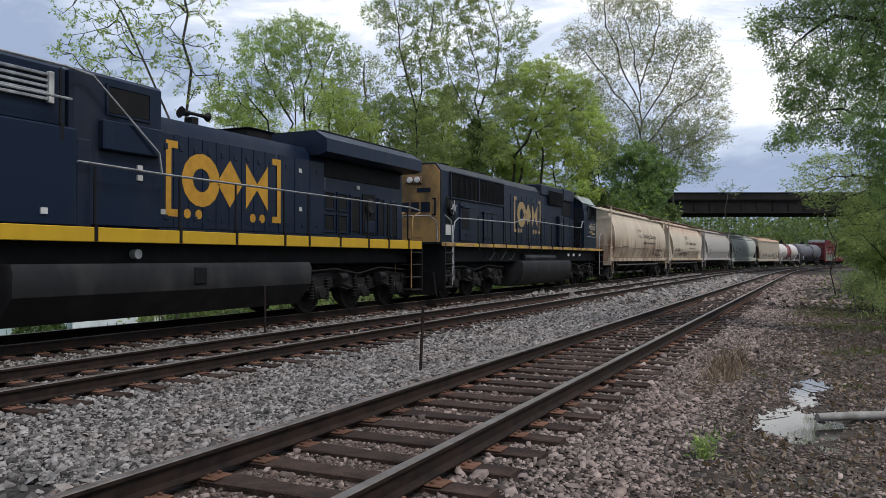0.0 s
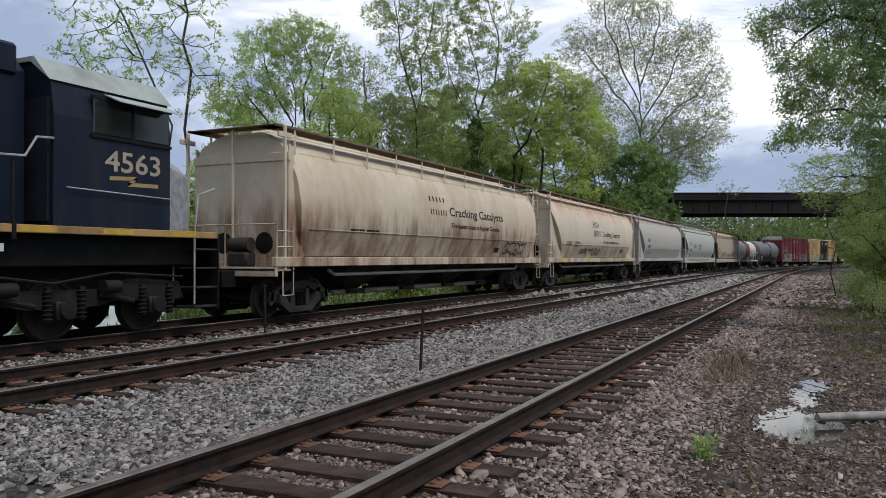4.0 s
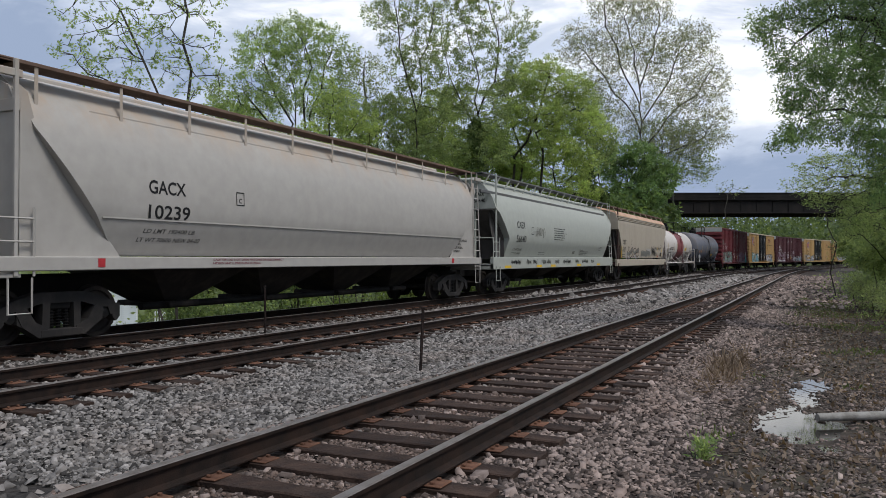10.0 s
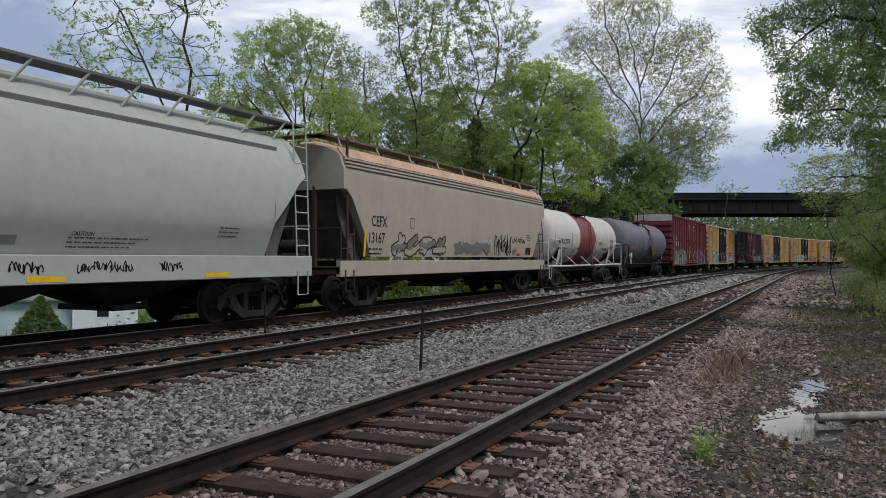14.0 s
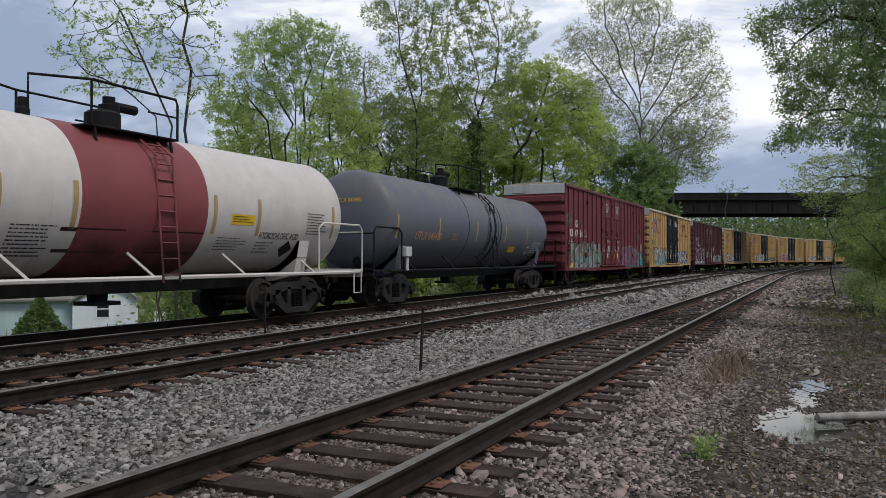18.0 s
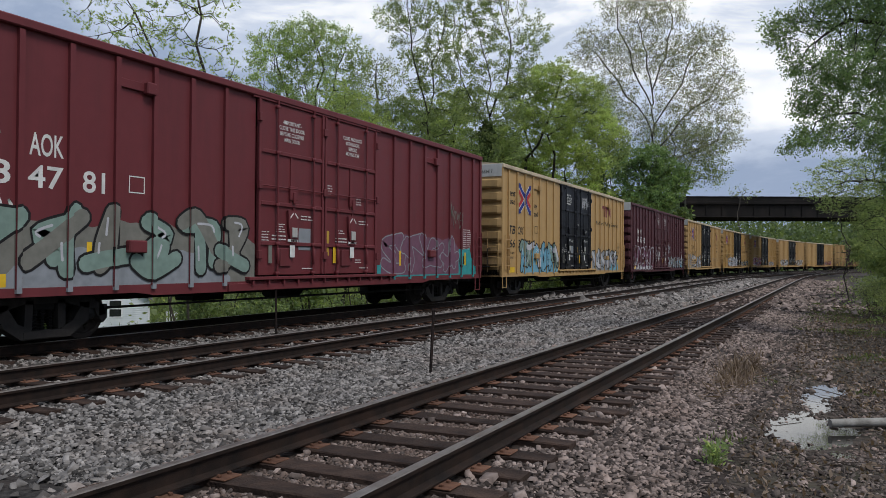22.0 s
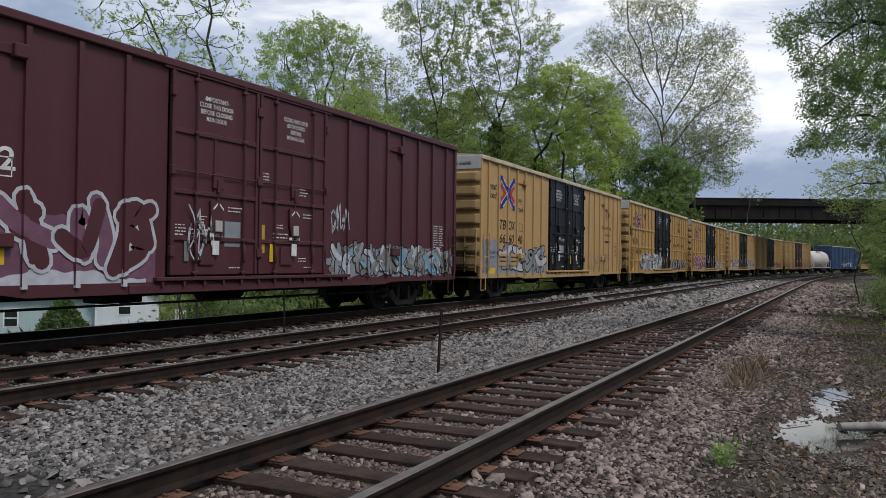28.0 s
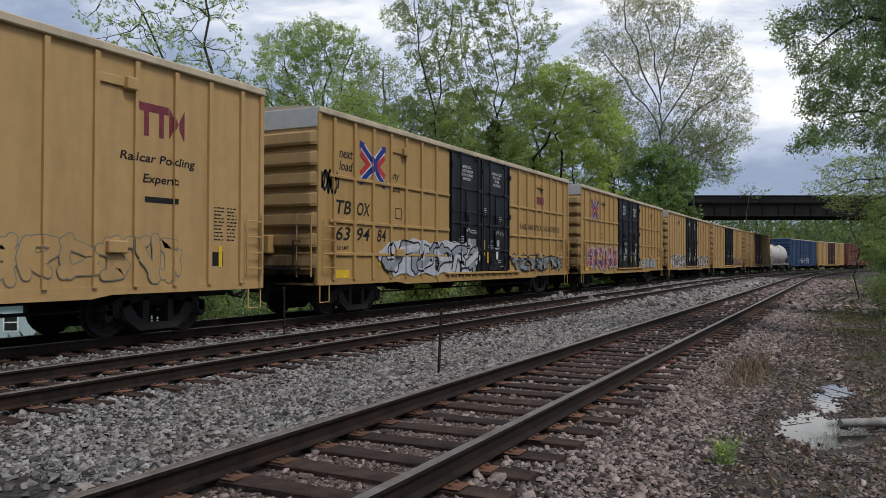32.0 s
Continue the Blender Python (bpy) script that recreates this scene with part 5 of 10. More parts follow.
# oxide red car
c = boxcar(*BOX[0], P_MAROON, P_MAROON, P_MAROON, P_FASCIA, "oxide red boxcar with green graffiti along its side", roof=P_CREAM)
car_number(c, (("AOK", -7.7, -7.1, 3.04), ("33", -8.66, -8.0, 2.56), ("47", -7.72, -7.1, 2.54), ("81", -6.74, -6.3, 2.54)), I_WHITE, 0.36)
small_marks(c, I_WHITE, 3)
door_print(c, 1)
spray_cloud(c, -8.9, -2.5, 0.86, 2.0, G_GREY, box_side, RIB_CUTS, 4)
spray_cloud(c, -8.2, -3.2, 0.86, 1.5, G_SILVER, lambda x, z: box_side(x, z) - 0.001, RIB_CUTS, 6, 0.6)
graffiti(c, -8.8, -2.55, 0.98, 2.4, (G_MINT, G_MINT, G_GREY), I_BLACK, box_side, RIB_CUTS, 4, 6, 0.42, None, shine=G_PALE, edge=0.12)
spray_cloud(c, 2.55, 9.1, 0.86, 1.35, G_TEAL, box_side, RIB_CUTS, 7, 0.2)
spray_cloud(c, 7.3, 8.75, 0.86, 1.75, G_TEAL, lambda x, z: box_side(x, z) - 0.0005, RIB_CUTS, 8, 0.4)
spray_cloud(c, 2.75, 7.7, 0.98, 2.12, G_MAUVE, lambda x, z: box_side(x, z) - 0.0012, RIB_CUTS, 9, 0.3)
graffiti(c, 2.7, 7.75, 1.0, 2.25, (G_MAUVE, G_MAUVE), G_SILVER, box_side, RIB_CUTS, 8, 4, 0.42, None, label="silver outlined graffiti letters", edge=0.09)
scribble(c, 7.75, 8.3, 1.15, 1.55, I_BLACK, lambda x, z: box_side(x, z) - 0.002, 13, 0.03, RIB_CUTS)
scribble(c, -9.3, -8.2, 2.9, 3.8, G_GREY, box_side, 3, 0.09, RIB_CUTS)
scribble(c, 7.0, 8.0, 2.4, 3.3, G_GREY, box_side, 5, 0.035, RIB_CUTS)
scribble(c, -9.0, -7.9, 2.0, 2.4, I_WHITE, box_side, 6, 0.03, RIB_CUTS)

# tan yellow car with black doors and a blue piece
c = boxcar(*BOX[1], P_YELLOW, P_DOOR, P_CREAM, P_FASCIA, "tan yellow boxcar with black doors and blue graffiti")
next_load_emblem(c, -6.98, 3.86, 1.08)
car_number(c, (("TB", -8.66, -8.0, 2.5), ("OX", -7.72, -7.1, 2.5), ("66", -8.6, -8.02, 1.98), ("34", -7.72, -7.12, 1.98), ("17", -6.75, -6.3, 1.98)), I_BLACK, 0.32)
small_marks(c, I_BLACK, 7)
door_print(c, 4)
pooling_words(c)
end_letters(c, "TBOX 663417", -0.75, 4.68, 0.13, I_BLACK, -BX - 0.038)
end_letters(c, "EXCESS HEIGHT CAR", 0.85, 4.68, 0.12, I_FADED, -BX - 0.038)
spray_cloud(c, -7.3, -2.7, 0.9, 2.0, G_SKY, box_side, RIB_CUTS, 17, 0.5)
graffiti(c, -7.6, -2.62, 0.88, 2.3, (G_SKY, G_MINT, G_PALE, G_SKY), I_BLACK, box_side, RIB_CUTS, 17, 6, 0.44, None, edge=0.15, shine=G_PALE)
spray_cloud(c, 2.9, 7.6, 0.92, 1.8, G_SILVER, box_side, RIB_CUTS, 18, 0.5)
spray_cloud(c, 6.4, 8.3, 0.9, 1.5, G_SKY, lambda x, z: box_side(x, z) - 0.0006, RIB_CUTS, 19, 0.5)
graffiti(c, 2.7, 7.9, 0.95, 2.15, (G_SILVER, G_PALE), I_BLACK, box_side, RIB_CUTS, 14, 6, 0.30, None, edge=0.15)
scribble(c, 0.8, 1.9, 3.9, 4.6, G_PALE, lambda x, z: -1.63, 4, 0.05)
scribble(c, -7.6, -7.0, 1.75, 2.0, P_BROWN, box_side, 41, 0.04, RIB_CUTS)

# dark maroon car
c = boxcar(*BOX[2], P_PURPLE, P_PURPLE, P_PURPLE, P_FASCIA, "dark maroon boxcar with white and blue graffiti", roof=P_GREY)
car_number(c, (("SM", -7.78, -7.1, 3.2), ("W", -6.85, -6.4, 3.2), ("60", -7.78, -7.1, 2.7), ("80", -6.85, -6.25, 2.7), ("92", -5.95, -5.4, 2.7)), I_WHITE, 0.36)
small_marks(c, I_WHITE, 17)
door_print(c, 9)
spray_cloud(c, -8.7, -2.7, 0.9, 2.0, G_MAUVE, box_side, RIB_CUTS, 21, 0.5)
spray_cloud(c, -8.4, -2.9, 0.88, 1.12, G_PALE, lambda x, z: box_side(x, z) - 0.0006, RIB_CUTS, 22, 0.5)
graffiti(c, -8.8, -2.65, 0.95, 2.5, (P_PURPLE, G_MAUVE, P_PURPLE), G_PALE, box_side, RIB_CUTS, 23, 6, 0.40, None, edge=0.17, wild=1.4, label="white outlined graffiti letters")
graffiti(c, 2.6, 9.2, 0.9, 1.9, (G_SILVER, G_PALE, G_GREY), I_BLACK, box_side, RIB_CUTS, 24, 12, 0.12, None, wild=1.6, edge=0.09, shine=G_PALE)
graffiti(c, 2.6, 9.3, 0.92, 1.75, (G_SILVER, G_GREY, G_SILVER, G_SKY), I_BLACK, lambda x, z: box_side(x, z) + 0.003, RIB_CUTS, 29, 14, 0.13, G_SILVER, wild=1.8, edge=0.08)
scribble(c, 2.7, 3.4, 2.0, 2.8, G_PALE, box_side, 7, 0.03, RIB_CUTS)
scribble(c, -2.0, -1.2, 1.2, 2.4, G_PALE, lambda x, z: -1.63, 8, 0.03)

# bright yellow car with silver piece
c = boxcar(*BOX[3], P_YELLOW, P_DOOR, P_CREAM, P_FASCIA, "yellow boxcar with black doors and silver graffiti")
next_load_emblem(c, -6.98, 3.90, 1.08)
end_letters(c, "EXCESS HEIGHT CAR", 0.85, 4.68, 0.12, I_FADED, -BX - 0.038)
end_letters(c, "TBOX 666040", -0.75, 4.68, 0.13, I_BLACK, -BX - 0.038)
car_number(c, (("TB", -7.72, -7.12, 2.62), ("OX", -6.85, -6.22, 2.62), ("66", -7.7, -7.15, 2.12), ("60", -6.85, -6.3, 2.12), ("40", -5.95, -5.45, 2.12)), I_BLACK, 0.34)
small_marks(c, I_BLACK, 27)
door_print(c, 12)
pooling_words(c, True)
spray_cloud(c, -9.42, -7.9, 0.86, 2.15, G_SILVER, box_side, RIB_CUTS, 31, 0.12)
spray_cloud(c, -8.0, -2.6, 0.86, 1.8, G_SILVER, lambda x, z: box_side(x, z) - 0.0005, RIB_CUTS, 32)
graffiti(c, -7.95, -2.62, 0.90, 2.12, (G_SILVER, G_PALE, G_SILVER), I_BLACK, box_side, RIB_CUTS, 35, 4, 0.40, None, edge=0.14, shine=G_PALE)
for x in (-7.75, -6.72):
    panel_mark(c, x, x + 0.66, 1.24, 1.68, P_YELLOW, lambda x, z: box_side(x, z) - 0.03, "data_panel", "masked yellow panel left free of graffiti", cuts_x=RIB_CUTS)
    bars(c, x + 0.06, x + 0.6, 1.30, 1.60, 2, I_BLACK, lambda x, z: box_side(x, z) - 0.036, 36)
graffiti(c, 2.7, 7.2, 0.95, 1.9, (P_YELLOW, P_YELLOW), G_GREY, box_side, RIB_CUTS, 37, 7, 0.24, None, label="tall thinly outlined graffiti", edge=0.05)

# yellow car with a grid of ribs
c = boxcar(*BOX[4], P_YELLOW_B, P_DOOR, P_CREAM, P_FASCIA, "yellow boxcar with gridded sides and white graffiti", grid=True)
next_load_emblem(c, -6.98, 3.90, 1.0)
car_number(c, (("TB", -8.66, -8.0, 2.6), ("OX", -7.72, -7.1, 2.6), ("63", -8.66, -8.02, 1.95), ("94", -7.72, -7.12, 1.95), ("84", -6.75, -6.3, 1.95)), I_BLACK, 0.34)
small_marks(c, I_BLACK, 37)
door_print(c, 15)
letters(c, "RAILCAR POOLING EXPERTS", 3.6, 8.3, 2.62, 2.84, P_BROWN, box_side, RIB_CUTS)
panel_mark(c, 5.3, 6.2, 3.7, 4.0, I_MAUVE, box_side, "emblem", cuts_x=RIB_CUTS)
graffiti(c, -6.6, -0.4, 0.95, 2.0, (G_PALE, G_SILVER), I_BLACK, lambda x, z: -1.63 if x > -2.5 else box_side(x, z) - 0.03, RIB_CUTS, 43, 6, 0.19, G_PALE)
graffiti(c, 2.7, 8.6, 0.95, 1.7, (G_SILVER, G_GREY), I_BLACK, lambda x, z: box_side(x, z) - 0.03, RIB_CUTS, 44, 7, 0.16, None)
scribble(c, -9.35, -8.6, 3.0, 3.6, I_BLACK, box_side, 11, 0.07, RIB_CUTS)

# the further yellow cars
c = boxcar(*BOX[5], P_YELLOW_B, P_DOOR, P_CREAM, P_FASCIA, "yellow boxcar with gridded sides and pink graffiti", grid=True)
next_load_emblem(c, -6.98, 3.9, 1.0, False)
door_print(c, 18)
small_marks(c, I_BLACK, 47)
graffiti(c, -8.4, -2.7, 0.95, 2.2, (G_PINK, G_MAUVE), G_PALE, lambda x, z: box_side(x, z) - 0.03, RIB_CUTS, 53, 6, 0.2, None)
graffiti(c, 3.0, 7.0, 0.95, 1.6, (G_SILVER,), G_PALE, lambda x, z: box_side(x, z) - 0.03, RIB_CUTS, 54, 4, 0.2, None)
c = boxcar(*BOX[6], P_YELLOW, P_DOOR, P_CREAM, P_FASCIA, "faded yellow boxcar with black doors and white graffiti")
door_print(c, 21)
small_marks(c, I_BLACK, 57)
graffiti(c, -8.0, -2.7, 0.95, 1.9, (G_PALE, G_SILVER), I_BLACK, box_side, RIB_CUTS, 63, 6, 0.2, G_PALE)
graffiti(c, 3.0, 8.0, 0.95, 1.9, (G_PALE, G_GREY), I_BLACK, box_side, RIB_CUTS, 64, 6, 0.2, G_PALE)
c = boxcar(*BOX[7], P_YELLOW, P_DOOR, P_CREAM, P_YELLOW, "faded yellow boxcar with dark doors and small graffiti")
small_marks(c, I_BLACK, 67)
graffiti(c, 3.0, 8.0, 0.95, 1.8, (G_GREY, G_PINK), I_BLACK, box_side, RIB_CUTS, 74, 6, 0.2, None)
c = boxcar(*BOX[8], P_YELLOW_G, P_BROWN, P_YELLOW_G, P_YELLOW, "grimy brown-yellow boxcar with dark doors", grid=True)
small_marks(c, I_BLACK, 77)
Q1 = BOX[8][1] + 14.4
c = boxcar(Q1, Q1 + 19.6, P_BLUECAR, P_BLUECAR, P_GREY, P_BLUECAR, "blue boxcar with pale ribs")
graffiti(c, -3, 4, 1.0, 2.2, (G_PALE,), I_BLACK, box_side, RIB_CUTS, 84, 5, 0.2, None)
c = boxcar(Q1 + 19.6, Q1 + 40.3, P_YELLOW, P_BROWN, P_CREAM, P_YELLOW, "pale yellow boxcar with brown doors")
c = boxcar(Q1 + 40.3, Q1 + 61.0, P_OXIDE, P_OXIDE, P_OXIDE, P_OXIDE, "faded oxide red boxcar")
c = boxcar(Q1 + 61.0, Q1 + 81.7, P_YELLOW, P_DOOR, P_CREAM, P_YELLOW, "yellow boxcar far along the train")


# ---- covered hoppers ----
def letter_bars(car, x0, x1, z0, z1, n, mat, surf, cuts_z=()):
    """A brand name as one plain bar for each of its letters."""
    w = (x1 - x0) / n
    v, f = [], []
    for k in range(n):
        o = len(v)
        v += [(x0 + k * w, z0), (x0 + (k + 0.34) * w, z0), (x0 + (k + 0.34) * w, z1), (x0 + k * w, z1)]
        f.append((o, o + 1, o + 2, o + 3))
    return drape("brand_bar", v, f, mat, car, surf, 0.006, (), cuts_z)


def hopper(a, b, paint_, end_paint, walk_paint, label, half=8.75, closed=True, widths=None, slope=((6.95, 1.45), (7.7, 2.35), (8.60, 3.45), (8.75, 3.95)), sill=(1.2, 1.43), top=4.42, posts=11,
           walk_out=1.32, walk_z=4.46, lower=None, roof_paint=None, outlets=4, truck=7.8, slant=0.0, dx=0.85, sill_half=9.3, pipe=None):
    car = thing("hopper_car", label, "hopper car", group="covered hoppers of the train")
    enlist(car, a, b, truck)
    zs, ws = [q[0] for q in widths], [q[1] for q in widths]
    def side(x, z): return -float(np.interp(z, zs, ws))
    lx, lz = [q[0] for q in slope], [q[1] for q in slope]
    def low(x): return min(float(np.interp(abs(x), lx, lz)), zs[-1] - 0.3)
    xs = sorted({-half, half, *lx, *[-q for q in lx], *np.linspace(-lx[0], lx[0], 14), *np.linspace(lx[0], lx[-1], 7), *(-np.linspace(lx[0], lx[-1], 7))})
    rings = []
    for x in xs:
        z0 = low(x)
        zz = [z0 + (zs[-1] - z0) * (k / 17) for k in range(18)]
        r = [(x, side(x, z), z) for z in zz]
        rings.append(r + [(px, -y, z) for px, y, z in reversed(r)])
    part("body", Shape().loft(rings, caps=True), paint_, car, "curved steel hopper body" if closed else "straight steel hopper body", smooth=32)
    # weld seams low and high on the side
    for s in (-1, 1):
        for zz in (2.1, 3.92):
            if closed:
                part("seam", Shape().box(-lx[1] + 0.3, lx[1] - 0.3, s * (abs(side(0, zz)) - 0.01), s * (abs(side(0, zz)) + 0.008), zz - 0.012, zz + 0.012), paint_, car)
        part("side_sill", Shape().box(-sill_half, sill_half, s * 1.38, s * 1.53, sill[0], sill[1], 0.015), lower or paint_, car)
        run = Shape().box(-half - 0.5, half + 0.5, s * (walk_out - 0.5), s * (walk_out - 0.03), walk_z, walk_z + 0.025).box(-half - 0.5, half + 0.5, s * (walk_out - 0.03), s * walk_out, walk_z - 0.015, walk_z + 0.05, 0.008)
        for k in range(40):
            x = -half + k * (2 * half / 39)
            run.box(x - 0.02, x + 0.02, s * (walk_out - 0.5), s * (walk_out - 0.03), walk_z + 0.025, walk_z + 0.045)
        part("running_board", run, walk_paint, car, "grated roof walkway")
        for k in range(posts):
            x = -half + 0.3 + k * (2 * half - 0.6) / (posts - 1)
            yb = -side(0, walk_z - 0.42) if walk_z - 0.42 < zs[-1] else 0.8
            if closed:
                foot = float(np.interp(-(walk_out - 0.03), [-w for w in ws[4:]], zs[4:]))
                part("walkway_post", once(("walkway_post", paint_.name, round(foot, 3), s), lambda: Shape().box(-0.035, 0.035, s * (walk_out - 0.035), s * (walk_out - 0.025), foot - 0.05, walk_z + 0.03, 0.004).mesh("walkway_post", paint_)), None, car, m=pose(x, 0, 0))
                continue
            part("walkway_post", Shape().rod([(x + slant, s * (yb - 0.02), walk_z - 0.42), (x, s * (walk_out - 0.02), walk_z)], 0.028, 5), paint_, car, smooth=50)
    for s in (-1, 1):
        part("crossover_board", Shape().box(s * (half + 0.05), s * (half + 0.5), -walk_out, walk_out, walk_z, walk_z + 0.03, 0.008), walk_paint, car)
    part("roof_hatch", Shape().box(-half + 0.6, half - 0.6, -0.3, 0.3, top - 0.05, top + 0.16, 0.04), roof_paint or paint_, car)
    for s in (-1, 1):
        part("stub_sill", Shape().box(s * 6.3, s * (sill_half + 0.4), -0.33, 0.33, 0.72, 1.12, 0.02), P_BLACK, car)
    # outlets below
    for k in range(outlets):
        x = -4.6 + k * 9.2 / max(outlets - 1, 1)
        w = 4.6 / outlets + 0.3
        o = Shape().loft([[(x - w, -1.3, sill[0] + 0.05), (x + w, -1.3, sill[0] + 0.05), (x + w, 1.3, sill[0] + 0.05), (x - w, 1.3, sill[0] + 0.05)],
                          [(x - 0.3, -0.5, 0.52), (x + 0.3, -0.5, 0.52), (x + 0.3, 0.5, 0.52), (x - 0.3, 0.5, 0.52)]], caps=True)
        o.box(x - 0.42, x + 0.42, -0.75, 0.75, 0.42, 0.53, 0.02)
        part("outlet", o, P_GRIME, car, "dark discharge outlet")
    if pipe:
        part("air_pipe", Shape().rod([(-6.9, -1.3, 1.1), (-6.6, -1.3, 0.98), (6.6, -1.3, 0.98), (6.9, -1.3, 1.1)], 0.045, 8), pipe, car, smooth=40)
    if closed:
        part("unloading_pipe", Shape().rod([(-5.6, -0.55, 0.46), (4.9, -0.55, 0.46)], 0.075, 10).turn([(4.9, 0.1), (5.1, 0.1)], "x", (0, -0.55, 0.46), 10), pipe or P_BLACK, car, "long unloading pipe", smooth=40)
    for s in (-1, 1):
        e = s * half
        if closed:
            # flat plates close the space between the slope sheet and the end
            tri = [(e + s * 0.1, sill[1] - 0.05), (e + s * 0.1, 4.1), (s * (lx[-1] - 0.05), 4.0), (s * (lx[-2] - 0.08), 3.4), (s * (lx[1] - 0.1), 2.3), (s * (lx[0] - 0.1), sill[1] - 0.05)]
            for y in (-1.42, 1.38):
                part("end_gusset", Shape().plate(tri, y, y + 0.04), end_paint, car)
            e += s * 0.08
            sheet = Shape().plate_x([(-1.42, 1.2), (1.42, 1.2), (1.42, 3.7), (1.2, 4.1), (0.6, 4.36), (-0.6, 4.36), (-1.2, 4.1), (-1.42, 3.7)], e, e + s * 0.04)
            sheet.box(e, e + s * 0.07, -1.45, 1.45, 3.68, 3.88, 0.01).box(e, e + s * 0.05, -1.43, 1.43, 1.14, 1.32, 0.01)
            part("end_sheet", sheet, end_paint, car)
            for y in (-0.72, 0.5):
                part("hand_hole", Shape().turn([(e + s * 0.041, 0.26), (e + s * 0.048, 0.255)], "x", (0, y, 1.76), 20), P_BLACK, car, "round dark opening in the end")
            part("roof_bow", Shape().box(e, e + s * 0.5, -1.5, -1.44, 4.18, 4.3, 0.01).box(e, e + s * 0.5, 1.44, 1.5, 4.18, 4.3, 0.01), end_paint, car)
        else:
            for y in (-0.62, 0.62):
                part("end_post", Shape().box(e - s * 0.1, e + s * 0.0, y - 0.05, y + 0.05, 1.15, lz[-1] + 0.1, 0.01), end_paint, car)
            # grimy slope sheet under the overhanging end, with stepped side plates
            rr = [[(s * (x + 0.02), -1.36, z - 0.03), (s * (x + 0.02), 1.36, z - 0.03), (s * (x + 0.06), 1.36, z - 0.06), (s * (x + 0.06), -1.36, z - 0.06)] for x, z in slope]
            part("slope_sheet", Shape().loft(rr, caps=True), P_SLOPE, car, "grimy dark slope sheet")
            for y in (-1.2, 1.16):
                part("slope_brace", Shape().plate([(s * lx[0], 1.3), (s * (lx[0] + 0.5), 1.3), (s * (lx[-2] + 0.1), lz[-2] - 0.5), (s * (lx[-1] - 0.05), lz[-1] - 0.1), (s * lx[-2], lz[-2]), (s * lx[1], lz[1])], y, y + 0.04), P_SLOPE, car)
        part("end_platform", Shape().box(e, s * sill_half, -1.48, 1.48, 1.10, 1.16, 0.01).box(s * (sill_half - 0.1), s * sill_half, -1.5, 1.5, 0.98, 1.2, 0.01), end_paint, car)
        xo = s * (sill_half - 0.05)
        if s > 0:
            ladder(car, "corner_ladder", (xo - 0.5, -1.5, 1.12), (xo - 0.5, -1.36, walk_z + 0.02), 0.5, 9, end_paint, (1, 0, 0), 0.017)
            ladder(car, "corner_ladder", (xo - 0.5, 1.45, 1.12), (xo - 0.5, 1.33, walk_z), 0.5, 9, end_paint, (1, 0, 0), 0.017)
        else:
            ladder(car, "end_ladder", (xo, -1.5, 1.12), (xo, -1.5, 2.2), 0.62, 3, end_paint, (1, 0, 0), 0.018)
            for y in (-1.48, 0.05, 1.45):
                part("walkway_stanchion", Shape().box(xo + 0.28, xo + 0.35, y - 0.03, y + 0.03, 1.12, walk_z, 0.008), end_paint, car)
        rail = Shape().rod([(xo, -1.5, 2.18), (xo, 1.45, 2.18)], 0.018, 5).rod([(xo, 0.0, 1.12), (xo, 0.0, 2.2)], 0.018, 5).rod([(xo, 1.45, 1.12), (xo, 1.45, 2.2)], 0.018, 5)
        part("end_handrail", rail, end_paint, car, smooth=50)
        stirrup(car, xo - s * 0.35 - 0.2, end_paint, -1.55, 1.1, 0.55, 0.4)
        coupler(car, s * (sill_half + 0.05), s)
        freight_truck(car, s * truck)
    brake_wheel(car, half + 0.2, 0.2, 1.9, 1)
    part("brake_valve", Shape().box(-half - 0.5, -half - 0.12, -0.5, 0.1, 1.2, 1.55, 0.05).turn([(-0.3, 0.17), (0.3, 0.17)], "y", (-half - 0.32, -0.2, 1.72), 12), P_GRIME, car, smooth=40)
    # the car's own middle lies dx behind the point that carries it
    for ob in car.children:
        ob.matrix_basis = pose(dx, 0, 0) @ ob.matrix_basis
    return car, side


ROUND = ((1.40, 1.30), (1.75, 1.44), (2.08, 1.575), (2.12, 1.585), (2.45, 1.61), (2.8, 1.60), (3.15, 1.555), (3.45, 1.48), (3.75, 1.36), (4.0, 1.2), (4.2, 1.0), (4.34, 0.8), (4.42, 0.55))
SQUARE = ((1.34, 1.47), (1.8, 1.52), (2.3, 1.545), (2.9, 1.55), (3.4, 1.55), (3.76, 1.55), (3.8, 1.50), (4.1, 1.42), (4.2, 1.25), (4.36, 0.8), (4.42, 0.4))
ZC = tuple(np.arange(1.45, 4.4, 0.12))

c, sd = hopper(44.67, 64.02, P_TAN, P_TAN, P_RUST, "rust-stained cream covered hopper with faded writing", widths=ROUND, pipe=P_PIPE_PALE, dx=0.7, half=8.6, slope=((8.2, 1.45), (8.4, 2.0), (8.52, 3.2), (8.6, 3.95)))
letter_bars(c, -0.95, 0.3, 3.2, 3.36, 5, I_BLACK, sd, ZC)
letter_bars(c, -0.95, 0.32, 2.78, 2.95, 7, I_BLACK, sd, ZC)
letters(c, "Cracking Catalysts", 0.45, 5.25, 2.70, 3.08, I_BLACK, sd, (), ZC)
letters(c, "The fastest route to highest Octanes", 0.55, 4.85, 2.35, 2.56, I_BLACK, sd, (), ZC)
bars(c, -5.6, -3.4, 2.0, 2.2, 1, I_BLACK, sd, 2, "car_number")
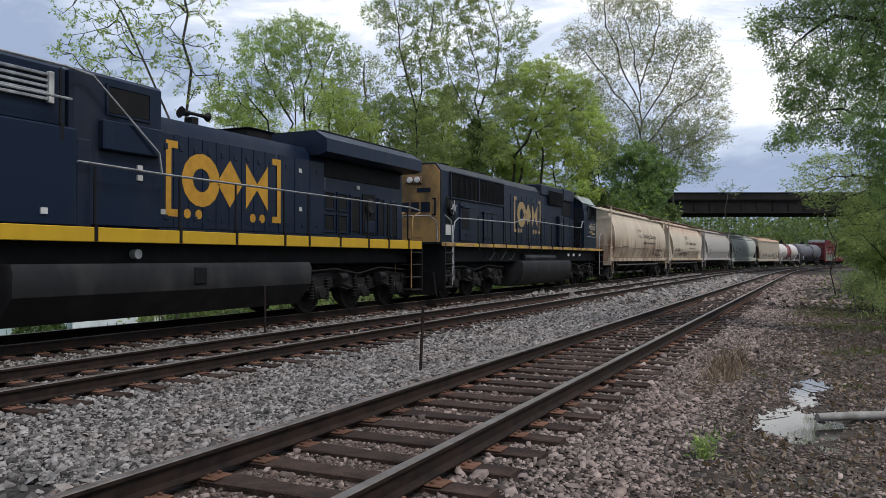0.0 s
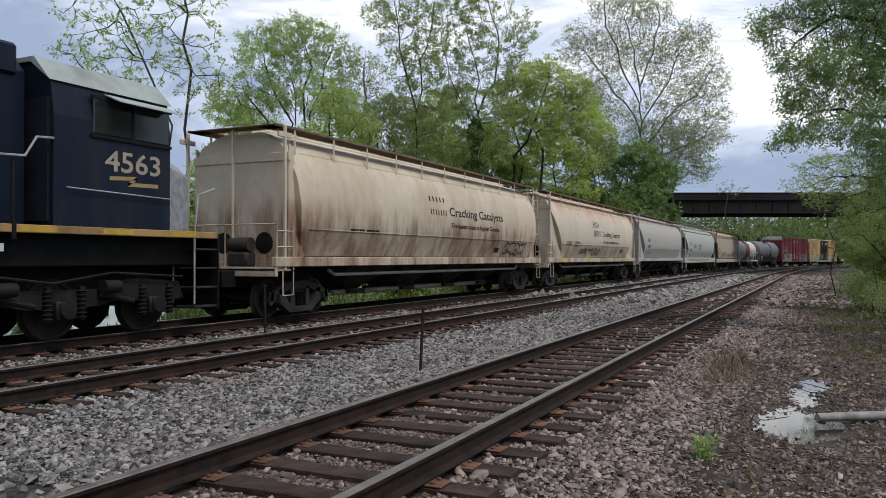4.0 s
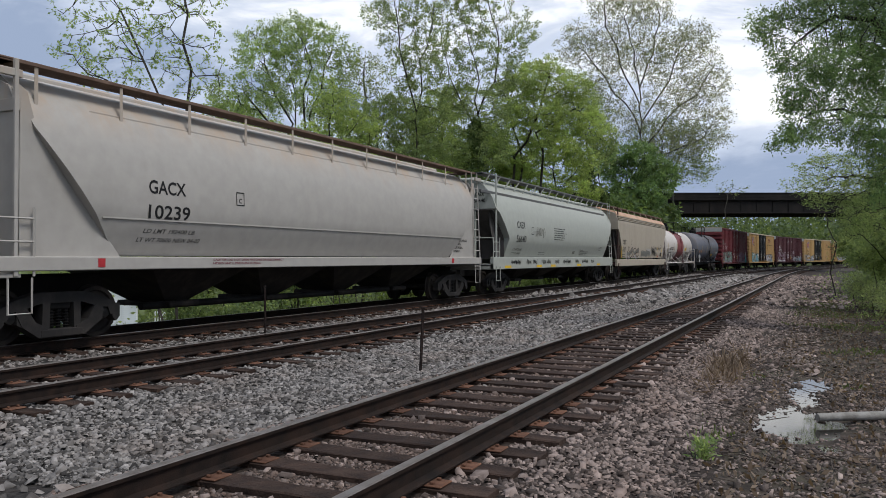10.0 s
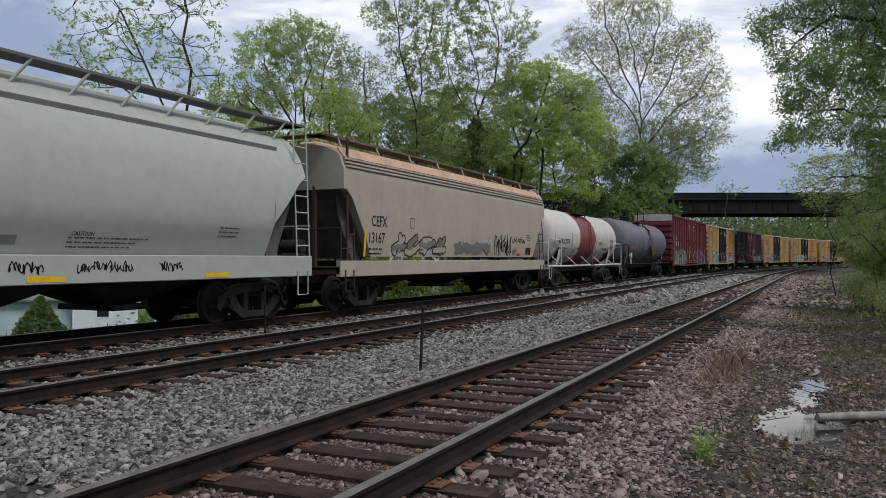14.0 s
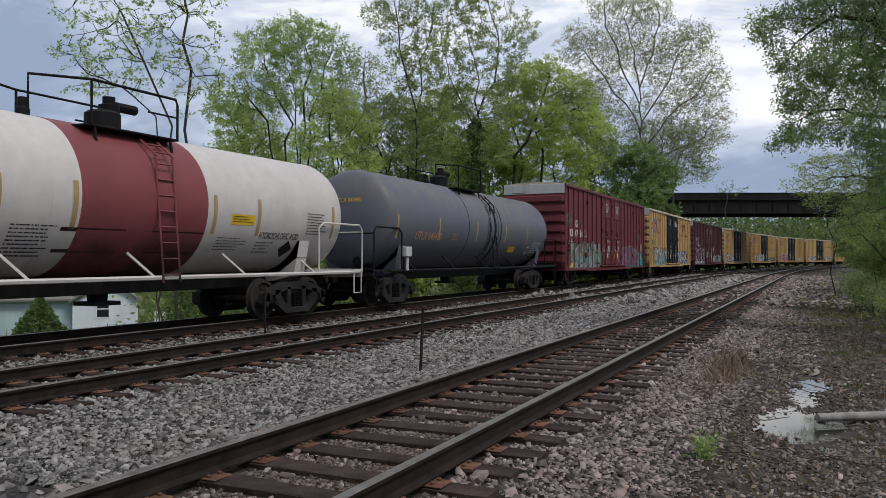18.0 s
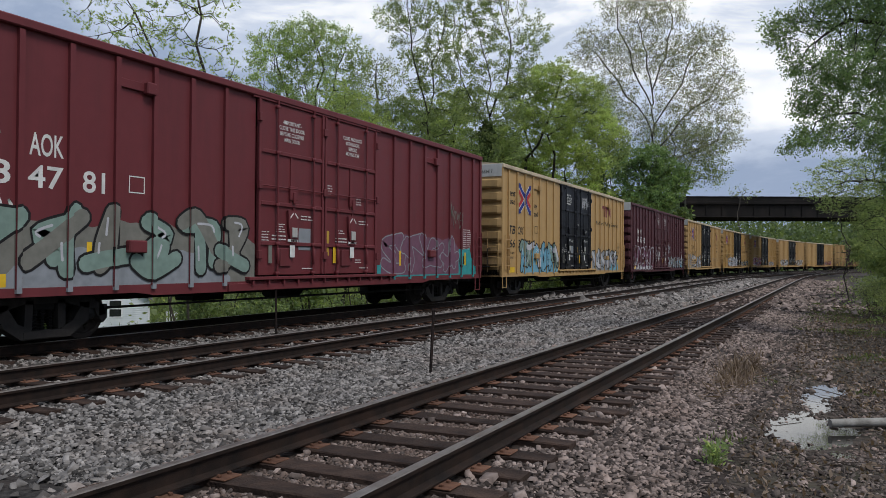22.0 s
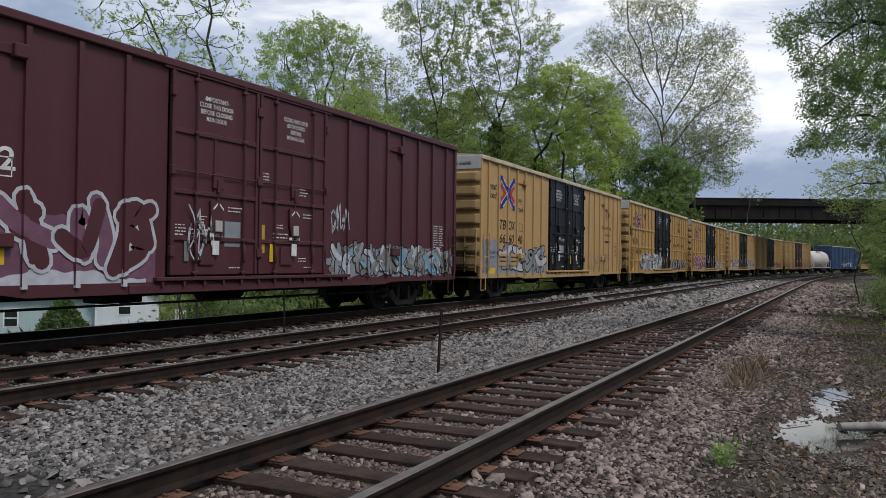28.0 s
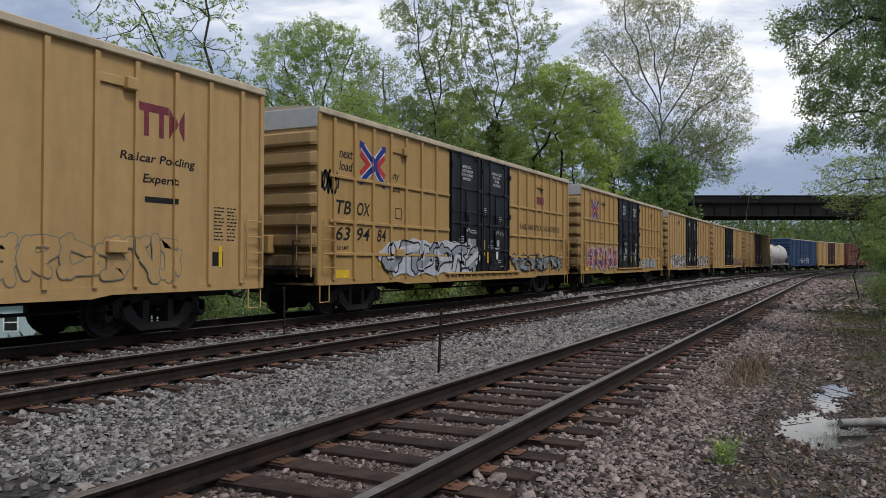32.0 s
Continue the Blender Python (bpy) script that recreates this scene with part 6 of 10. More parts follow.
scribble(c, 6.0, 8.0, 1.55, 1.95, I_BLACK, sd, 12, 0.05, (), ZC, 22)
panel_mark(c, 4.75, 5.2, 1.62, 1.8, I_BLACK, sd, "inspection_plate")
graffiti(c, 5.6, 8.0, 1.5, 2.05, (P_TAN,), I_BLACK, sd, (), 91, 4, 0.14, None, ZC)

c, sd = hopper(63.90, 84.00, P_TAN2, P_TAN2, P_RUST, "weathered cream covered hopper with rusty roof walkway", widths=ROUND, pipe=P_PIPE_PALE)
letter_bars(c, -0.75, 0.62, 3.06, 3.40, 5, I_BLACK, sd, ZC)
letter_bars(c, -0.75, 0.86, 2.58, 2.91, 7, I_BLACK, sd, ZC)
letters(c, "Cracking Catalysts", 1.1, 5.25, 2.53, 2.89, I_BLACK, sd, (), ZC)
letters(c, "The fastest route to highest Octanes", 1.3, 5.0, 2.20, 2.39, I_BLACK, sd, (), ZC)
letters(c, "NAHX", -5.75, -4.85, 2.0, 2.24, I_BLACK, sd, (), ZC)
letters(c, "550224", -4.5, -3.3, 2.0, 2.24, I_BLACK, sd, (), ZC)
end_letters(c, "NAHX", 0.1, 3.2, 0.13, I_BLACK, -8.03)
end_letters(c, "550224", 0.0, 3.0, 0.13, I_BLACK, -8.03)
scribble(c, -3.15, -1.75, 1.5, 2.0, I_BLACK, sd, 13, 0.03, (), ZC, 30)
scribble(c, -1.3, 0.9, 1.5, 2.05, P_BROWN, sd, 14, 0.04, (), ZC, 34)
scribble(c, -1.65, -1.25, 1.75, 1.95, P_BROWN, sd, 16, 0.025, (), ZC, 18)
panel_mark(c, 5.9, 6.35, 1.72, 1.95, I_BLACK, sd, "inspection_plate")
for x in (-6.5, -2.0, 2.3, 6.4):
    panel_mark(c, x, x + 0.75, 1.28, 1.38, I_YELLOW, lambda x, z: -1.53, "reflector_strip")

c, sd = hopper(83.68, 103.53, P_GREY, P_GREY, P_RUST, "light grey covered hopper with black lettering", widths=ROUND)
letters(c, "GACX", -5.56, -4.64, 2.58, 2.83, I_BLACK, sd, (), ZC)
letters(c, "10239", -5.56, -4.52, 2.12, 2.38, I_BLACK, sd, (), ZC)
outline_mark(c, -3.2, -2.95, 2.5, 2.78, 0.02, I_BLACK, sd)
letters(c, "LD LMT 192400 LB", -5.6, -4.3, 1.86, 1.94, I_FADED, sd, lean=0.2)
letters(c, "LT WT 70600 NEW 04-02", -5.7, -4.1, 1.70, 1.78, I_FADED, sd, lean=0.2)
letters(c, "C", -3.12, -3.03, 2.55, 2.65, I_BLACK, sd)
letters(c, "CAUTION-DO NOT OPEN HATCHES OR DISCONNECT", -3.8, -1.5, 1.35, 1.395, I_MAUVE, lambda x, z: -1.53)
letters(c, "HOSES UNTIL PRESSURE IS ZERO", -3.8, -2.3, 1.28, 1.325, I_MAUVE, lambda x, z: -1.53)
end_letters(c, "GACX 10239", -0.1, 3.18, 0.13, I_BLACK, -8.03)
for k in range(5):
    part("small_print", Shape().box(-8.032, -8.03, -0.62, 0.62 - 0.15 * (k % 3), 3.06 - k * 0.07, 3.09 - k * 0.07), I_BLACK, c)
for x0, x1, z in ((7.25, 8.1, 1.8),):
    for k, line in enumerate(("PLASITE 7128-H LINED CAR", "CONSULT OWNER", "BEFORE REPAIRING", "HOPPER BODY")):
        letters(c, line, 7.95, 7.95 + 0.046 * len(line), 1.97 - k * 0.12, 2.05 - k * 0.12, I_BLACK, lambda x, z: -1.425)
panel_mark(c, -6.6, -6.45, 1.25, 1.4, I_RED, lambda x, z: -1.53, "placard")
panel_mark(c, 7.6, 7.78, 1.25, 1.4, I_RED, lambda x, z: -1.53, "placard")

c, sd = hopper(103.17, 123.82, P_PALE, P_PALE, P_WALK_GREY, "pale grey-green covered hopper with tagged white sill", closed=False, widths=ROUND, half=9.15, slope=((7.85, 1.45), (7.9, 2.2), (8.85, 3.15), (9.1, 3.3)), sill=(0.98, 1.46), sill_half=9.4, walk_z=4.62, walk_out=1.15,
               posts=17, slant=-0.28, lower=P_PALE)
# darker grey strips added in place of the shadow line below the eave
for s in (-1, 1):
    part("eave_shade_strip", Shape().box(-9.2, 9.2, s * 1.20, s * 1.285, 3.86, 3.97, 0.01), P_WALK_GREY, c, "grey strip standing for the shadow line along the eave")
for k, line in enumerate(("CAEX", "56640")):
    end_letters(c, line, -0.85, 3.78 - k * 0.24, 0.15, I_BLACK, -8.31)
letters(c, "CAEX", -6.2, -5.25, 2.62, 2.90, I_BLACK, sd, (), ZC)
letters(c, "56640", -6.24, -5.1, 2.06, 2.34, I_BLACK, sd, (), ZC)
letters(c, "LD LMT 220100", -6.32, -5.3, 1.72, 1.81, I_FADED, sd, lean=0.2)
letters(c, "LT WT 65900", -6.36, -5.35, 1.56, 1.65, I_FADED, sd, lean=0.2)
letters(c, "C", -4.34, -4.26, 2.47, 2.58, I_BLACK, sd)
bars(c, -1.3, 0.7, 2.2, 2.8, 6, I_BLACK, sd, 9)
outline_mark(c, -4.45, -4.15, 2.4, 2.72, 0.02, I_BLACK, sd)
scribble(c, -4.0, -2.7, 2.3, 2.75, G_GREY, sd, 15, 0.035, (), ZC, 26)
bars(c, -3.0, -2.0, 1.54, 1.68, 2, I_FADED, sd, 10)
letters(c, "CAUTION", 3.55, 4.0, 1.78, 1.85, I_BLACK, sd)
bars(c, 3.5, 5.3, 1.54, 1.77, 3, I_FADED, sd, 13)
bars(c, 7.0, 7.6, 1.8, 2.05, 3, I_FADED, sd, 14)
panel_mark(c, 2.2, 2.6, 1.62, 1.76, G_GREY, sd, "inspection_plate")
for k, x in enumerate((-6.7, -6.2, -4.9, -4.1, -2.9, -2.2, -0.9, 0.3, 1.0, 2.4, 3.6, 4.2, 5.4)):
    scribble(c, x, x + 0.6, 1.14, 1.36, I_BLACK, lambda x, z: -1.53, 60 + k, 0.022, (), (), 20)
for x in (-7.4, -3.6, -1.6, 2.7, 6.6):
    panel_mark(c, x, x + 0.7, 1.02, 1.12, I_YELLOW, lambda x, z: -1.53, "reflector_strip")

c, sd = hopper(123.70, 141.31, P_BEIGE, P_BROWN, P_RUST, "dusty beige covered hopper with peach roof and brown ends", closed=False, widths=SQUARE, half=8.15, slope=((6.7, 1.45), (7.05, 2.0), (7.75, 3.0), (8.0, 3.2)), sill=(0.92, 1.34), sill_half=8.25, dx=0.75, walk_z=4.55, walk_out=1.2,
               posts=9, roof_paint=P_PEACH, lower=P_BEIGE, truck=6.5, outlets=3)
for s in (-1, 1):
    for z in (3.8, 3.9, 4.0):
        part("eave_band", Shape().box(-7.3, 8.75, s * 1.48, s * (1.585 - (z - 3.8) * 0.3), z - 0.035, z + 0.02, 0.01), P_BEIGE, c)
    part("roof_band", Shape().loft([[(x, s * 1.50, 4.04), (x, s * 1.30, 4.30), (x, s * 1.26, 4.28), (x, s * 1.44, 4.04)] for x in (-7.3, 8.75)], caps=True), P_PEACH, c)
letters(c, "CEFX", -6.0, -5.15, 2.28, 2.58, I_BLACK, sd)
letters(c, "13167", -6.1, -5.25, 1.82, 2.12, I_BLACK, sd)
bars(c, -6.1, -5.2, 1.45, 1.7, 2, I_BLACK, sd, 12)
outline_mark(c, -3.75, -3.5, 2.3, 2.6, 0.02, I_BLACK, sd)
graffiti(c, -4.9, -1.2, 1.42, 2.2, (P_BEIGE, G_GREY), P_BROWN, sd, (), 95, 4, 0.24, None, ZC)
scribble(c, -5.0, -1.2, 1.3, 1.75, G_PALE, sd, 96, 0.06, (), ZC, 22)
graffiti(c, -0.6, 2.6, 1.5, 2.0, (G_GREY,), G_GREY, sd, (), 97, 4, 0.2, None, ZC)
scribble(c, 3.1, 4.85, 1.5, 2.35, I_BLACK, sd, 98, 0.04, (), ZC, 34)
scribble(c, 3.3, 4.6, 1.45, 2.1, I_BLACK, lambda x, z: sd(x, z) - 0.001, 101, 0.05, (), ZC, 14)
scribble(c, 4.95, 6.4, 1.98, 2.28, I_BLACK, sd, 99, 0.034, (), ZC, 26)
scribble(c, 1.3, 2.9, 1.55, 2.2, G_PALE, sd, 102, 0.04, (), ZC, 20)
scribble(c, 4.95, 5.5, 1.5, 1.85, G_GREY, sd, 103, 0.02, (), ZC, 24)
bars(c, 6.55, 7.0, 2.1, 2.4, 3, I_BLACK, sd, 104)
for x in (6.5, 6.83):
    panel_mark(c, x, x + 0.3, 1.55, 1.84, I_BLACK, sd, "inspection_plate")
panel_mark(c, 5.5, 5.85, 1.5, 1.6, I_RED, sd, "placard")
for x in (-6.3, 5.4, 7.2):
    yellow_tag(c, x, 1.45, sd, 0.75)


# ---- tank cars ----
def tank_car(a, b, r, zc, half, truck, skin, trim, label, bands=(), ladder_x=0.6, top_x=0.0, dark=False, dx=0.0, porch=0.85, valve_x=0.0):
    car = thing("tank_car", label, "tank car", group="tank cars of the train")
    enlist(car, a, b, truck)
    def side(x, z): return -math.sqrt(max(r * r - (z - zc) ** 2, 0.01))
    head = [(-half - 0.48 * math.cos(t), r * math.sin(t)) for t in np.linspace(0.0, math.pi / 2, 8)]
    prof = head + [(-q[0], q[1]) for q in reversed(head)]
    prof[0], prof[-1] = (prof[0][0], 0.0), (prof[-1][0], 0.0)
    part("tank", Shape().turn(prof, "x", (0, 0, zc), 48), skin, car, "long cylindrical tank with domed heads", smooth=50)
    for x0, x1, m in bands:
        part("painted_band", Shape().turn([(x0, r - 0.01), (x0 + 0.001, r + 0.006), (x1 - 0.001, r + 0.006), (x1, r - 0.01)], "x", (0, 0, zc), 48), m, car, "band painted round the tank", smooth=50)
    for x in (-half + 0.05, -half / 3, half / 3, half - 0.05):
        part("weld_ring", Shape().turn([(x - 0.02, r), (x, r + 0.008), (x + 0.02, r)], "x", (0, 0, zc), 48), skin, car, smooth=60)
    part("center_sill", Shape().box(-half - 0.65 - porch, half + 0.65 + porch, -0.3, 0.3, 0.72, 1.05, 0.02), P_GRIME if not dark else P_BLACK, car)
    for s in (-1, 1):
        e = s * (half + 0.48)
        saddle = Shape().plate_x([(-1.25, zc - 1.05), (-1.32, zc - 0.65), (-1.15, 1.0), (-0.5, 0.85), (0.5, 0.85), (1.15, 1.0), (1.32, zc - 0.65), (1.25, zc - 1.05), (0.7, zc - r), (-0.7, zc - r)], s * truck - 0.2, s * truck + 0.2)
        part("saddle", saddle, skin, car)
        plat = Shape().box(e - s * 0.35, e + s * porch, -1.5, 1.5, 1.02, 1.08, 0.01).box(e + s * (porch - 0.1), e + s * porch, -1.5, 1.5, 0.9, 1.12, 0.01)
        part("end_platform", plat, trim, car)
        rail = Shape().rod([(s * truck + s * 0.35, -1.5, 1.05), (s * truck + s * 0.35, -1.5, 2.15), (s * truck + s * 0.55, -1.5, 2.28), (e + s * (porch - 0.15), -1.5, 2.28), (e + s * (porch - 0.03), -1.5, 2.15), (e + s * (porch - 0.03), -1.5, 1.05)], 0.026, 6)
        rail.rod([(e + s * (porch - 0.03), -1.5, 2.1), (e + s * (porch - 0.03), 1.5, 2.1)], 0.022, 6).rod([(e + s * (porch - 0.03), 1.5, 2.1), (e + s * (porch - 0.03), 1.5, 1.05)], 0.022, 6)
        part("end_handrail", rail, trim, car, smooth=50)
        stirrup(car, e + s * (porch - 0.3) - 0.16, trim, -1.52, 1.05, 0.55, 0.36)
        coupler(car, s * (half + 0.15 + porch), s)
        freight_truck(car, s * truck)
        part("side_rail", Shape().rod([(-half - 0.4, s * 1.5, 1.04), (half + 0.4, s * 1.5, 1.04)], 0.045, 6), trim, car, smooth=50)
        for x in np.linspace(-half + 1.2, half - 1.2, 5):
            part("rail_bracket", Shape().rod([(x, s * 1.5, 1.04), (x - 0.25, s * (abs(side(0, 1.55)) - 0.02), 1.5)], 0.03, 5), trim, car)
    ladder(car, "side_ladder", (ladder_x, -1.56, 0.95), (ladder_x - 0.02, -1.36, zc + 0.85), 0.42, 8, P_BAND if bands and not dark else trim, (1, 0, 0), 0.018)
    ladder(car, "top_ladder", (ladder_x, -1.36, zc + 0.85), (ladder_x, -0.95, zc + r - 0.25), 0.42, 2, P_BAND if bands and not dark else trim, (1, 0, 0), 0.018)
    zt = zc + r
    deck = Shape().box(top_x - 1.1, top_x + 1.1, -1.0, -0.5, zt - 0.16, zt - 0.12, 0.01).box(top_x - 1.1, top_x + 1.1, 0.5, 1.0, zt - 0.16, zt - 0.12, 0.01)
    for x in (top_x - 0.9, top_x + 0.9):
        deck.rod([(x, -0.95, zt - 0.14), (x, -1.0, zt - 0.42)], 0.03, 5)
    part("top_platform", deck, P_BLACK, car)
    rail = Shape()
    for y in (-1.0, 1.0):
        rail.rod([(top_x - 1.9, y * 0.55, zt + 0.0), (top_x - 1.9, y * 0.55, zt + 0.62), (top_x - 1.0, y, zt + 0.66), (top_x + 1.0, y, zt + 0.66), (top_x + 1.05, y, zt + 0.55), (top_x + 1.05, y, zt - 0.12)], 0.026, 6)
        rail.rod([(top_x - 1.0, y, zt + 0.66), (top_x - 1.0, y, zt - 0.12)], 0.026, 6).rod([(top_x + 0.3, y, zt + 0.3), (top_x + 1.05, y, zt + 0.3)], 0.02, 5)
    part("top_railing", rail, P_BLACK, car, smooth=50)
    part("valve_housing", Shape().turn([(zt - 0.1, 0.34), (zt + 0.3, 0.34), (zt + 0.36, 0.26), (zt + 0.42, 0.0)], "z", (top_x + valve_x - 0.55, 0, 0), 14), P_BLACK, car, smooth=40)
    part("valve_gear", Shape().turn([(zt + 0.3, 0.2), (zt + 0.5, 0.2), (zt + 0.52, 0.12), (zt + 0.66, 0.12), (zt + 0.68, 0.0)], "z", (top_x + valve_x - 0.4, 0, 0), 10).turn([(top_x + valve_x - 0.3, 0.1), (top_x + valve_x + 0.25, 0.1)], "x", (0, 0, zt + 0.5), 8), P_BLACK, car, smooth=40)
    part("safety_valve", Shape().turn([(zt - 0.05, 0.12), (zt + 0.12, 0.12), (zt + 0.16, 0.08), (zt + 0.32, 0.08), (zt + 0.34, 0.0)], "z", (top_x - 1.6, 0, 0), 10), P_BLACK, car, smooth=40)
    part("outlet_valve", Shape().turn([(0.55, 0.18), (zc - r + 0.05, 0.24)], "z", (top_x, 0, 0), 12).box(top_x - 0.3, top_x + 0.3, -0.3, 0.3, 0.5, 0.58, 0.01), P_BLACK, car)
    brake_wheel(car, -half - 0.62, 0.5, 1.75, -1)
    part("brake_cylinder", Shape().turn([(-half - 0.9, 0.16), (-half - 0.35, 0.16)], "x", (0, -0.7, 1.3), 10), P_BLACK, car, smooth=40)
    for ob in car.children:
        ob.matrix_basis = pose(dx, 0, 0) @ ob.matrix_basis
    return car, side


ZT = tuple(np.arange(1.2, 4.0, 0.1))
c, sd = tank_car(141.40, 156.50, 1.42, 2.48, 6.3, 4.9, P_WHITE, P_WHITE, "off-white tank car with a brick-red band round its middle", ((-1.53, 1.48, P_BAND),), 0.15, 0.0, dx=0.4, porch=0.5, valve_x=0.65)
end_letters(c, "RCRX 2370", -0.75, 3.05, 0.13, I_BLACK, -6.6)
# two very dark red patches low on the band, either side of the ladder
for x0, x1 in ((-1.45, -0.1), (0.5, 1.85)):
    panel_mark(c, x0, x1, 1.5, 1.92, P_DEEP_RED, sd, "oily_stain", "very dark red patch low on the red band", 0.010)
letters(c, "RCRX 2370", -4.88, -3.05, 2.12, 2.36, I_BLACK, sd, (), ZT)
letters(c, "LD LMT 206200 LB 93550 KG", -4.97, -3.2, 1.86, 1.95, I_BLACK, sd)
letters(c, "LT WT 56800 LB 25750 KG", -4.97, -3.3, 1.70, 1.79, I_BLACK, sd)
bars(c, -2.35, -1.5, 1.4, 1.95, 9, I_BLACK, sd, 21)
panel_mark(c, 2.6, 3.36, 2.12, 2.34, I_YELLOW, sd, "placard", "yellow placard", cuts_x=())
bars(c, 2.65, 3.3, 2.15, 2.31, 3, I_BLACK, lambda x, z: sd(x, z) - 0.004, 22)
letters(c, "HYDROCHLORIC ACID", 3.62, 5.05, 1.84, 1.99, I_BLACK, sd)
bars(c, 2.3, 3.3, 1.55, 1.85, 5, I_FADED, sd, 23)
bars(c, 3.6, 4.2, 1.5, 1.78, 4, I_FADED, sd, 25)
bars(c, 5.3, 6.2, 1.95, 2.5, 8, I_BLACK, sd, 24)
v = [(4.5 + 0.25, 1.42), (4.5 + 0.5, 1.62), (4.5 + 0.25, 1.82), (4.5, 1.62)]
drape("diamond_placard", v, [(0, 1, 2, 3)], I_BLACK, c, sd, 0.008, (), (1.45, 1.5, 1.55, 1.6, 1.65, 1.7, 1.75), "black diamond placard")
for x in (-5.5, -2.62, -1.25, 2.1, 3.5, 6.4):
    drape("reflector_strip", [(x - 0.05, 1.9), (x + 0.05, 1.9), (x + 0.05, 2.7), (x - 0.05, 2.7)], [(0, 1, 2, 3)], G_OCHRE, c, sd, 0.008, (), (2.0, 2.1, 2.2, 2.3, 2.4, 2.5, 2.6))

c, sd = tank_car(156.89, 174.08, 1.5, 2.55, 6.95, 6.3, P_DARK_TANK, P_BLACK, "weathered dark grey tank car with black drips", ((-1.72, -1.69, P_BLACK), (1.08, 1.11, P_BLACK)), 0.52, -0.55, dark=True)
end_letters(c, "UTLX 640490", -0.15, 3.05, 0.13, I_YELLOW, -7.43)
letters(c, "UTLX 640490", -5.65, -3.85, 1.98, 2.24, I_RUSTY, sd, (), ZT)
bars(c, -3.0, -2.55, 2.0, 2.25, 3, I_RUSTY, sd, 31)
panel_mark(c, 2.6, 3.35, 1.65, 1.88, I_YELLOW, sd, "placard", "yellow placard")
outline_mark(c, 4.7, 5.0, 1.6, 1.9, 0.05, I_WHITE, sd)
bars(c, 5.2, 6.3, 1.6, 2.1, 6, I_WHITE, sd, 32)
for x in (-6.85, -4.05, -0.95, 1.9, 4.4):
    drape("reflector_strip", [(x - 0.05, 2.0), (x + 0.05, 2.0), (x + 0.05, 2.7), (x - 0.05, 2.7)], [(0, 1, 2, 3)], G_OCHRE, c, sd, 0.008, (), (2.2, 2.4, 2.6))
rnd_spill = random.Random(33)
for k in range(11):
    x, w = rnd_spill.uniform(-0.1, 1.5), rnd_spill.uniform(0.025, 0.11)
    z1, z0 = rnd_spill.uniform(2.7, 3.7), rnd_spill.uniform(1.2, 1.9)
    p, e = brush(flowing([(x, z1), (x + rnd_spill.uniform(-0.04, 0.04), (z0 + z1) / 2), (x + rnd_spill.uniform(-0.06, 0.06), z0)], 5), w)
    drape("spill_streak", [(*q, k * 0.0004) for q in p], e, P_BLACK, c, sd, 0.008, (), tuple(np.arange(1.2, 3.9, 0.15)), "black spill streak")
part("box", Shape().box(-6.65, -6.3, -1.66, -1.5, 1.45, 1.75, 0.02).rod([(-6.48, -1.58, 1.05), (-6.48, -1.58, 1.5)], 0.05, 6), P_FASCIA, c, "small white box on a stand")

c, sd = tank_car(BOX[8][1], Q1, 1.46, 2.5, 5.4, 4.7, P_WHITE, P_WHITE, "white tank car among the far boxcars", (), 0.4, -0.3)


# ---- locomotives ----
def loco_common(label, a, b, blue, sill_paint, tank_span, tank_low, deck_ends, stripe=1.67, round_tank=False):
    car = thing("locomotive", label, "locomotive", group="locomotives of the train")
    enlist(car, a, b, 7.6)
    x0, x1 = deck_ends
    part("underframe", Shape().box(x0 + 0.3, x1 - 0.3, -1.2, 1.2, 1.25, 1.86, 0.03).box(x0 + 0.6, x1 - 0.6, -0.7, 0.7, 0.7, 1.25, 0.03), P_BLACK, car)
    part("deck", Shape().box(x0, x1, -1.5, 1.5, 1.84, 1.92, 0.01), P_BLACK, car)
    for s in (-1, 1):
        part("side_sill", Shape().box(x0, x1, s * 1.5, s * 1.535, stripe, 1.92, 0.01), sill_paint, car, "yellow stripe along the frame")
    t0, t1 = tank_span
    half_ring = [(1.44, 1.3), (1.5, 1.18), (1.48, 0.78), (1.1, tank_low)] if not round_tank else [(1.40, 1.30), (1.47, 1.25), (1.5, 1.15), (1.5, 0.85), (1.47, 0.68), (1.39, 0.52), (1.27, 0.40), (1.12, tank_low + 0.03), (1.0, tank_low)]
    ring = [(y, z) for y, z in half_ring] + [(-y, z) for y, z in reversed(half_ring)]
    tank = Shape().loft([[(x, y * k, 0.8 + (z - 0.8) * k) for y, z in ring] for x, k in ((t0, 0.93), (t0 + 0.06, 1.0), (t1 - 0.06, 1.0), (t1, 0.93))], caps=True)
    part("fuel_tank", tank, P_TANK_GREY, car, "dusty black fuel tank", smooth=35)
    return car


def handrail(car, pts, stanchions, zfoot, y, mat=None):
    part("handrail", Shape().rod(pts, 0.022, 6), mat or P_RAIL, car, "long steel handrail", smooth=60)
    for x, zt in stanchions:
        part("stanchion", Shape().box(x - 0.022, x + 0.022, y - 0.015, y + 0.015, zfoot, zt, 0.005).box(x - 0.035, x + 0.035, y - 0.055, y - 0.015, zfoot - 0.24, zfoot + 0.06, 0.008), P_BLACK, car)


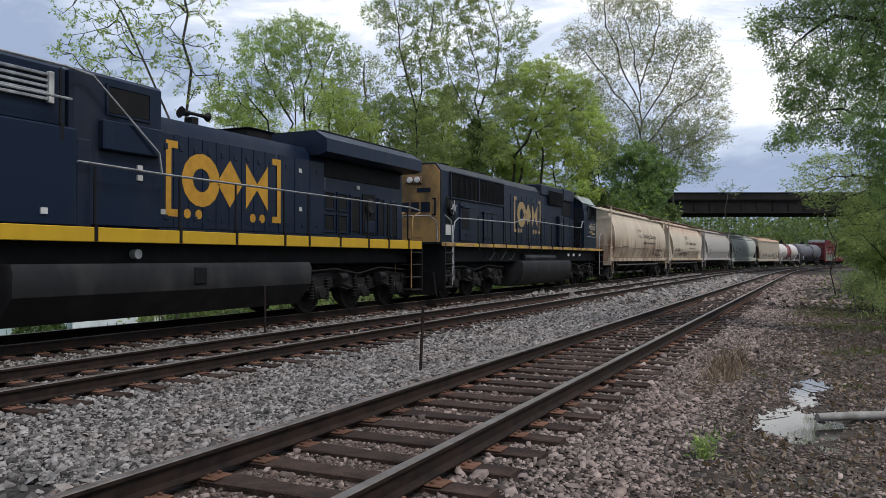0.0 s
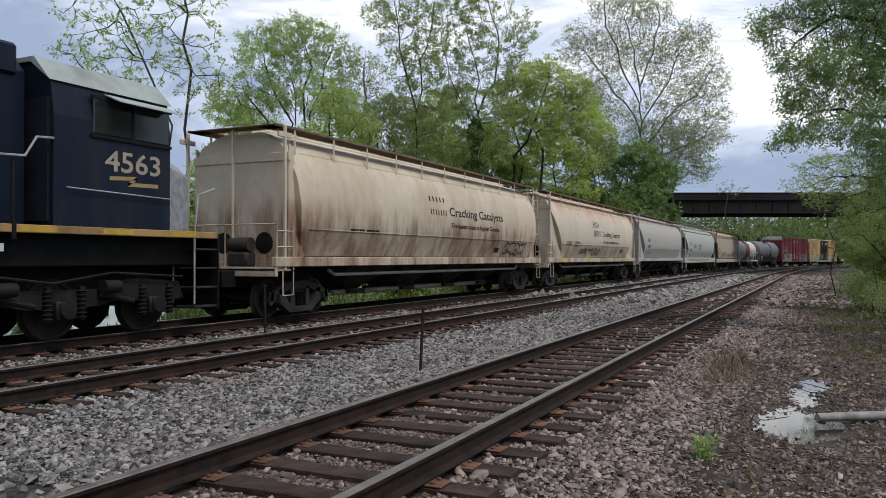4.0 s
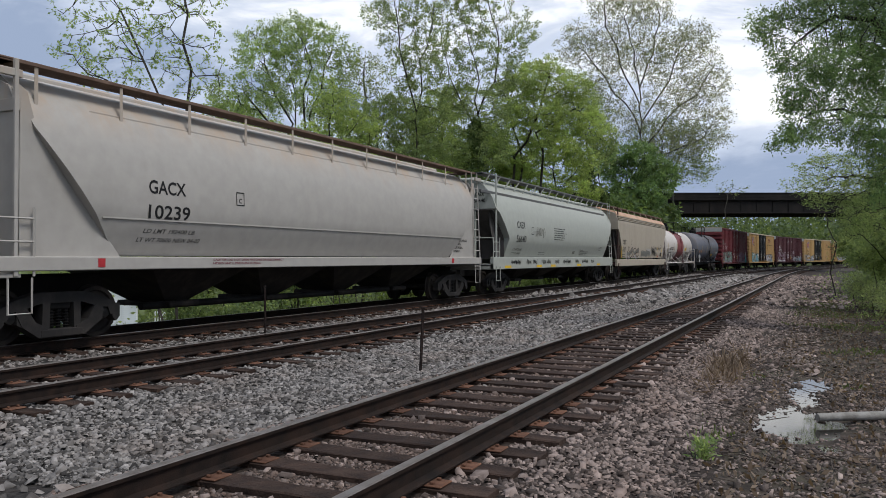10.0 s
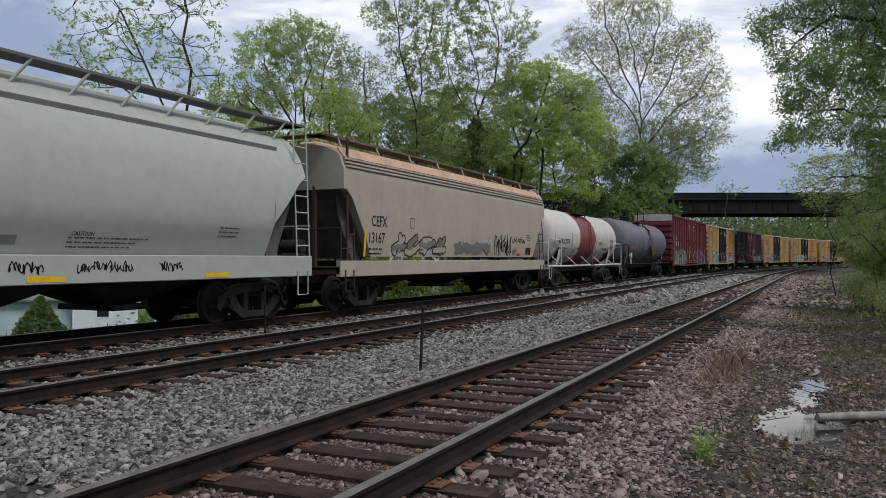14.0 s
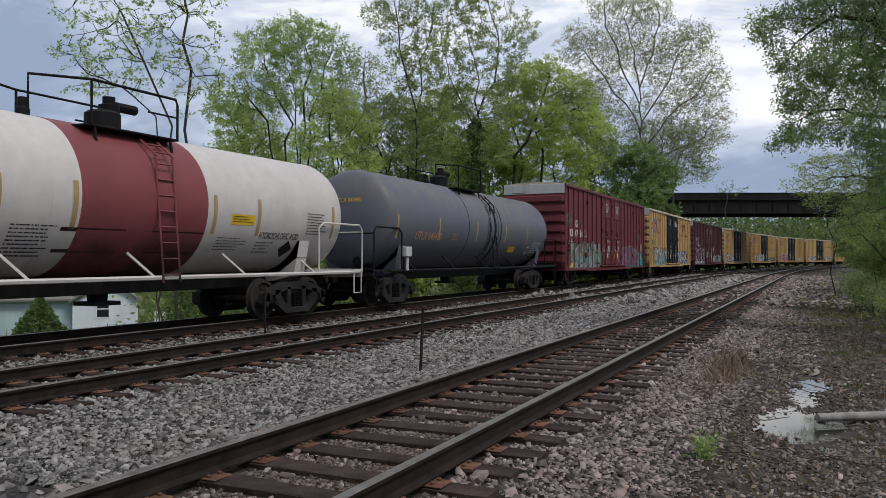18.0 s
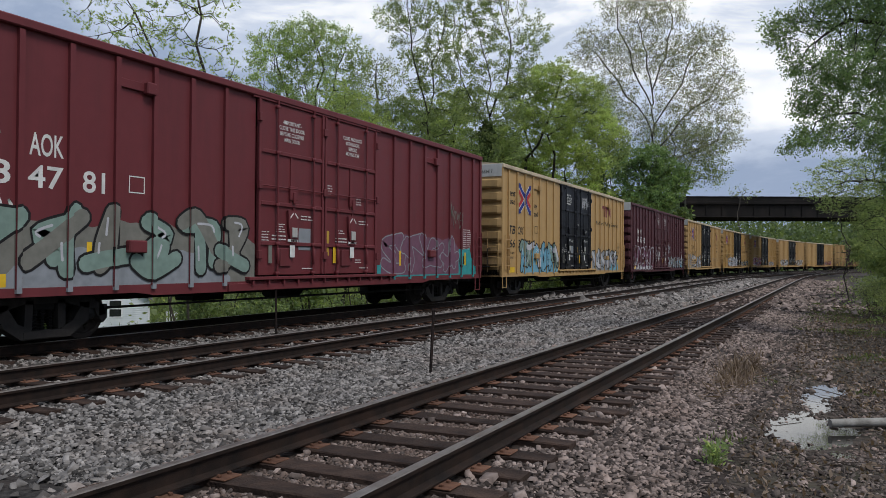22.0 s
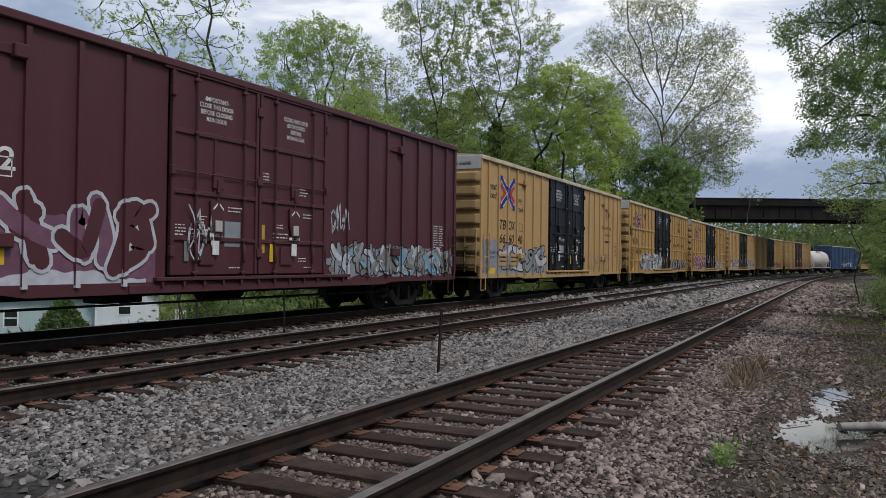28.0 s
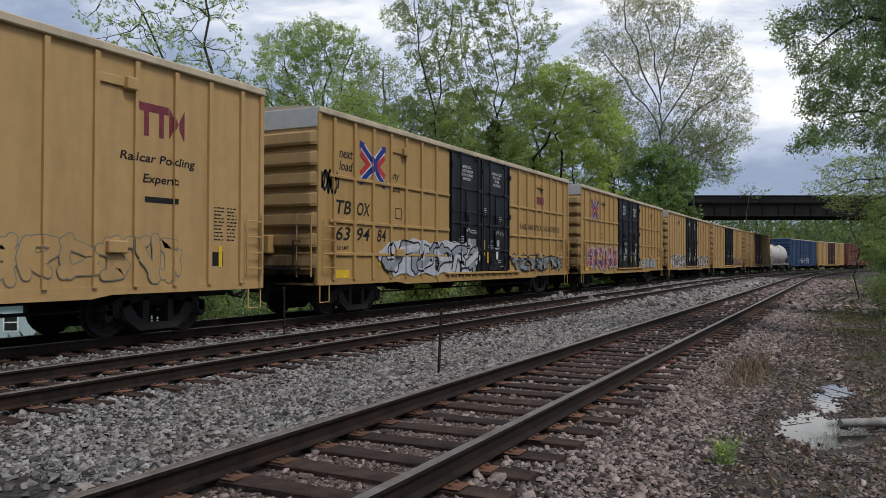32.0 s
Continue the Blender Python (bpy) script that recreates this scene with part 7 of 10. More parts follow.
def side_steps(car, x, s, face):
    for z in (0.42, 0.80, 1.18, 1.55):
        for y in (-1.275, 1.275):
            part("step", once("loco_step", lambda: Shape().box(-0.3, 0.3, -0.275, 0.275, 0, 0.04, 0.01).mesh("step", P_GRIME)), None, car, m=pose(x, y, z))
    part("end_plate", Shape().box(x + s * 0.32, x + s * 0.36, -1.55, 1.55, 0.36, 1.9, 0.01), P_BLACK, car)
    rails = Shape()
    for y in (-1.5, -0.95, 0.95, 1.5):
        rails.rod([(x - s * 0.3, y, 0.5), (x - s * 0.3, y, 1.9), (x - s * 0.2, y, 2.65), (x + s * 0.25, y, 2.8)], 0.022, 6)
    rails.rod([(x + s * 0.3, -0.95, 2.8), (x + s * 0.3, 0.95, 2.8)], 0.022, 6)
    part("end_handrail", rails, P_GOLD_OLD if face else P_RAIL, car, "faded gold step handrails" if face else "", smooth=60)


def hood_doors(car, x0, x1, n, y, z0, z1, mat):
    w = (x1 - x0) / n
    for k in range(n):
        me = once(("hood_door", mat.name, round(w, 3), z0, z1), lambda: Shape().box(0.012, w - 0.012, -0.018, 0.0, z0, z1, 0.006).box(w * 0.5 - 0.05, w * 0.5 + 0.05, -0.035, -0.018, z1 - 0.32, z1 - 0.2, 0.01).box(w * 0.5 - 0.05, w * 0.5 + 0.05, -0.035, -0.018, z0 + 0.15, z0 + 0.25, 0.01).mesh("hood_door", mat))
        part("hood_door", me, None, car, m=pose(x0 + k * w, -y, 0))


def rail_emblem(car, x0, x1, z0, z1, mat, y):
    """The railway's bracketed emblem as plain shapes: brackets, a ring, a diamond and two wedges."""
    s = lambda x, z: -y
    w, h = x1 - x0, z1 - z0
    t = 0.085 * w / 3.4 * 1.6
    for a, d in ((x0, 1), (x1, -1)):
        for p, q, zz0, zz1 in ((a, a + d * t, z0, z1), (a + d * t, a + d * t * 2.2, z1 - t, z1), (a + d * t, a + d * t * 2.2, z0, z0 + t)):
            panel_mark(car, min(p, q), max(p, q), zz0, zz1, mat, s, "emblem_bracket", eps=0.024)
    zm, r = z0 + h * 0.52, h * 0.34
    cx = x0 + w * 0.27
    ring = [(cx + r * 0.78 * math.cos(k * 0.3696), zm + r * 0.78 * math.sin(k * 0.3696)) for k in range(18)]
    v, f = ribbon(ring, r * 0.6)
    drape("emblem_ring", v, f, mat, car, s, 0.024)
    cx = x0 + w * 0.51
    drape("emblem_diamond", [(cx - 0.8 * r, zm), (cx, zm - r), (cx + 0.8 * r, zm), (cx, zm + r)], [(0, 1, 2, 3)], mat, car, s, 0.024)
    cx = x0 + w * 0.76
    drape("emblem_wedge", [(cx - 0.75 * r, zm + r), (cx - 0.75 * r, zm - r), (cx + 0.12 * r, zm)], [(0, 1, 2)], mat, car, s, 0.024)
    drape("emblem_wedge", [(cx + 0.75 * r, zm + r), (cx + 0.75 * r, zm - r), (cx - 0.12 * r, zm)], [(0, 1, 2)], mat, car, s, 0.0245)
    for u in (0.16, 0.25, 0.72, 0.81):
        cx = x0 + w * u
        v = [(cx + 0.1 * math.cos(k * 0.5236), z0 + h * 0.05 + 0.1 * math.sin(k * 0.5236)) for k in range(12)]
        drape("emblem_dot", v, [tuple(range(12))], mat, car, s, 0.024)


# leading unit: only its rear half comes into view
c = loco_common("dark blue diesel locomotive with gold stripe and emblem", -0.8, 21.6, P_BLUE, P_SILL, (-2.55, 5.35), 0.30, (-10.95, 11.05))
part("engine_hood", Shape().loft([[(x, -1.02, 1.92), (x, -1.02, 3.98), (x, -0.9, 4.17), (x, -0.6, 4.24), (x, 0.6, 4.24), (x, 0.9, 4.17), (x, 1.02, 3.98), (x, 1.02, 1.92)] for x in (0.6, 6.6)], caps=True), P_BLUE, c, smooth=40)
hood_doors(c, 0.85, 4.5, 9, 1.02, 2.0, 3.85, P_BLUE)
hood_doors(c, 4.6, 6.5, 3, 1.02, 2.0, 3.85, P_BLUE)
rail_emblem(c, 1.05, 4.68, 2.22, 3.72, I_GOLD, 1.02)
part("blower_cab", Shape().box(-1.3, 0.75, -1.28, 1.28, 1.92, 4.62, 0.06), P_BLUE, c, "tall equipment compartment")
part("filter_window", Shape().box(-0.55, 0.38, -1.30, -1.27, 3.95, 4.42, 0.01), P_BLACK, c)
part("filter_frame", Shape().box(-0.6, 0.42, -1.31, -1.28, 4.42, 4.46).box(-0.6, 0.42, -1.31, -1.28, 3.91, 3.95).box(-0.6, -0.55, -1.31, -1.28, 3.95, 4.42).box(0.38, 0.42, -1.31, -1.28, 3.95, 4.42), P_BLUE, c)
part("hinged_box", Shape().box(-0.75, 0.62, -1.42, -1.28, 3.28, 3.80, 0.02), P_BLUE, c)
part("control_cabinet", Shape().box(-5.4, -1.3, -1.45, 1.45, 1.92, 3.55, 0.03), P_BLUE, c, "wide auxiliary cabinet")
part("cabinet_step", Shape().box(-1.3, -1.0, -1.42, 1.42, 1.92, 3.4, 0.02), P_BLUE, c)
part("grid_housing", Shape().box(-5.4, -1.3, -1.2, 1.2, 3.55, 4.60, 0.06), P_BLUE, c, "dynamic brake housing")
for z in (3.98, 4.08, 4.18, 4.28, 4.38):
    part("grid_slat", once("grid_slat", lambda: Shape().box(-2.6, -1.72, -1.27, -1.2, -0.025, 0.025, 0.008).mesh("grid_slat", P_RAIL)), None, c, m=pose(0, 0, z))
for x in (-2.68, -1.66):
    part("grid_post", Shape().box(x - 0.05, x + 0.05, -1.28, -1.2, 3.92, 4.44, 0.01), P_FASCIA, c)
part("driver_cab", Shape().loft([[(x, -1.5, 1.92), (x, -1.5, 3.4), (x, -1.2, 4.4), (x, 1.2, 4.4), (x, 1.5, 3.4), (x, 1.5, 1.92)] for x in (-8.4, -5.4)], caps=True), P_BLUE, c)
part("nose", Shape().box(-10.2, -8.4, -1.1, 1.1, 1.92, 3.1, 0.1), P_GOLD, c)
for s in (-1, 1):
    part("cab_window", Shape().box(-7.9, -6.0, s * 1.42, s * 1.47, 3.2, 3.9, 0.02), GLASS, c)
# radiator wings over a narrow hood
part("radiator_cab", Shape().box(6.2, 10.78, -1.0, 1.0, 1.92, 4.0, 0.04), P_BLUE, c)
wing = [(-1.55, 4.05), (-1.55, 4.38), (-1.2, 4.60), (1.2, 4.60), (1.55, 4.38), (1.55, 4.05), (1.35, 3.98), (-1.35, 3.98)]
part("radiator_wing", Shape().plate_x(wing, 5.85, 11.0), P_BLUE, c, "wide overhanging radiator housing")
part("radiator_screen", Shape().box(6.5, 10.6, -1.03, -1.0, 3.5, 3.96, 0.01), P_BLACK, c)
part("radiator_top", Shape().box(6.3, 10.8, -1.12, 1.12, 4.60, 4.68, 0.02), P_BLACK, c)
for x in (6.47, 7.10):
    for z in (2.06, 2.64):
        part("vent_frame", once("vent_frame", lambda: Shape().box(0, 0.54, -1.045, -1.0, 0, 0.06, 0.01).box(0, 0.54, -1.045, -1.0, 0.46, 0.52, 0.01).box(0, 0.06, -1.045, -1.0, 0.06, 0.46, 0.01).box(0.48, 0.54, -1.045, -1.0, 0.06, 0.46, 0.01).mesh("vent_frame", P_BLUE)), None, c, m=pose(x, 0, z))
        part("vent_screen", once("vent_screen", lambda: Shape().box(0.05, 0.49, -1.02, -1.0, 0.05, 0.47).mesh("vent_screen", P_BLACK)), None, c, m=pose(x, 0, z))
for x, w, z0, z1 in ((7.82, 0.42, 2.12, 3.08), (9.3, 0.26, 2.1, 3.1), (9.7, 0.22, 2.1, 3.02), (10.06, 0.3, 2.02, 3.05)):
    part("louvre_panel", Shape().box(x, x + w, -1.03, -1.0, z0, z1, 0.01), P_BLACK, c)
    part("louvre_frame", Shape().box(x - 0.05, x, -1.045, -1.0, z0 - 0.05, z1 + 0.05, 0.008).box(x + w, x + w + 0.05, -1.045, -1.0, z0 - 0.05, z1 + 0.05, 0.008).box(x, x + w, -1.045, -1.0, z1, z1 + 0.05, 0.008), P_BLUE, c)
part("fan_recess", Shape().box(8.42, 9.12, -1.025, -1.0, 2.05, 3.2, 0.008), P_BLACK, c)
part("fan_hatch", Shape().box(8.5, 9.05, -1.05, -1.02, 2.12, 2.45, 0.012), P_BLUE, c)
part("fan_grille", Shape().turn([(-1.10, 0.05), (-1.12, 0.17), (-1.09, 0.22), (-1.02, 0.24)], "y", (8.76, 0, 2.85), 16), P_TANK_GREY, c, smooth=30)
part("exhaust_stack", Shape().box(4.1, 5.0, -0.55, 0.55, 4.2, 4.44, 0.03).box(4.05, 5.05, -0.6, 0.6, 4.43, 4.46, 0.01), P_BLACK, c)
horn = Shape().box(2.75, 2.95, -0.12, 0.12, 4.22, 4.52, 0.02)
for d, l in ((-1, 0.42), (1, 0.4), (-1, 0.26)):
    horn.turn([(2.85, 0.035), (2.85 + d * l * 0.7, 0.045), (2.85 + d * l, 0.11)], "x", (0, -0.1 if l > 0.3 else 0.1, 4.58), 10)
part("horn", horn, P_BLACK, c, "three-chime air horn", smooth=40)
handrail(c, [(-1.35, -1.5, 3.0), (0.6, -1.5, 2.96), (10.3, -1.5, 2.92), (10.95, -1.5, 2.86)], [(x, 2.95) for x in (-1.0, 0.95, 2.55, 4.2, 5.15, 6.5, 7.9, 9.0, 10.2)], 1.92, -1.5)
handrail(c, [(-5.4, -1.4, 4.52), (-1.5, -1.4, 4.55), (-1.0, -1.44, 4.5), (0.45, -1.48, 3.35), (0.5, -1.5, 2.98)], [(-1.6, 4.5), (-3.2, 4.5)], 3.55, -1.4)
handrail(c, [(-5.4, -1.42, 4.0), (-1.4, -1.42, 4.02)], [], 3.55, -1.4)
for x, z in ((-2.0, 2.1), (0.92, 2.25), (5.4, 2.55), (5.4, 3.5), (8.1, 3.3), (0.1, 3.0), (0.1, 2.82)):
    part("label_plate", Shape().box(x, x + 0.12, -1.48 if x < -1 else (-1.31 if x < 0.7 else -1.05), -1.0, z, z + 0.1), P_FASCIA, c)
part("marker_light", Shape().turn([(-1.34, 0.0), (-1.34, 0.09), (-1.2, 0.09)], "y", (0.1, 0, 1.47), 12), P_FASCIA, c)
part("sight_glass", Shape().box(1.35, 1.7, -1.52, -1.46, 0.88, 1.22, 0.02), P_BLACK, c)
side_steps(c, 10.72, 1, True)
for x in (-7.4, 8.1):
    loco_truck(c, x, P_BLACK)
coupler(c, 11.0, 1)
coupler(c, -10.8, -1)

# second unit, running long hood first
c = loco_common("faded dark blue diesel locomotive with gold end", 22.6, 44.5, P_BLUE_OLD, P_GOLD_OLD, (-2.9, 4.2), 0.24, (-10.65, 10.3), 1.79, True)
hood = lambda x: [(x, -1.0, 1.92), (x, -1.0, 4.40), (x, -0.78, 4.64), (x, 0.78, 4.64), (x, 1.0, 4.40), (x, 1.0, 1.92)]
part("long_hood", Shape().loft([hood(-9.62), hood(6.35)], caps=True), P_BLUE_OLD, c)
# thin cap whose lighter grey carries the sky sheen along with the dust
part("hood_roof", Shape().loft([[(x, -1.006, 4.39), (x, -0.782, 4.648), (x, 0.782, 4.648), (x, 1.006, 4.39), (x, 0.775, 4.60), (x, -0.775, 4.60)] for x in (-9.60, 0.8)], caps=True), P_ROOF_DUST_SHEEN, c, "dusty grey hood roof, sky sheen in its paint")
part("hood_end", Shape().plate_x([(-0.96, 1.95), (-0.96, 4.36), (-0.76, 4.60), (0.76, 4.60), (0.96, 4.36), (0.96, 1.95)], -9.66, -9.62), P_GOLD_OLD, c, "gold painted hood end")
part("end_door", Shape().box(-9.67, -9.65, -0.3, 0.3, 2.1, 3.3, 0.005), P_GOLD_OLD, c)
part("headlight", Shape().box(-9.74, -9.65, -0.3, 0.3, 3.95, 4.2, 0.03), P_RUST, c)
for y in (-0.14, 0.14):
    part("lamp", Shape().turn([(-9.79, 0.0), (-9.78, 0.10), (-9.73, 0.11)], "x", (0, y, 4.08), 14), LAMP_OFF, c, "round headlight lens")
mark = Shape()
for y0, y1, z0, z1 in ((-0.82, -0.76, 2.85, 3.45), (0.76, 0.82, 2.85, 3.45), (-0.82, -0.68, 3.4, 3.45), (-0.82, -0.68, 2.85, 2.9), (-0.6, -0.25, 2.98, 3.32), (-0.18, 0.14, 2.98, 3.32), (0.21, 0.58, 2.98, 3.32), (-0.62, -0.1, 3.66, 3.80)):
    mark.box(-9.68, -9.67, y0, y1, z0, z1)
part("end_emblem", mark, P_BLUE_OLD, c, "emblem and number bars on the hood end")
for x0, x1 in ((-8.9, -6.45), (-6.40, -3.85)):
    g = part("radiator_grille", Shape().box(x0, x1, -1.02, -0.99, 3.52, 4.36, 0.01), P_LOUVRE, c, "black radiator grille")
    fins = Shape()
    for k in range(int((x1 - x0) / 0.075)):
        fins.box(x0 + 0.02 + k * 0.075, x0 + 0.05 + k * 0.075, -1.045, -1.02, 3.54, 4.34)
    tagged(part("louvres", fins, P_LOUVRE, g), kind="stuff")
    part("grille_frame", Shape().box(x0 - 0.06, x1 + 0.02, -1.06, -1.0, 4.36, 4.42, 0.01).box(x0 - 0.06, x1 + 0.02, -1.06, -1.0, 3.47, 3.52, 0.01).box(x0 - 0.06, x0, -1.06, -1.0, 3.52, 4.36, 0.01), P_BLUE_OLD, c)
for k in range(3):
    part("roof_fan", Shape().turn([(4.62, 0.62), (4.76, 0.62), (4.78, 0.55), (4.72, 0.0)], "z", (-8.3 + k * 1.75, 0, 0), 18), P_BLACK, c, smooth=40)
part("blower_recess", Shape().box(-9.25, -8.5, -1.02, -0.99, 2.6, 3.5, 0.01), P_LOUVRE, c)
spokes = Shape()
for k in range(6):
    w = k * 1.0472 + 0.3
    spokes.rod([(-8.92, -1.15, 3.15), (-8.92 + 0.25 * math.cos(w), -1.15, 3.15 + 0.25 * math.sin(w))], 0.02, 5)
part("blower_spokes", spokes.turn([(-1.18, 0.0), (-1.18, 0.11), (-1.14, 0.13)], "y", (-8.92, 0, 3.15), 14), P_RAIL, c, "bright spoked blower wheel", smooth=40)
part("blower_duct", Shape().turn([(-1.10, 0.0), (-1.10, 0.12), (-1.08, 0.14), (-1.13, 0.22), (-1.13, 0.27), (-1.0, 0.28)], "y", (-8.92, 0, 3.15), 16), P_TANK_GREY, c, "round blower housing", smooth=40)
part("notice_sheet", Shape().box(-9.3, -8.7, -1.03, -1.0, 2.2, 2.55), P_FASCIA, c)
hood_doors(c, -8.13, -7.18, 1, 1.02, 2.02, 3.38, P_BLUE_OLD)
part("door_recess", Shape().box(-7.95, -7.35, -1.05, -1.03, 2.45, 3.15, 0.01), P_BLACK, c)
part("door_hood", Shape().box(-8.05, -7.25, -1.09, -1.03, 3.2, 3.27, 0.01), P_BLUE_OLD, c)
hood_doors(c, -5.97, -4.84, 3, 1.03, 1.95, 3.12, P_BLUE_OLD)
part("locker_hood", Shape().box(-6.02, -4.8, -1.08, -1.0, 3.12, 3.16, 0.01), P_BLUE_OLD, c)
part("seam_post", Shape().box(-3.82, -3.74, -1.03, -1.0, 1.95, 4.38, 0.008), P_BLUE_OLD, c)
hood_doors(c, -3.0, 0.9, 6, 1.0, 2.05, 4.08, P_BLUE_OLD)
rail_emblem(c, -2.63, 0.84, 2.5, 4.0, I_GOLD_OLD, 1.0)
hood_doors(c, 1.0, 1.85, 2, 1.0, 2.05, 3.3, P_BLUE_OLD)
part("brake_hatch", Shape().box(0.84, 6.2, -1.06, 1.06, 4.3, 4.82, 0.05), P_BLUE_OLD, c)
grille = Shape().box(1.95, 4.15, -1.09, -1.05, 3.92, 4.60, 0.01)
for k in range(22):
    grille.box(2.02 + k * 0.095, 2.06 + k * 0.095, -1.13, -1.09, 3.95, 4.58)
part("intake_grille", grille, P_LOUVRE, c)
part("inertial_hatch", Shape().box(4.2, 5.85, -1.1, 1.1, 4.25, 4.86, 0.04), P_BLUE_OLD, c)
part("air_intake", Shape().box(4.25, 5.8, -1.02, -0.98, 3.52, 4.24), P_LOUVRE, c)
for x0, x1, z1 in ((3.35, 3.95, 3.45), (4.1, 5.0, 3.4), (5.08, 5.75, 3.35)):
    part("side_locker", Shape().box(x0, x1, -1.16, -1.0, 1.95, z1, 0.03), P_BLUE_OLD, c)
    part("locker_handle", Shape().box((x0 + x1) / 2 - 0.06, (x0 + x1) / 2 + 0.06, -1.19, -1.16, z1 - 0.4, z1 - 0.34, 0.01), P_RAIL, c)
cab = lambda x, top: [(x, -1.5, 1.92), (x, -1.5, 3.72), (x, -1.42, 4.28), (x, -1.05, top), (x, 1.05, top), (x, 1.42, 4.28), (x, 1.5, 3.72), (x, 1.5, 1.92)]
part("driver_cab", Shape().loft([cab(6.5, 4.66), cab(9.0, 4.62)], caps=True), P_BLUE_OLD, c, "wide driver's cab")
part("cab_roof", Shape().loft([[(x, -1.46, 4.27), (x, -1.08, 4.68), (x, 1.08, 4.68), (x, 1.46, 4.27), (x, 1.0, 4.6), (x, -1.0, 4.6)] for x in (6.45, 9.08)], caps=True), P_GREY_ROOF, c)
part("cab_window", Shape().box(7.25, 8.95, -1.53, -1.47, 3.5, 4.12, 0.02), GLASS, c, "dark side window")
part("window_frame", Shape().box(7.2, 9.0, -1.54, -1.5, 4.1, 4.16).box(7.2, 9.0, -1.54, -1.5, 3.44, 3.5).box(8.05, 8.11, -1.54, -1.5, 3.5, 4.1), P_BLACK, c)
part("sun_visor", Shape().add([(7.5, -1.48, 4.2), (8.95, -1.48, 4.2), (8.95, -1.85, 4.05), (7.5, -1.85, 4.05), (7.5, -1.48, 4.22), (8.95, -1.48, 4.22), (8.95, -1.85, 4.07), (7.5, -1.85, 4.07)],
     [(0, 1, 2, 3), (4, 5, 6, 7), (0, 1, 5, 4), (1, 2, 6, 5), (2, 3, 7, 6), (3, 0, 4, 7)]), P_GREY_ROOF, c)
part("cab_door", Shape().box(6.46, 6.5, -1.4, -0.75, 2.0, 4.0), GLASS, c)
part("nose", Shape().loft([[(x, -w, 1.92), (x, -w, z - 0.25), (x, -w + 0.3, z), (x, w - 0.3, z), (x, w, z - 0.25), (x, w, 1.92)] for x, w, z in ((9.0, 1.42, 3.4), (9.95, 1.05, 3.25), (10.05, 0.95, 3.1))], caps=True), P_RAIL, c, "short grey nose")
letters(c, "4563", 7.5, 8.75, 2.9, 3.27, I_BUFF, lambda x, z: -1.5)
for k in range(13):
    panel_mark(c, -9.6 + k * 1.55, -8.95 + k * 1.55, 1.81, 1.90, I_STRIP, lambda x, z: -1.535, "reflective_strip", eps=0.003)
v, f = ribbon([(7.6, 2.78), (8.2, 2.82), (8.0, 2.7), (8.7, 2.72)], 0.07)
drape("flash_mark", v, f, I_GOLD_OLD, c, lambda x, z: -1.5, 0.006)
part("cab_grab_iron", Shape().rod([(6.7, -1.56, 2.55), (9.0, -1.56, 2.5)], 0.014, 5), P_RAIL, c)
handrail(c, [(-9.7, -1.5, 0.65), (-9.72, -1.5, 2.3), (-9.6, -1.5, 2.62), (-9.3, -1.5, 2.76), (-3.9, -1.5, 2.82), (-2.9, -1.5, 3.0), (5.4, -1.5, 2.95), (6.0, -1.5, 2.98), (6.2, -1.5, 3.3), (6.5, -1.5, 3.32)],
         [(x, 2.92) for x in (-7.6, -6.2, -4.9, -3.6, -2.2, -0.6, 1.0, 2.6, 4.3, 5.8)], 1.92, -1.5)
side_steps(c, -10.1, -1, False)
side_steps(c, 9.95, 1, False)
part("plow", Shape().plate_x([(-1.4, 0.2), (1.4, 0.2), (1.3, 0.95), (-1.3, 0.95)], -10.85, -10.75), P_BLACK, c)
part("air_tank", Shape().turn([(-2.3, 0.0), (-2.28, 0.17), (1.9, 0.17), (1.92, 0.0)], "x", (0, -1.25, 1.42), 12), P_TANK_GREY, c, smooth=40)
for x0, x1 in ((-6.9, -5.9), (-5.8, -4.8), (-4.7, -3.7)):
    part("chain", Shape().rod([(x0 + (x1 - x0) * k / 8, -1.45, 1.62 - 0.28 * math.sin(math.pi * k / 8)) for k in range(9)], 0.022, 5), P_TANK_GREY, c, "hanging safety chain", smooth=60)
for x in (3.4, 4.3, 5.4):
    part("label_plate", Shape().box(x, x + 0.22, -1.56, -1.53, 1.5, 1.62), P_FASCIA, c)
for x in (-7.0, 7.0):
    loco_truck(c, x, P_BLACK)
coupler(c, -10.8, -1)
coupler(c, 10.3, 1)


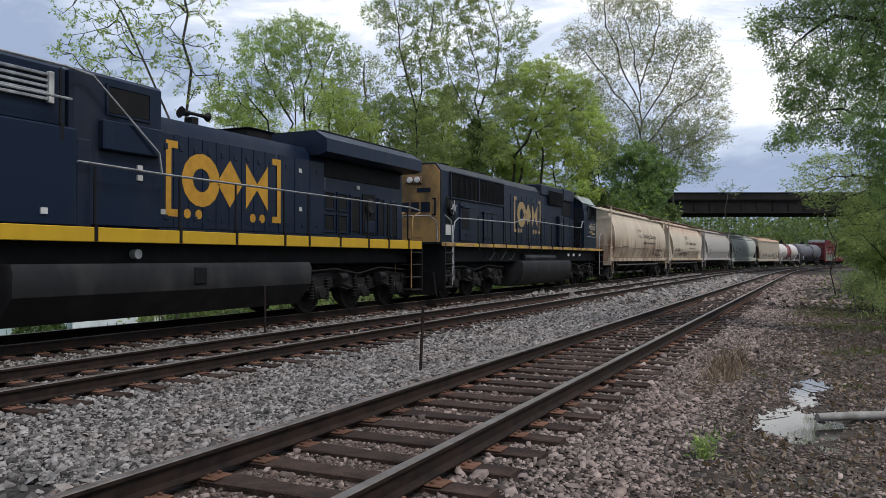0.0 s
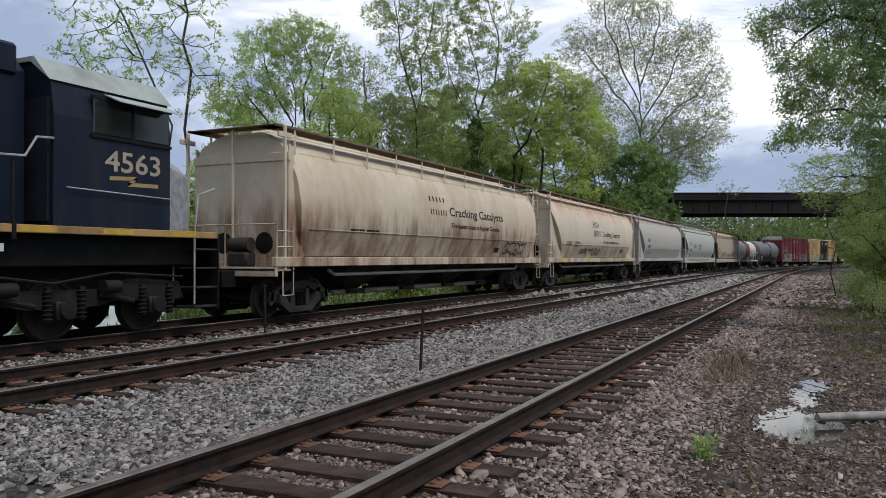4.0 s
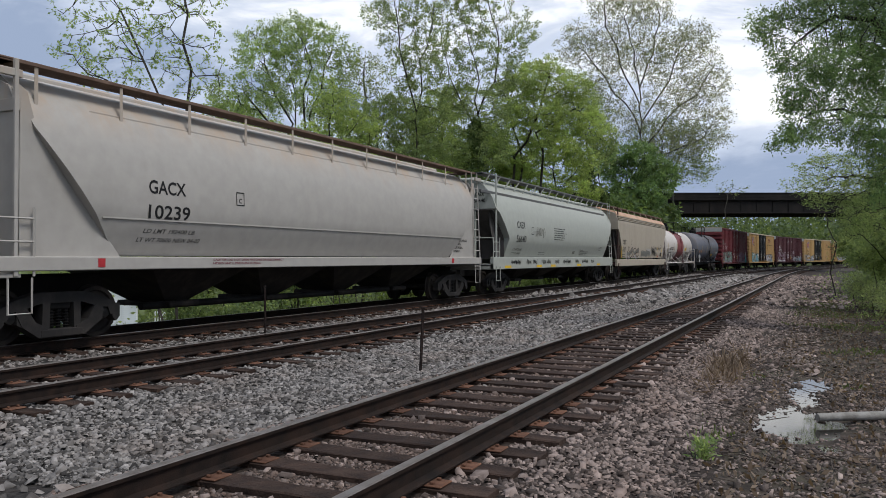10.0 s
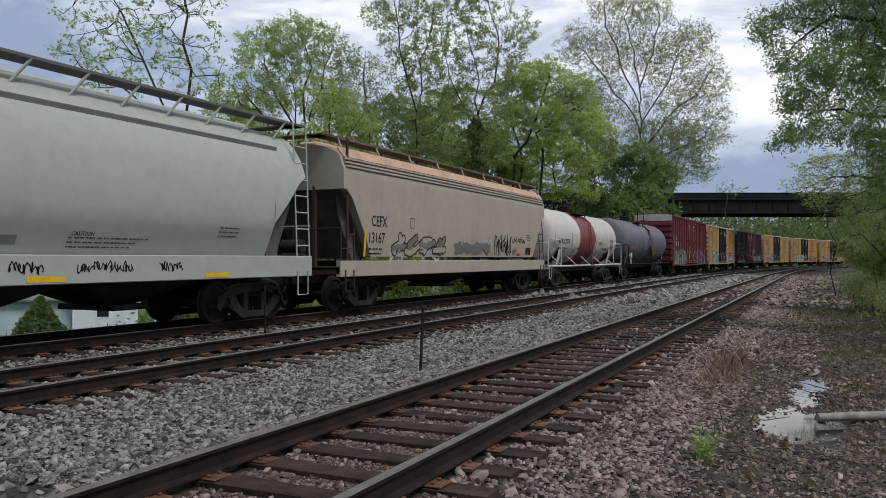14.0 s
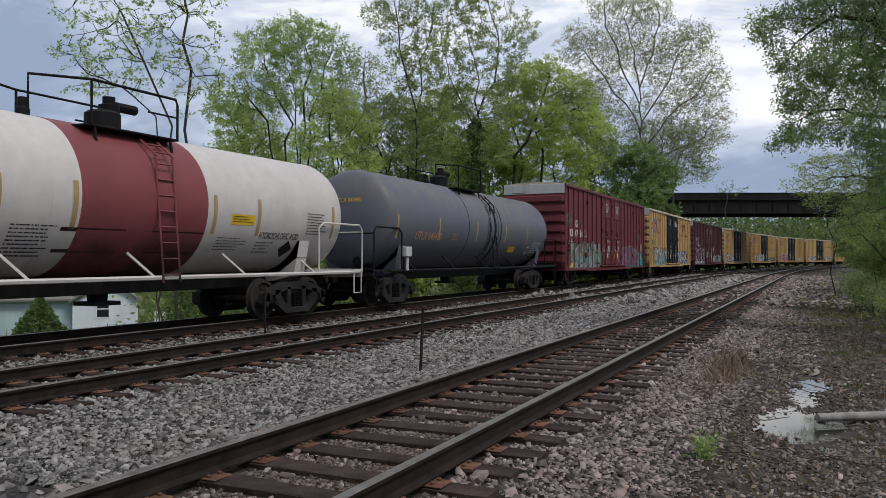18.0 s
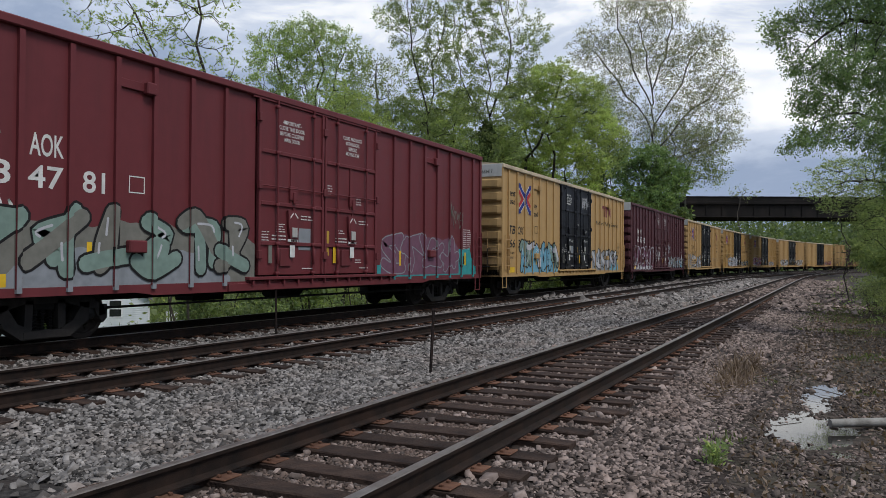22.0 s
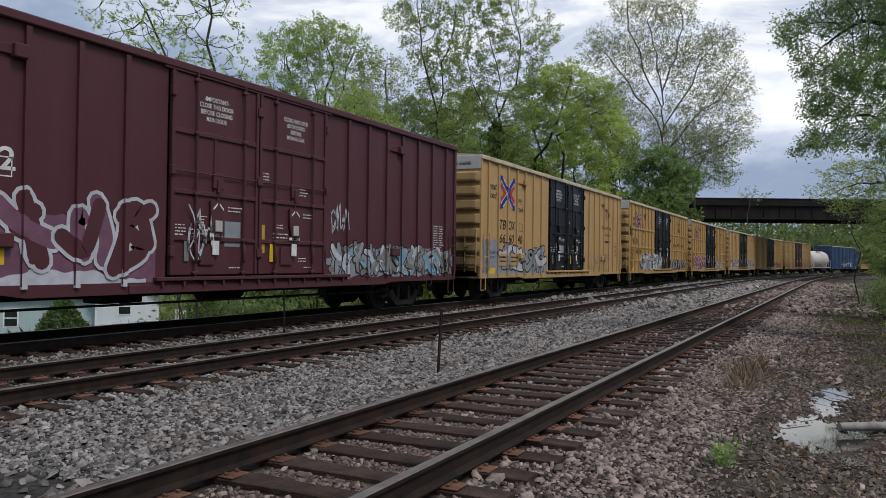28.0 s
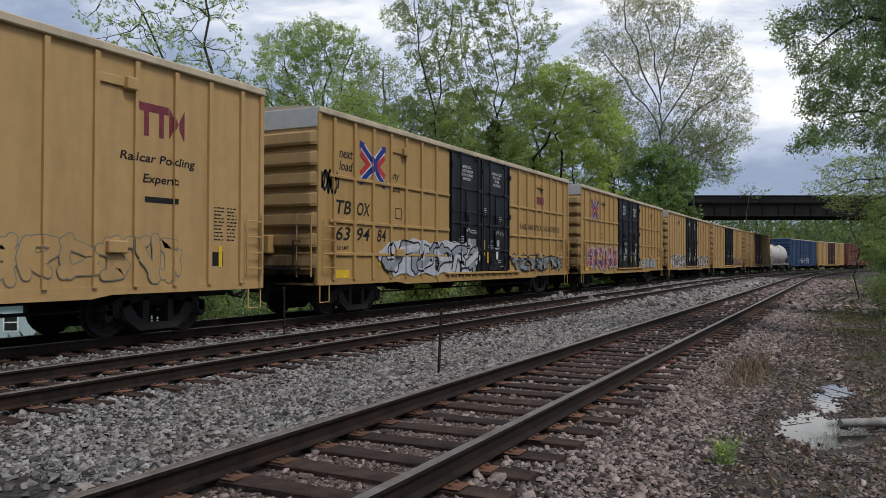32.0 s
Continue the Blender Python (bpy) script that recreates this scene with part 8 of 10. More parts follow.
# ---- trees, shrubs and the far side ----
def leaf_material(name, c0, c1, back=0.45):
    mat = bpy.data.materials.new(name)
    mat.use_nodes = True
    nt = mat.node_tree
    n = nt.nodes.new
    b = nt.nodes["Principled BSDF"]
    b.inputs["Roughness"].default_value, b.inputs["Specular IOR Level"].default_value = 0.55, 0.35
    g = n("ShaderNodeNewGeometry")
    r = n("ShaderNodeValToRGB")
    r.color_ramp.elements[0].color, r.color_ramp.elements[1].color = (*c0, 1), (*c1, 1)
    link(nt, g.outputs["Random Per Island"], r.inputs["Fac"])
    co = n("ShaderNodeTexCoord")
    no = n("ShaderNodeTexNoise")
    no.inputs["Scale"].default_value, no.inputs["Detail"].default_value = 0.6, 3.0
    link(nt, co.outputs["Object"], no.inputs["Vector"])
    mr = n("ShaderNodeMapRange")
    mr.inputs["From Min"].default_value, mr.inputs["From Max"].default_value = 0.3, 0.7
    mr.inputs["To Min"].default_value, mr.inputs["To Max"].default_value = 0.65, 1.3
    link(nt, no.outputs["Fac"], mr.inputs["Value"])
    hv = n("ShaderNodeHueSaturation")
    link(nt, mr.outputs["Result"], hv.inputs["Value"])
    link(nt, r.outputs["Color"], hv.inputs["Color"])
    link(nt, hv.outputs["Color"], b.inputs["Base Color"])
    tr = n("ShaderNodeBsdfTranslucent")
    thru = n("ShaderNodeMixRGB")        # light through a leaf is brighter and yellower
    thru.blend_type, thru.inputs["Fac"].default_value = "MULTIPLY", 1.0
    thru.inputs["Color2"].default_value = (1.95, 1.75, 1.0, 1)
    link(nt, hv.outputs["Color"], thru.inputs["Color1"])
    link(nt, thru.outputs["Color"], tr.inputs["Color"])
    mix = n("ShaderNodeMixShader")
    mix.inputs["Fac"].default_value = back
    link(nt, b.outputs["BSDF"], mix.inputs[1])
    link(nt, tr.outputs["BSDF"], mix.inputs[2])
    link(nt, mix.outputs["Shader"], nt.nodes["Material Output"].inputs["Surface"])
    return mat


BARK = material("grey-brown bark", ((0.03, 0.026, 0.022), (0.075, 0.065, 0.054)), 3, 0.95, 0, 0.8, 14, (0.03, 0.035, 0.02), 1.5, 0.5, 3)
BARK_GREY = material("grey twig bark", ((0.07, 0.064, 0.056), (0.15, 0.138, 0.12)), 2, 0.95, 0, 0.6, 12, (0.05, 0.045, 0.035), 1.2, 0.6, 3)
LEAF_YOUNG = leaf_material("young pale leaves", (0.165, 0.25, 0.11), (0.33, 0.43, 0.21), 0.6)
LEAF_MID = leaf_material("mid green leaves", (0.115, 0.175, 0.078), (0.27, 0.345, 0.17), 0.6)
LEAF_LIME = leaf_material("bright spring leaves", (0.185, 0.27, 0.095), (0.36, 0.45, 0.19), 0.6)
LEAF_EDGE = leaf_material("deep green leaves", (0.088, 0.159, 0.067), (0.230, 0.339, 0.156), 0.5)
LEAF_DARK = leaf_material("dark green leaves", (0.056, 0.094, 0.035), (0.131, 0.194, 0.069), 0.45)
LEAF_SAGE = leaf_material("dull spring leaves", (0.151, 0.202, 0.096), (0.258, 0.317, 0.159), 0.55)
LEAF_TWIG = leaf_material("small olive buds and leaves", (0.170, 0.200, 0.130), (0.304, 0.342, 0.230), 0.55)
LEAF_WOODS = leaf_material("distant woods leaves", (0.045, 0.075, 0.03), (0.13, 0.18, 0.075))
GRASS = leaf_material("weeds and grass", (0.045, 0.07, 0.02), (0.12, 0.155, 0.05))
STRAW = leaf_material("dead stalks", (0.11, 0.075, 0.05), (0.22, 0.16, 0.11), 0.15)


def leaves_mesh(name, P, size, mat, rs, droop=0.0, slim=0.55, along=None):
    """Kite-shaped leaves springing from points P, turned at random or roughly along given directions."""
    n = len(P)
    d = rs.normal(0, 1, (n, 3))
    if along is not None:
        d = d * 0.75 + along
    d[:, 2] -= droop
    d /= np.linalg.norm(d, axis=1)[:, None]
    s = np.cross(d, rs.normal(0, 1, (n, 3)))
    s /= np.linalg.norm(s, axis=1)[:, None] + 1e-9
    L = size * rs.uniform(0.6, 1.4, n)[:, None]
    nrm = np.cross(d, s)
    a = P
    b = P + d * L * 0.45 + s * L * slim * 0.5 + nrm * L * 0.08
    c = P + d * L
    e = P + d * L * 0.45 - s * L * slim * 0.5 + nrm * L * 0.08
    v = np.stack([a, b, c, e], 1).reshape(-1, 3)
    me = bpy.data.meshes.new(name)
    me.vertices.add(n * 4)
    me.vertices.foreach_set("co", v.astype(np.float32).ravel())
    me.loops.add(n * 4)
    me.loops.foreach_set("vertex_index", np.arange(n * 4, dtype=np.int32))
    me.polygons.add(n)
    me.polygons.foreach_set("loop_start", (np.arange(n) * 4).astype(np.int32))
    me.materials.append(mat)
    me.update(calc_edges=True)
    return me


ACROSS, AWAY = Vector((0.902, 0.432, 0)), Vector((-0.432, 0.902, 0))      # across and along the line of sight


def crown_points(lobes, count, rs):
    """Random points in a crown of lobes: (across, height, half width, half height, share)."""
    total = sum(q[4] for q in lobes)
    out = []
    for across, up, wide, high, share in lobes:
        n = max(3, int(count * share / total))
        d = rs.normal(0, 1, (n, 3))
        d *= (rs.rand(n) ** 0.42 / np.linalg.norm(d, axis=1))[:, None]
        a, w, z = across + d[:, 0] * wide, d[:, 1] * max(wide * 0.85, 0.6), up + d[:, 2] * high
        out.append(np.stack([a * ACROSS.x + w * AWAY.x, a * ACROSS.y + w * AWAY.y, z], 1))
    return np.concatenate(out)


def grow(goals, stems, step, kill, rs, wobble=0.12, lift=0.05):
    """Branches that grow step by step from the stems towards the goals; returns places and parents."""
    P, up = [], []
    for stem in stems:
        for k, (across, away, z) in enumerate(stem):
            P.append(np.array(ACROSS * across + AWAY * away) + np.array((0, 0, z)) + rs.normal(0, 0.16, 3) * (k > 0))
            up.append(len(P) - 2 if k else -1)
    near, who = np.full(len(goals), 1e9), np.zeros(len(goals), int)
    kids = [0] * len(P)

    def see(first):
        new_p = np.array(P[first:])
        d = np.linalg.norm(goals[:, None] - new_p[None], axis=2)
        m = d.argmin(1)
        best = d[np.arange(len(goals)), m]
        better = best < near
        near[better], who[better] = best[better], m[better] + first

    see(0)
    alive = near > kill
    for _ in range(160):
        if not alive.any():
            break
        ids, inv = np.unique(who[alive], return_inverse=True)
        base = np.array([P[i] for i in ids])
        v = goals[alive] - base[inv]
        v /= np.linalg.norm(v, axis=1)[:, None] + 1e-9
        way = np.zeros((len(ids), 3))
        np.add.at(way, inv, v)
        way /= np.linalg.norm(way, axis=1)[:, None] + 1e-9
        way += rs.normal(0, wobble, way.shape) + np.array((0, 0, lift))
        way /= np.linalg.norm(way, axis=1)[:, None] + 1e-9
        first = len(P)
        for i, q in zip(ids, base + way * step):
            if kids[i] < 3:
                P.append(q)
                up.append(int(i))
                kids.append(0)
                kids[i] += 1
        if len(P) == first or len(P) > 14000:
            break
        see(first)
        alive &= near > kill
    return np.array(P), up


def branchwork(P, up, tip, power=0.47, seg=5):
    """Tapered branches along a grown net; returns the shape, and the ends with their directions."""
    n = len(P)
    load, heavy = np.zeros(n), [-1] * n
    child = [[] for _ in range(n)]
    for i in range(n - 1, -1, -1):
        if not child[i]:
            load[i] = 1
        if up[i] >= 0:
            load[up[i]] += load[i]
            child[up[i]].append(i)
    shape, starts = Shape(), [(-1, i) for i in range(n) if up[i] < 0]
    while starts:
        root, i = starts.pop()
        chain = [root, i] if root >= 0 else [i]
        while child[i]:
            c = sorted(child[i], key=lambda k: -load[k])
            starts += [(i, k) for k in c[1:]]
            i = c[0]
            chain.append(i)
        rad = [tip * load[k] ** power for k in chain]
        if root >= 0:
            rad[0] = rad[1]
        shape.rod([P[k] for k in chain], [max(r, tip) for r in rad], seg if rad[0] > 0.05 else 3, caps=False)
    ends = [i for i in range(n) if load[i] <= 2 and up[i] >= 0]
    way = np.array([P[i] - P[up[i]] for i in ends])
    way /= np.linalg.norm(way, axis=1)[:, None] + 1e-9
    return shape, P[ends], way


def twigs_and_leaves(shape, ends, way, twigs, length, tuft, spread_, flat_, rs, tip):
    """Fine twigs on the branch ends, each with a tuft of leaves; returns leaf places and directions."""
    T, D = np.repeat(ends, twigs, 0), np.repeat(way, twigs, 0)
    D = D * 0.6 + rs.normal(0, 0.55, D.shape)
    D[:, 2] = D[:, 2] * flat_ + 0.1
    D /= np.linalg.norm(D, axis=1)[:, None] + 1e-9
    L = length * rs.uniform(0.4, 1.2, len(T))[:, None]
    E = T + D * L
    side = np.cross(D, (0.3, 0.2, 1.0))
    side /= np.linalg.norm(side, axis=1)[:, None] + 1e-9
    w = tip * 0.45
    n = len(T)
    v = np.stack([T + side * w, T - side * w, E, T + np.array((0, 0, w))], 1).reshape(-1, 3)
    shape.add(v.tolist(), [f for k in range(n) for f in ((4 * k, 4 * k + 2, 4 * k + 3), (4 * k + 1, 4 * k + 3, 4 * k + 2))])
    u = rs.rand(n * tuft) ** 0.5
    Q = np.repeat(T, tuft, 0) + np.repeat(D * L, tuft, 0) * u[:, None] + rs.normal(0, spread_, (n * tuft, 3)) * np.array((1, 1, flat_))
    return Q, np.repeat(D, tuft, 0)


def make_tree(label, at, stems, lobes, seed, leaf, bark, count, leaf_size, step=0.55, kill=0.6, twigs=3, twig=0.5, tuft=9, spread_=0.09, flat_=0.8, tip=0.011, wobble=0.12, lift=0.05, ivy=(), slim=0.5, droop=0.15, power=0.47, keep=1.0):
    """A tree grown from its stems (across, away, height) into a crown of lobes; twigs end in tufts of leaves."""
    rs = np.random.RandomState(seed)
    goals = crown_points(lobes, count, rs)
    P, up = grow(goals, stems, step, kill, rs, wobble, lift)
    shape, ends, way = branchwork(P, up, tip, power)
    some = rs.rand(len(ends)) < keep
    Q, D = twigs_and_leaves(shape, ends[some], way[some], twigs, twig, tuft, spread_, flat_, rs, tip)
    z = float(ground_height(np.array([at[0]]), np.array([at[1]]))[0]) - 0.1
    tree = thing("tree", label, "tree", pose(at[0], at[1], z))
    part("trunk", shape.mesh("trunk", bark, 60, fix=False), None, tree)
    part("crown", leaves_mesh("crown", Q, leaf_size, leaf, rs, droop, slim, D), None, tree)
    for across, h0, h1, wide in ivy:
        m = int((h1 - h0) * 380 * wide / 0.6)
        h = rs.uniform(h0, h1, m)
        w = rs.uniform(0, 6.283, m)
        rr = wide * (0.35 + 0.65 * rs.rand(m)) * (1 + 0.45 * np.sin(h * 2.1 + w * 2) * np.sin(h * 0.9 + 1.3 * seed)) * (1.15 - 0.6 * (h - h0) / (h1 - h0))
        V = np.stack([rr * np.cos(w) + across * ACROSS.x, rr * np.sin(w) + across * ACROSS.y, h], 1)
        part("ivy", leaves_mesh("ivy", V, 0.2, LEAF_DARK, rs), None, tree, "dark ivy climbing the trunk")
    return tree


def shrub_meshes(seed, leaf, size, count, leaf_size, bark=None):
    """A lumpy crown of leaf tufts on a bunch of branching stems; returns the two meshes."""
    rs = np.random.RandomState(seed)
    wide, high = size
    lobes, stems = [], []
    for k in range(7):
        a, rr = k * 2.4 + rs.rand(), wide * rs.uniform(0.15, 0.75)
        lobes.append((rr * math.cos(a), high * rs.uniform(0.4, 0.82), wide * rs.uniform(0.3, 0.5), high * rs.uniform(0.16, 0.26), 1.0))
    for k in range(4):
        a = k * 1.6 + rs.rand()
        stems.append([(0.12 * math.cos(a), 0.12 * math.sin(a), 0.0), (0.3 * math.cos(a) * wide * 0.5, 0.3 * math.sin(a) * wide * 0.5, high * 0.22)])
    goals = crown_points(lobes, 170, rs)
    goals[:, :2] += rs.normal(0, 0.12 * wide, (len(goals), 2))
    P, up = grow(goals, stems, wide * 0.13, wide * 0.14, rs, 0.15, 0.08)
    shape, ends, way = branchwork(P, up, 0.008 * wide / 2.2)
    tuft = max(3, int(count / (len(ends) * 4)))
    Q, D = twigs_and_leaves(shape, ends, way, 4, wide * 0.2, tuft, leaf_size * 0.75, 0.75, rs, 0.008)
    low = rs.normal(0, 0.42 * wide, (count // 6, 3))
    low[:, 2] = rs.uniform(0.03, 0.5 * high, len(low)) * rs.rand(len(low))
    Q = np.concatenate([Q, low])
    Q[:, 2] = np.maximum(Q[:, 2], 0.05)
    return shape.mesh("stems", bark or BARK, 60, fix=False), leaves_mesh("foliage", Q, leaf_size, leaf, rs, 0.15, 0.5)


SHRUBS = {}


def shrub(kind, label, x, y, scale=1.0, turn=0.0, group=""):
    if kind not in SHRUBS:
        SHRUBS[kind] = {"dark": lambda: shrub_meshes(31, LEAF_DARK, (2.2, 5.0), 6000, 0.24), "mid": lambda: shrub_meshes(32, LEAF_MID, (2.4, 5.5), 6000, 0.19),
                        "lime": lambda: shrub_meshes(33, LEAF_LIME, (2.0, 4.2), 6500, 0.17), "low": lambda: shrub_meshes(34, LEAF_MID, (1.5, 2.4), 3000, 0.15),
                        "sage": lambda: shrub_meshes(35, LEAF_SAGE, (2.3, 6.0), 5500, 0.17), "near": lambda: shrub_meshes(36, LEAF_MID, (1.5, 2.8), 9000, 0.085),
                        "thin": lambda: shrub_meshes(37, LEAF_SAGE, (1.3, 2.2), 1500, 0.08)}[kind]()
    z = float(ground_height(np.array([x]), np.array([y]))[0]) - 0.08
    sh = thing("shrub", label, "shrub", pose(x, y, z, 0, 0, turn), group=group)
    sh.scale = (scale, scale, scale)
    part("branchwork", SHRUBS[kind][0], None, sh)
    part("foliage", SHRUBS[kind][1], None, sh)
    return sh


def make_green():
    make_tree("slender many-stemmed tree with sparse young leaves behind the track", (-20.98, 21.11), (((-0.08, 0.0, 0.0), (0.02, 0.0, 1.26), (0.12, 0.0, 2.51), (0.22, 0.0, 3.77), (0.31, 0.0, 5.02), (0.41, 0.0, 6.28), (0.51, 0.0, 7.53), (0.61, 0.0, 8.79), (0.51, 0.0, 11.02), (0.49, 0.0, 12.24), (0.47, 0.0, 13.45), (0.45, 0.0, 14.67),), ((-0.2, 0.0, 0.0), (-0.19, 0.0, 1.29), (-0.19, 0.0, 2.57), (-0.18, 0.0, 3.86), (-0.18, 0.0, 5.14), (-0.17, 0.0, 6.43), (-0.17, 0.0, 7.71), (-0.16, 0.0, 9.0), (-0.91, 0.0, 11.23), (-2.03, 0.0, 13.25), (-2.74, 0.0, 14.67),), ((0.1, 0.0, 0.0), (0.01, 0.0, 1.34), (-0.07, 0.0, 2.69), (-0.16, 0.0, 4.03), (-0.25, 0.0, 5.37), (-0.34, 0.0, 6.71), (-0.42, 0.0, 8.06), (-0.51, 0.0, 9.4), (-1.22, 0.0, 10.21),),),
              ((0.61, 13.05, 1.52, 2.23, 3), (0.91, 10.82, 1.22, 1.01, 1.5), (-1.32, 12.24, 1.82, 1.82, 3.5), (-3.04, 12.44, 1.42, 1.22, 1.5), (-2.23, 10.82, 1.92, 0.81, 1.5), (-1.42, 14.67, 1.82, 1.01, 1.5), (0.41, 15.28, 1.62, 0.81, 1)),
              201, LEAF_YOUNG, BARK, 430, 0.11, step=0.42, kill=0.4, twigs=2, twig=0.45, tuft=12, spread_=0.055, tip=0.013, wobble=0.16, power=0.36)
    make_tree("spreading many-stemmed tree with pale green spring leaves", (-27.17, 37.44), (((-0.07, 0.0, 0.0), (-0.07, 0.0, 1.22), (-0.07, 0.0, 2.45), (-0.07, 0.0, 3.67), (-0.07, 0.0, 4.9), (-0.07, 0.0, 6.12), (-0.07, 0.0, 7.34), (-0.07, 0.0, 8.57), (-0.07, 0.0, 9.79), (-0.07, 0.0, 11.02), (-0.07, 0.0, 12.24), (-0.28, 0.0, 13.71), (-0.49, 0.0, 15.19),), ((0.16, 0.0, 0.0), (0.19, 0.0, 1.26), (0.23, 0.0, 2.51), (0.26, 0.0, 3.77), (0.29, 0.0, 5.03), (0.32, 0.0, 6.29), (0.36, 0.0, 7.54), (0.39, 0.0, 8.8), (0.42, 0.0, 10.06), (0.46, 0.0, 11.31), (0.49, 0.0, 12.57), (0.98, 0.0, 14.04), (1.48, 0.0, 15.52),), ((-0.16, 0.0, 0.0), (-0.23, 0.0, 1.22), (-0.29, 0.0, 2.45), (-0.36, 0.0, 3.67), (-0.42, 0.0, 4.9), (-0.49, 0.0, 6.12), (-0.56, 0.0, 7.34), (-0.62, 0.0, 8.57), (-0.69, 0.0, 9.79), (-0.75, 0.0, 11.02), (-0.82, 0.0, 12.24), (-1.4, 0.0, 13.71), (-1.97, 0.0, 15.19),), ((0.0, 0.0, 0.0), (0.02, 0.0, 1.29), (0.03, 0.0, 2.58), (0.05, 0.0, 3.87), (0.06, 0.0, 5.16), (0.08, 0.0, 6.45), (0.1, 0.0, 7.74), (0.11, 0.0, 9.03), (0.13, 0.0, 10.32), (0.14, 0.0, 11.61), (0.16, 0.0, 12.9), (0.22, 0.0, 14.1), (0.27, 0.0, 15.31), (0.33, 0.0, 16.51),), ((-0.33, 0.0, 0.0), (-0.48, 0.0, 1.32), (-0.62, 0.0, 2.65), (-0.77, 0.0, 3.97), (-0.91, 0.0, 5.29), (-1.06, 0.0, 6.62), (-1.2, 0.0, 7.94), (-1.35, 0.0, 9.26), (-1.49, 0.0, 10.59), (-1.64, 0.0, 11.91), (-3.28, 0.0, 13.55),),),
              ((-0.33, 16.34, 2.46, 2.03, 4), (-2.3, 15.85, 1.64, 1.97, 2), (1.64, 15.85, 1.48, 1.97, 2), (-3.28, 13.55, 1.97, 1.31, 2), (0.0, 13.55, 2.95, 1.48, 2), (2.3, 13.55, 1.15, 1.48, 1)),
              202, LEAF_YOUNG, BARK, 1250, 0.125, lift=0.25, step=0.45, kill=0.45, twigs=4, twig=0.42, tuft=17, spread_=0.10, tip=0.010)
    make_tree("thin grey distant tree with sparse leaves", (-30.49, 49.71), (((0.0, 0.0, 0.0), (0.01, 0.0, 1.23), (0.01, 0.0, 2.45), (0.02, 0.0, 3.68), (0.03, 0.0, 4.9), (0.03, 0.0, 6.13), (0.04, 0.0, 7.36), (0.05, 0.0, 8.58), (0.05, 0.0, 9.81), (0.06, 0.0, 11.03), (0.07, 0.0, 12.26), (0.07, 0.0, 13.48), (0.08, 0.0, 14.71), (0.04, 0.0, 16.17), (0.0, 0.0, 17.63),),),
              ((0.0, 17.63, 1.67, 2.3, 3), (0.63, 15.12, 1.67, 1.67, 1)),
              203, LEAF_SAGE, BARK_GREY, 600, 0.14, step=0.45, kill=0.42, twigs=4, twig=0.5, tuft=6, tip=0.012)
    make_tree("tall slim tree with small pale leaves", (-23.19, 44.34), (((0.07, 0.0, 0.0), (0.07, 0.0, 1.21), (0.08, 0.0, 2.41), (0.08, 0.0, 3.62), (0.09, 0.0, 4.82), (0.09, 0.0, 6.03), (0.09, 0.0, 7.24), (0.1, 0.0, 8.44), (0.1, 0.0, 9.65), (0.11, 0.0, 10.85), (0.11, 0.0, 12.06), (0.06, 0.0, 13.32), (0.0, 0.0, 14.58), (0.11, 0.0, 16.74),), ((0.07, 0.0, 13.5), (-0.61, 0.0, 15.66), (-1.08, 0.0, 17.82),),),
              ((-1.26, 19.63, 1.73, 1.8, 2.5), (-2.52, 19.63, 1.01, 0.87, 0.8), (0.72, 19.27, 1.37, 2.16, 2), (-0.18, 16.02, 2.16, 1.8, 2), (-0.54, 21.61, 2.52, 1.08, 1), (0.36, 13.14, 2.16, 1.8, 2), (-0.7, 17.6, 1.3, 1.3, 1.5), (0.5, 11.0, 1.9, 1.7, 1.8), (0.9, 16.2, 1.2, 1.6, 1.2)),
              204, LEAF_MID, BARK, 1150, 0.125, lift=0.3, step=0.45, kill=0.48, twigs=4, twig=0.42, tuft=17, spread_=0.10, tip=0.011, power=0.38, ivy=((0.2, 0.3, 9.5, 0.75),))
    make_tree("tall dark-trunked tree with small leaves", (-20.57, 47.81), (((0.3, 0.0, 0.0), (0.29, 0.0, 1.29), (0.28, 0.0, 2.58), (0.27, 0.0, 3.87), (0.26, 0.0, 5.16), (0.26, 0.0, 6.45), (0.25, 0.0, 7.74), (0.24, 0.0, 9.03), (0.23, 0.0, 10.32), (0.22, 0.0, 11.61), (0.15, 0.0, 13.11), (0.07, 0.0, 14.61), (-0.04, 0.0, 15.92), (-0.15, 0.0, 17.23),), ((0.19, 0.0, 13.67), (0.62, 0.0, 14.89), (1.05, 0.0, 16.1), (1.69, 0.0, 18.17),), ((0.15, 0.0, 12.73), (-0.94, 0.0, 14.61), (-1.69, 0.0, 16.48),),),
              ((-1.31, 20.6, 1.69, 1.87, 2.2), (1.12, 20.6, 1.69, 2.06, 2.2), (3.19, 18.92, 1.12, 1.57, 1.2), (-2.25, 17.6, 1.31, 1.31, 0.8), (-0.19, 17.6, 1.69, 1.5, 1.2), (0.0, 22.48, 3.37, 0.94, 1), (0.37, 13.86, 2.25, 2.25, 2.2), (1.7, 15.8, 1.5, 1.7, 1.6), (-1.3, 15.0, 1.4, 1.7, 1.6), (0.3, 11.4, 2.4, 1.7, 1.8), (0.4, 18.9, 1.3, 1.4, 1.2), (2.3, 18.0, 1.2, 1.3, 1.0)),
              205, LEAF_MID, BARK, 1300, 0.125, lift=0.3, step=0.45, kill=0.48, twigs=4, twig=0.42, tuft=18, spread_=0.10, tip=0.011, ivy=((0.2, 0.3, 9.0, 0.9), (0.1, 8.0, 13.5, 0.7)), power=0.38)
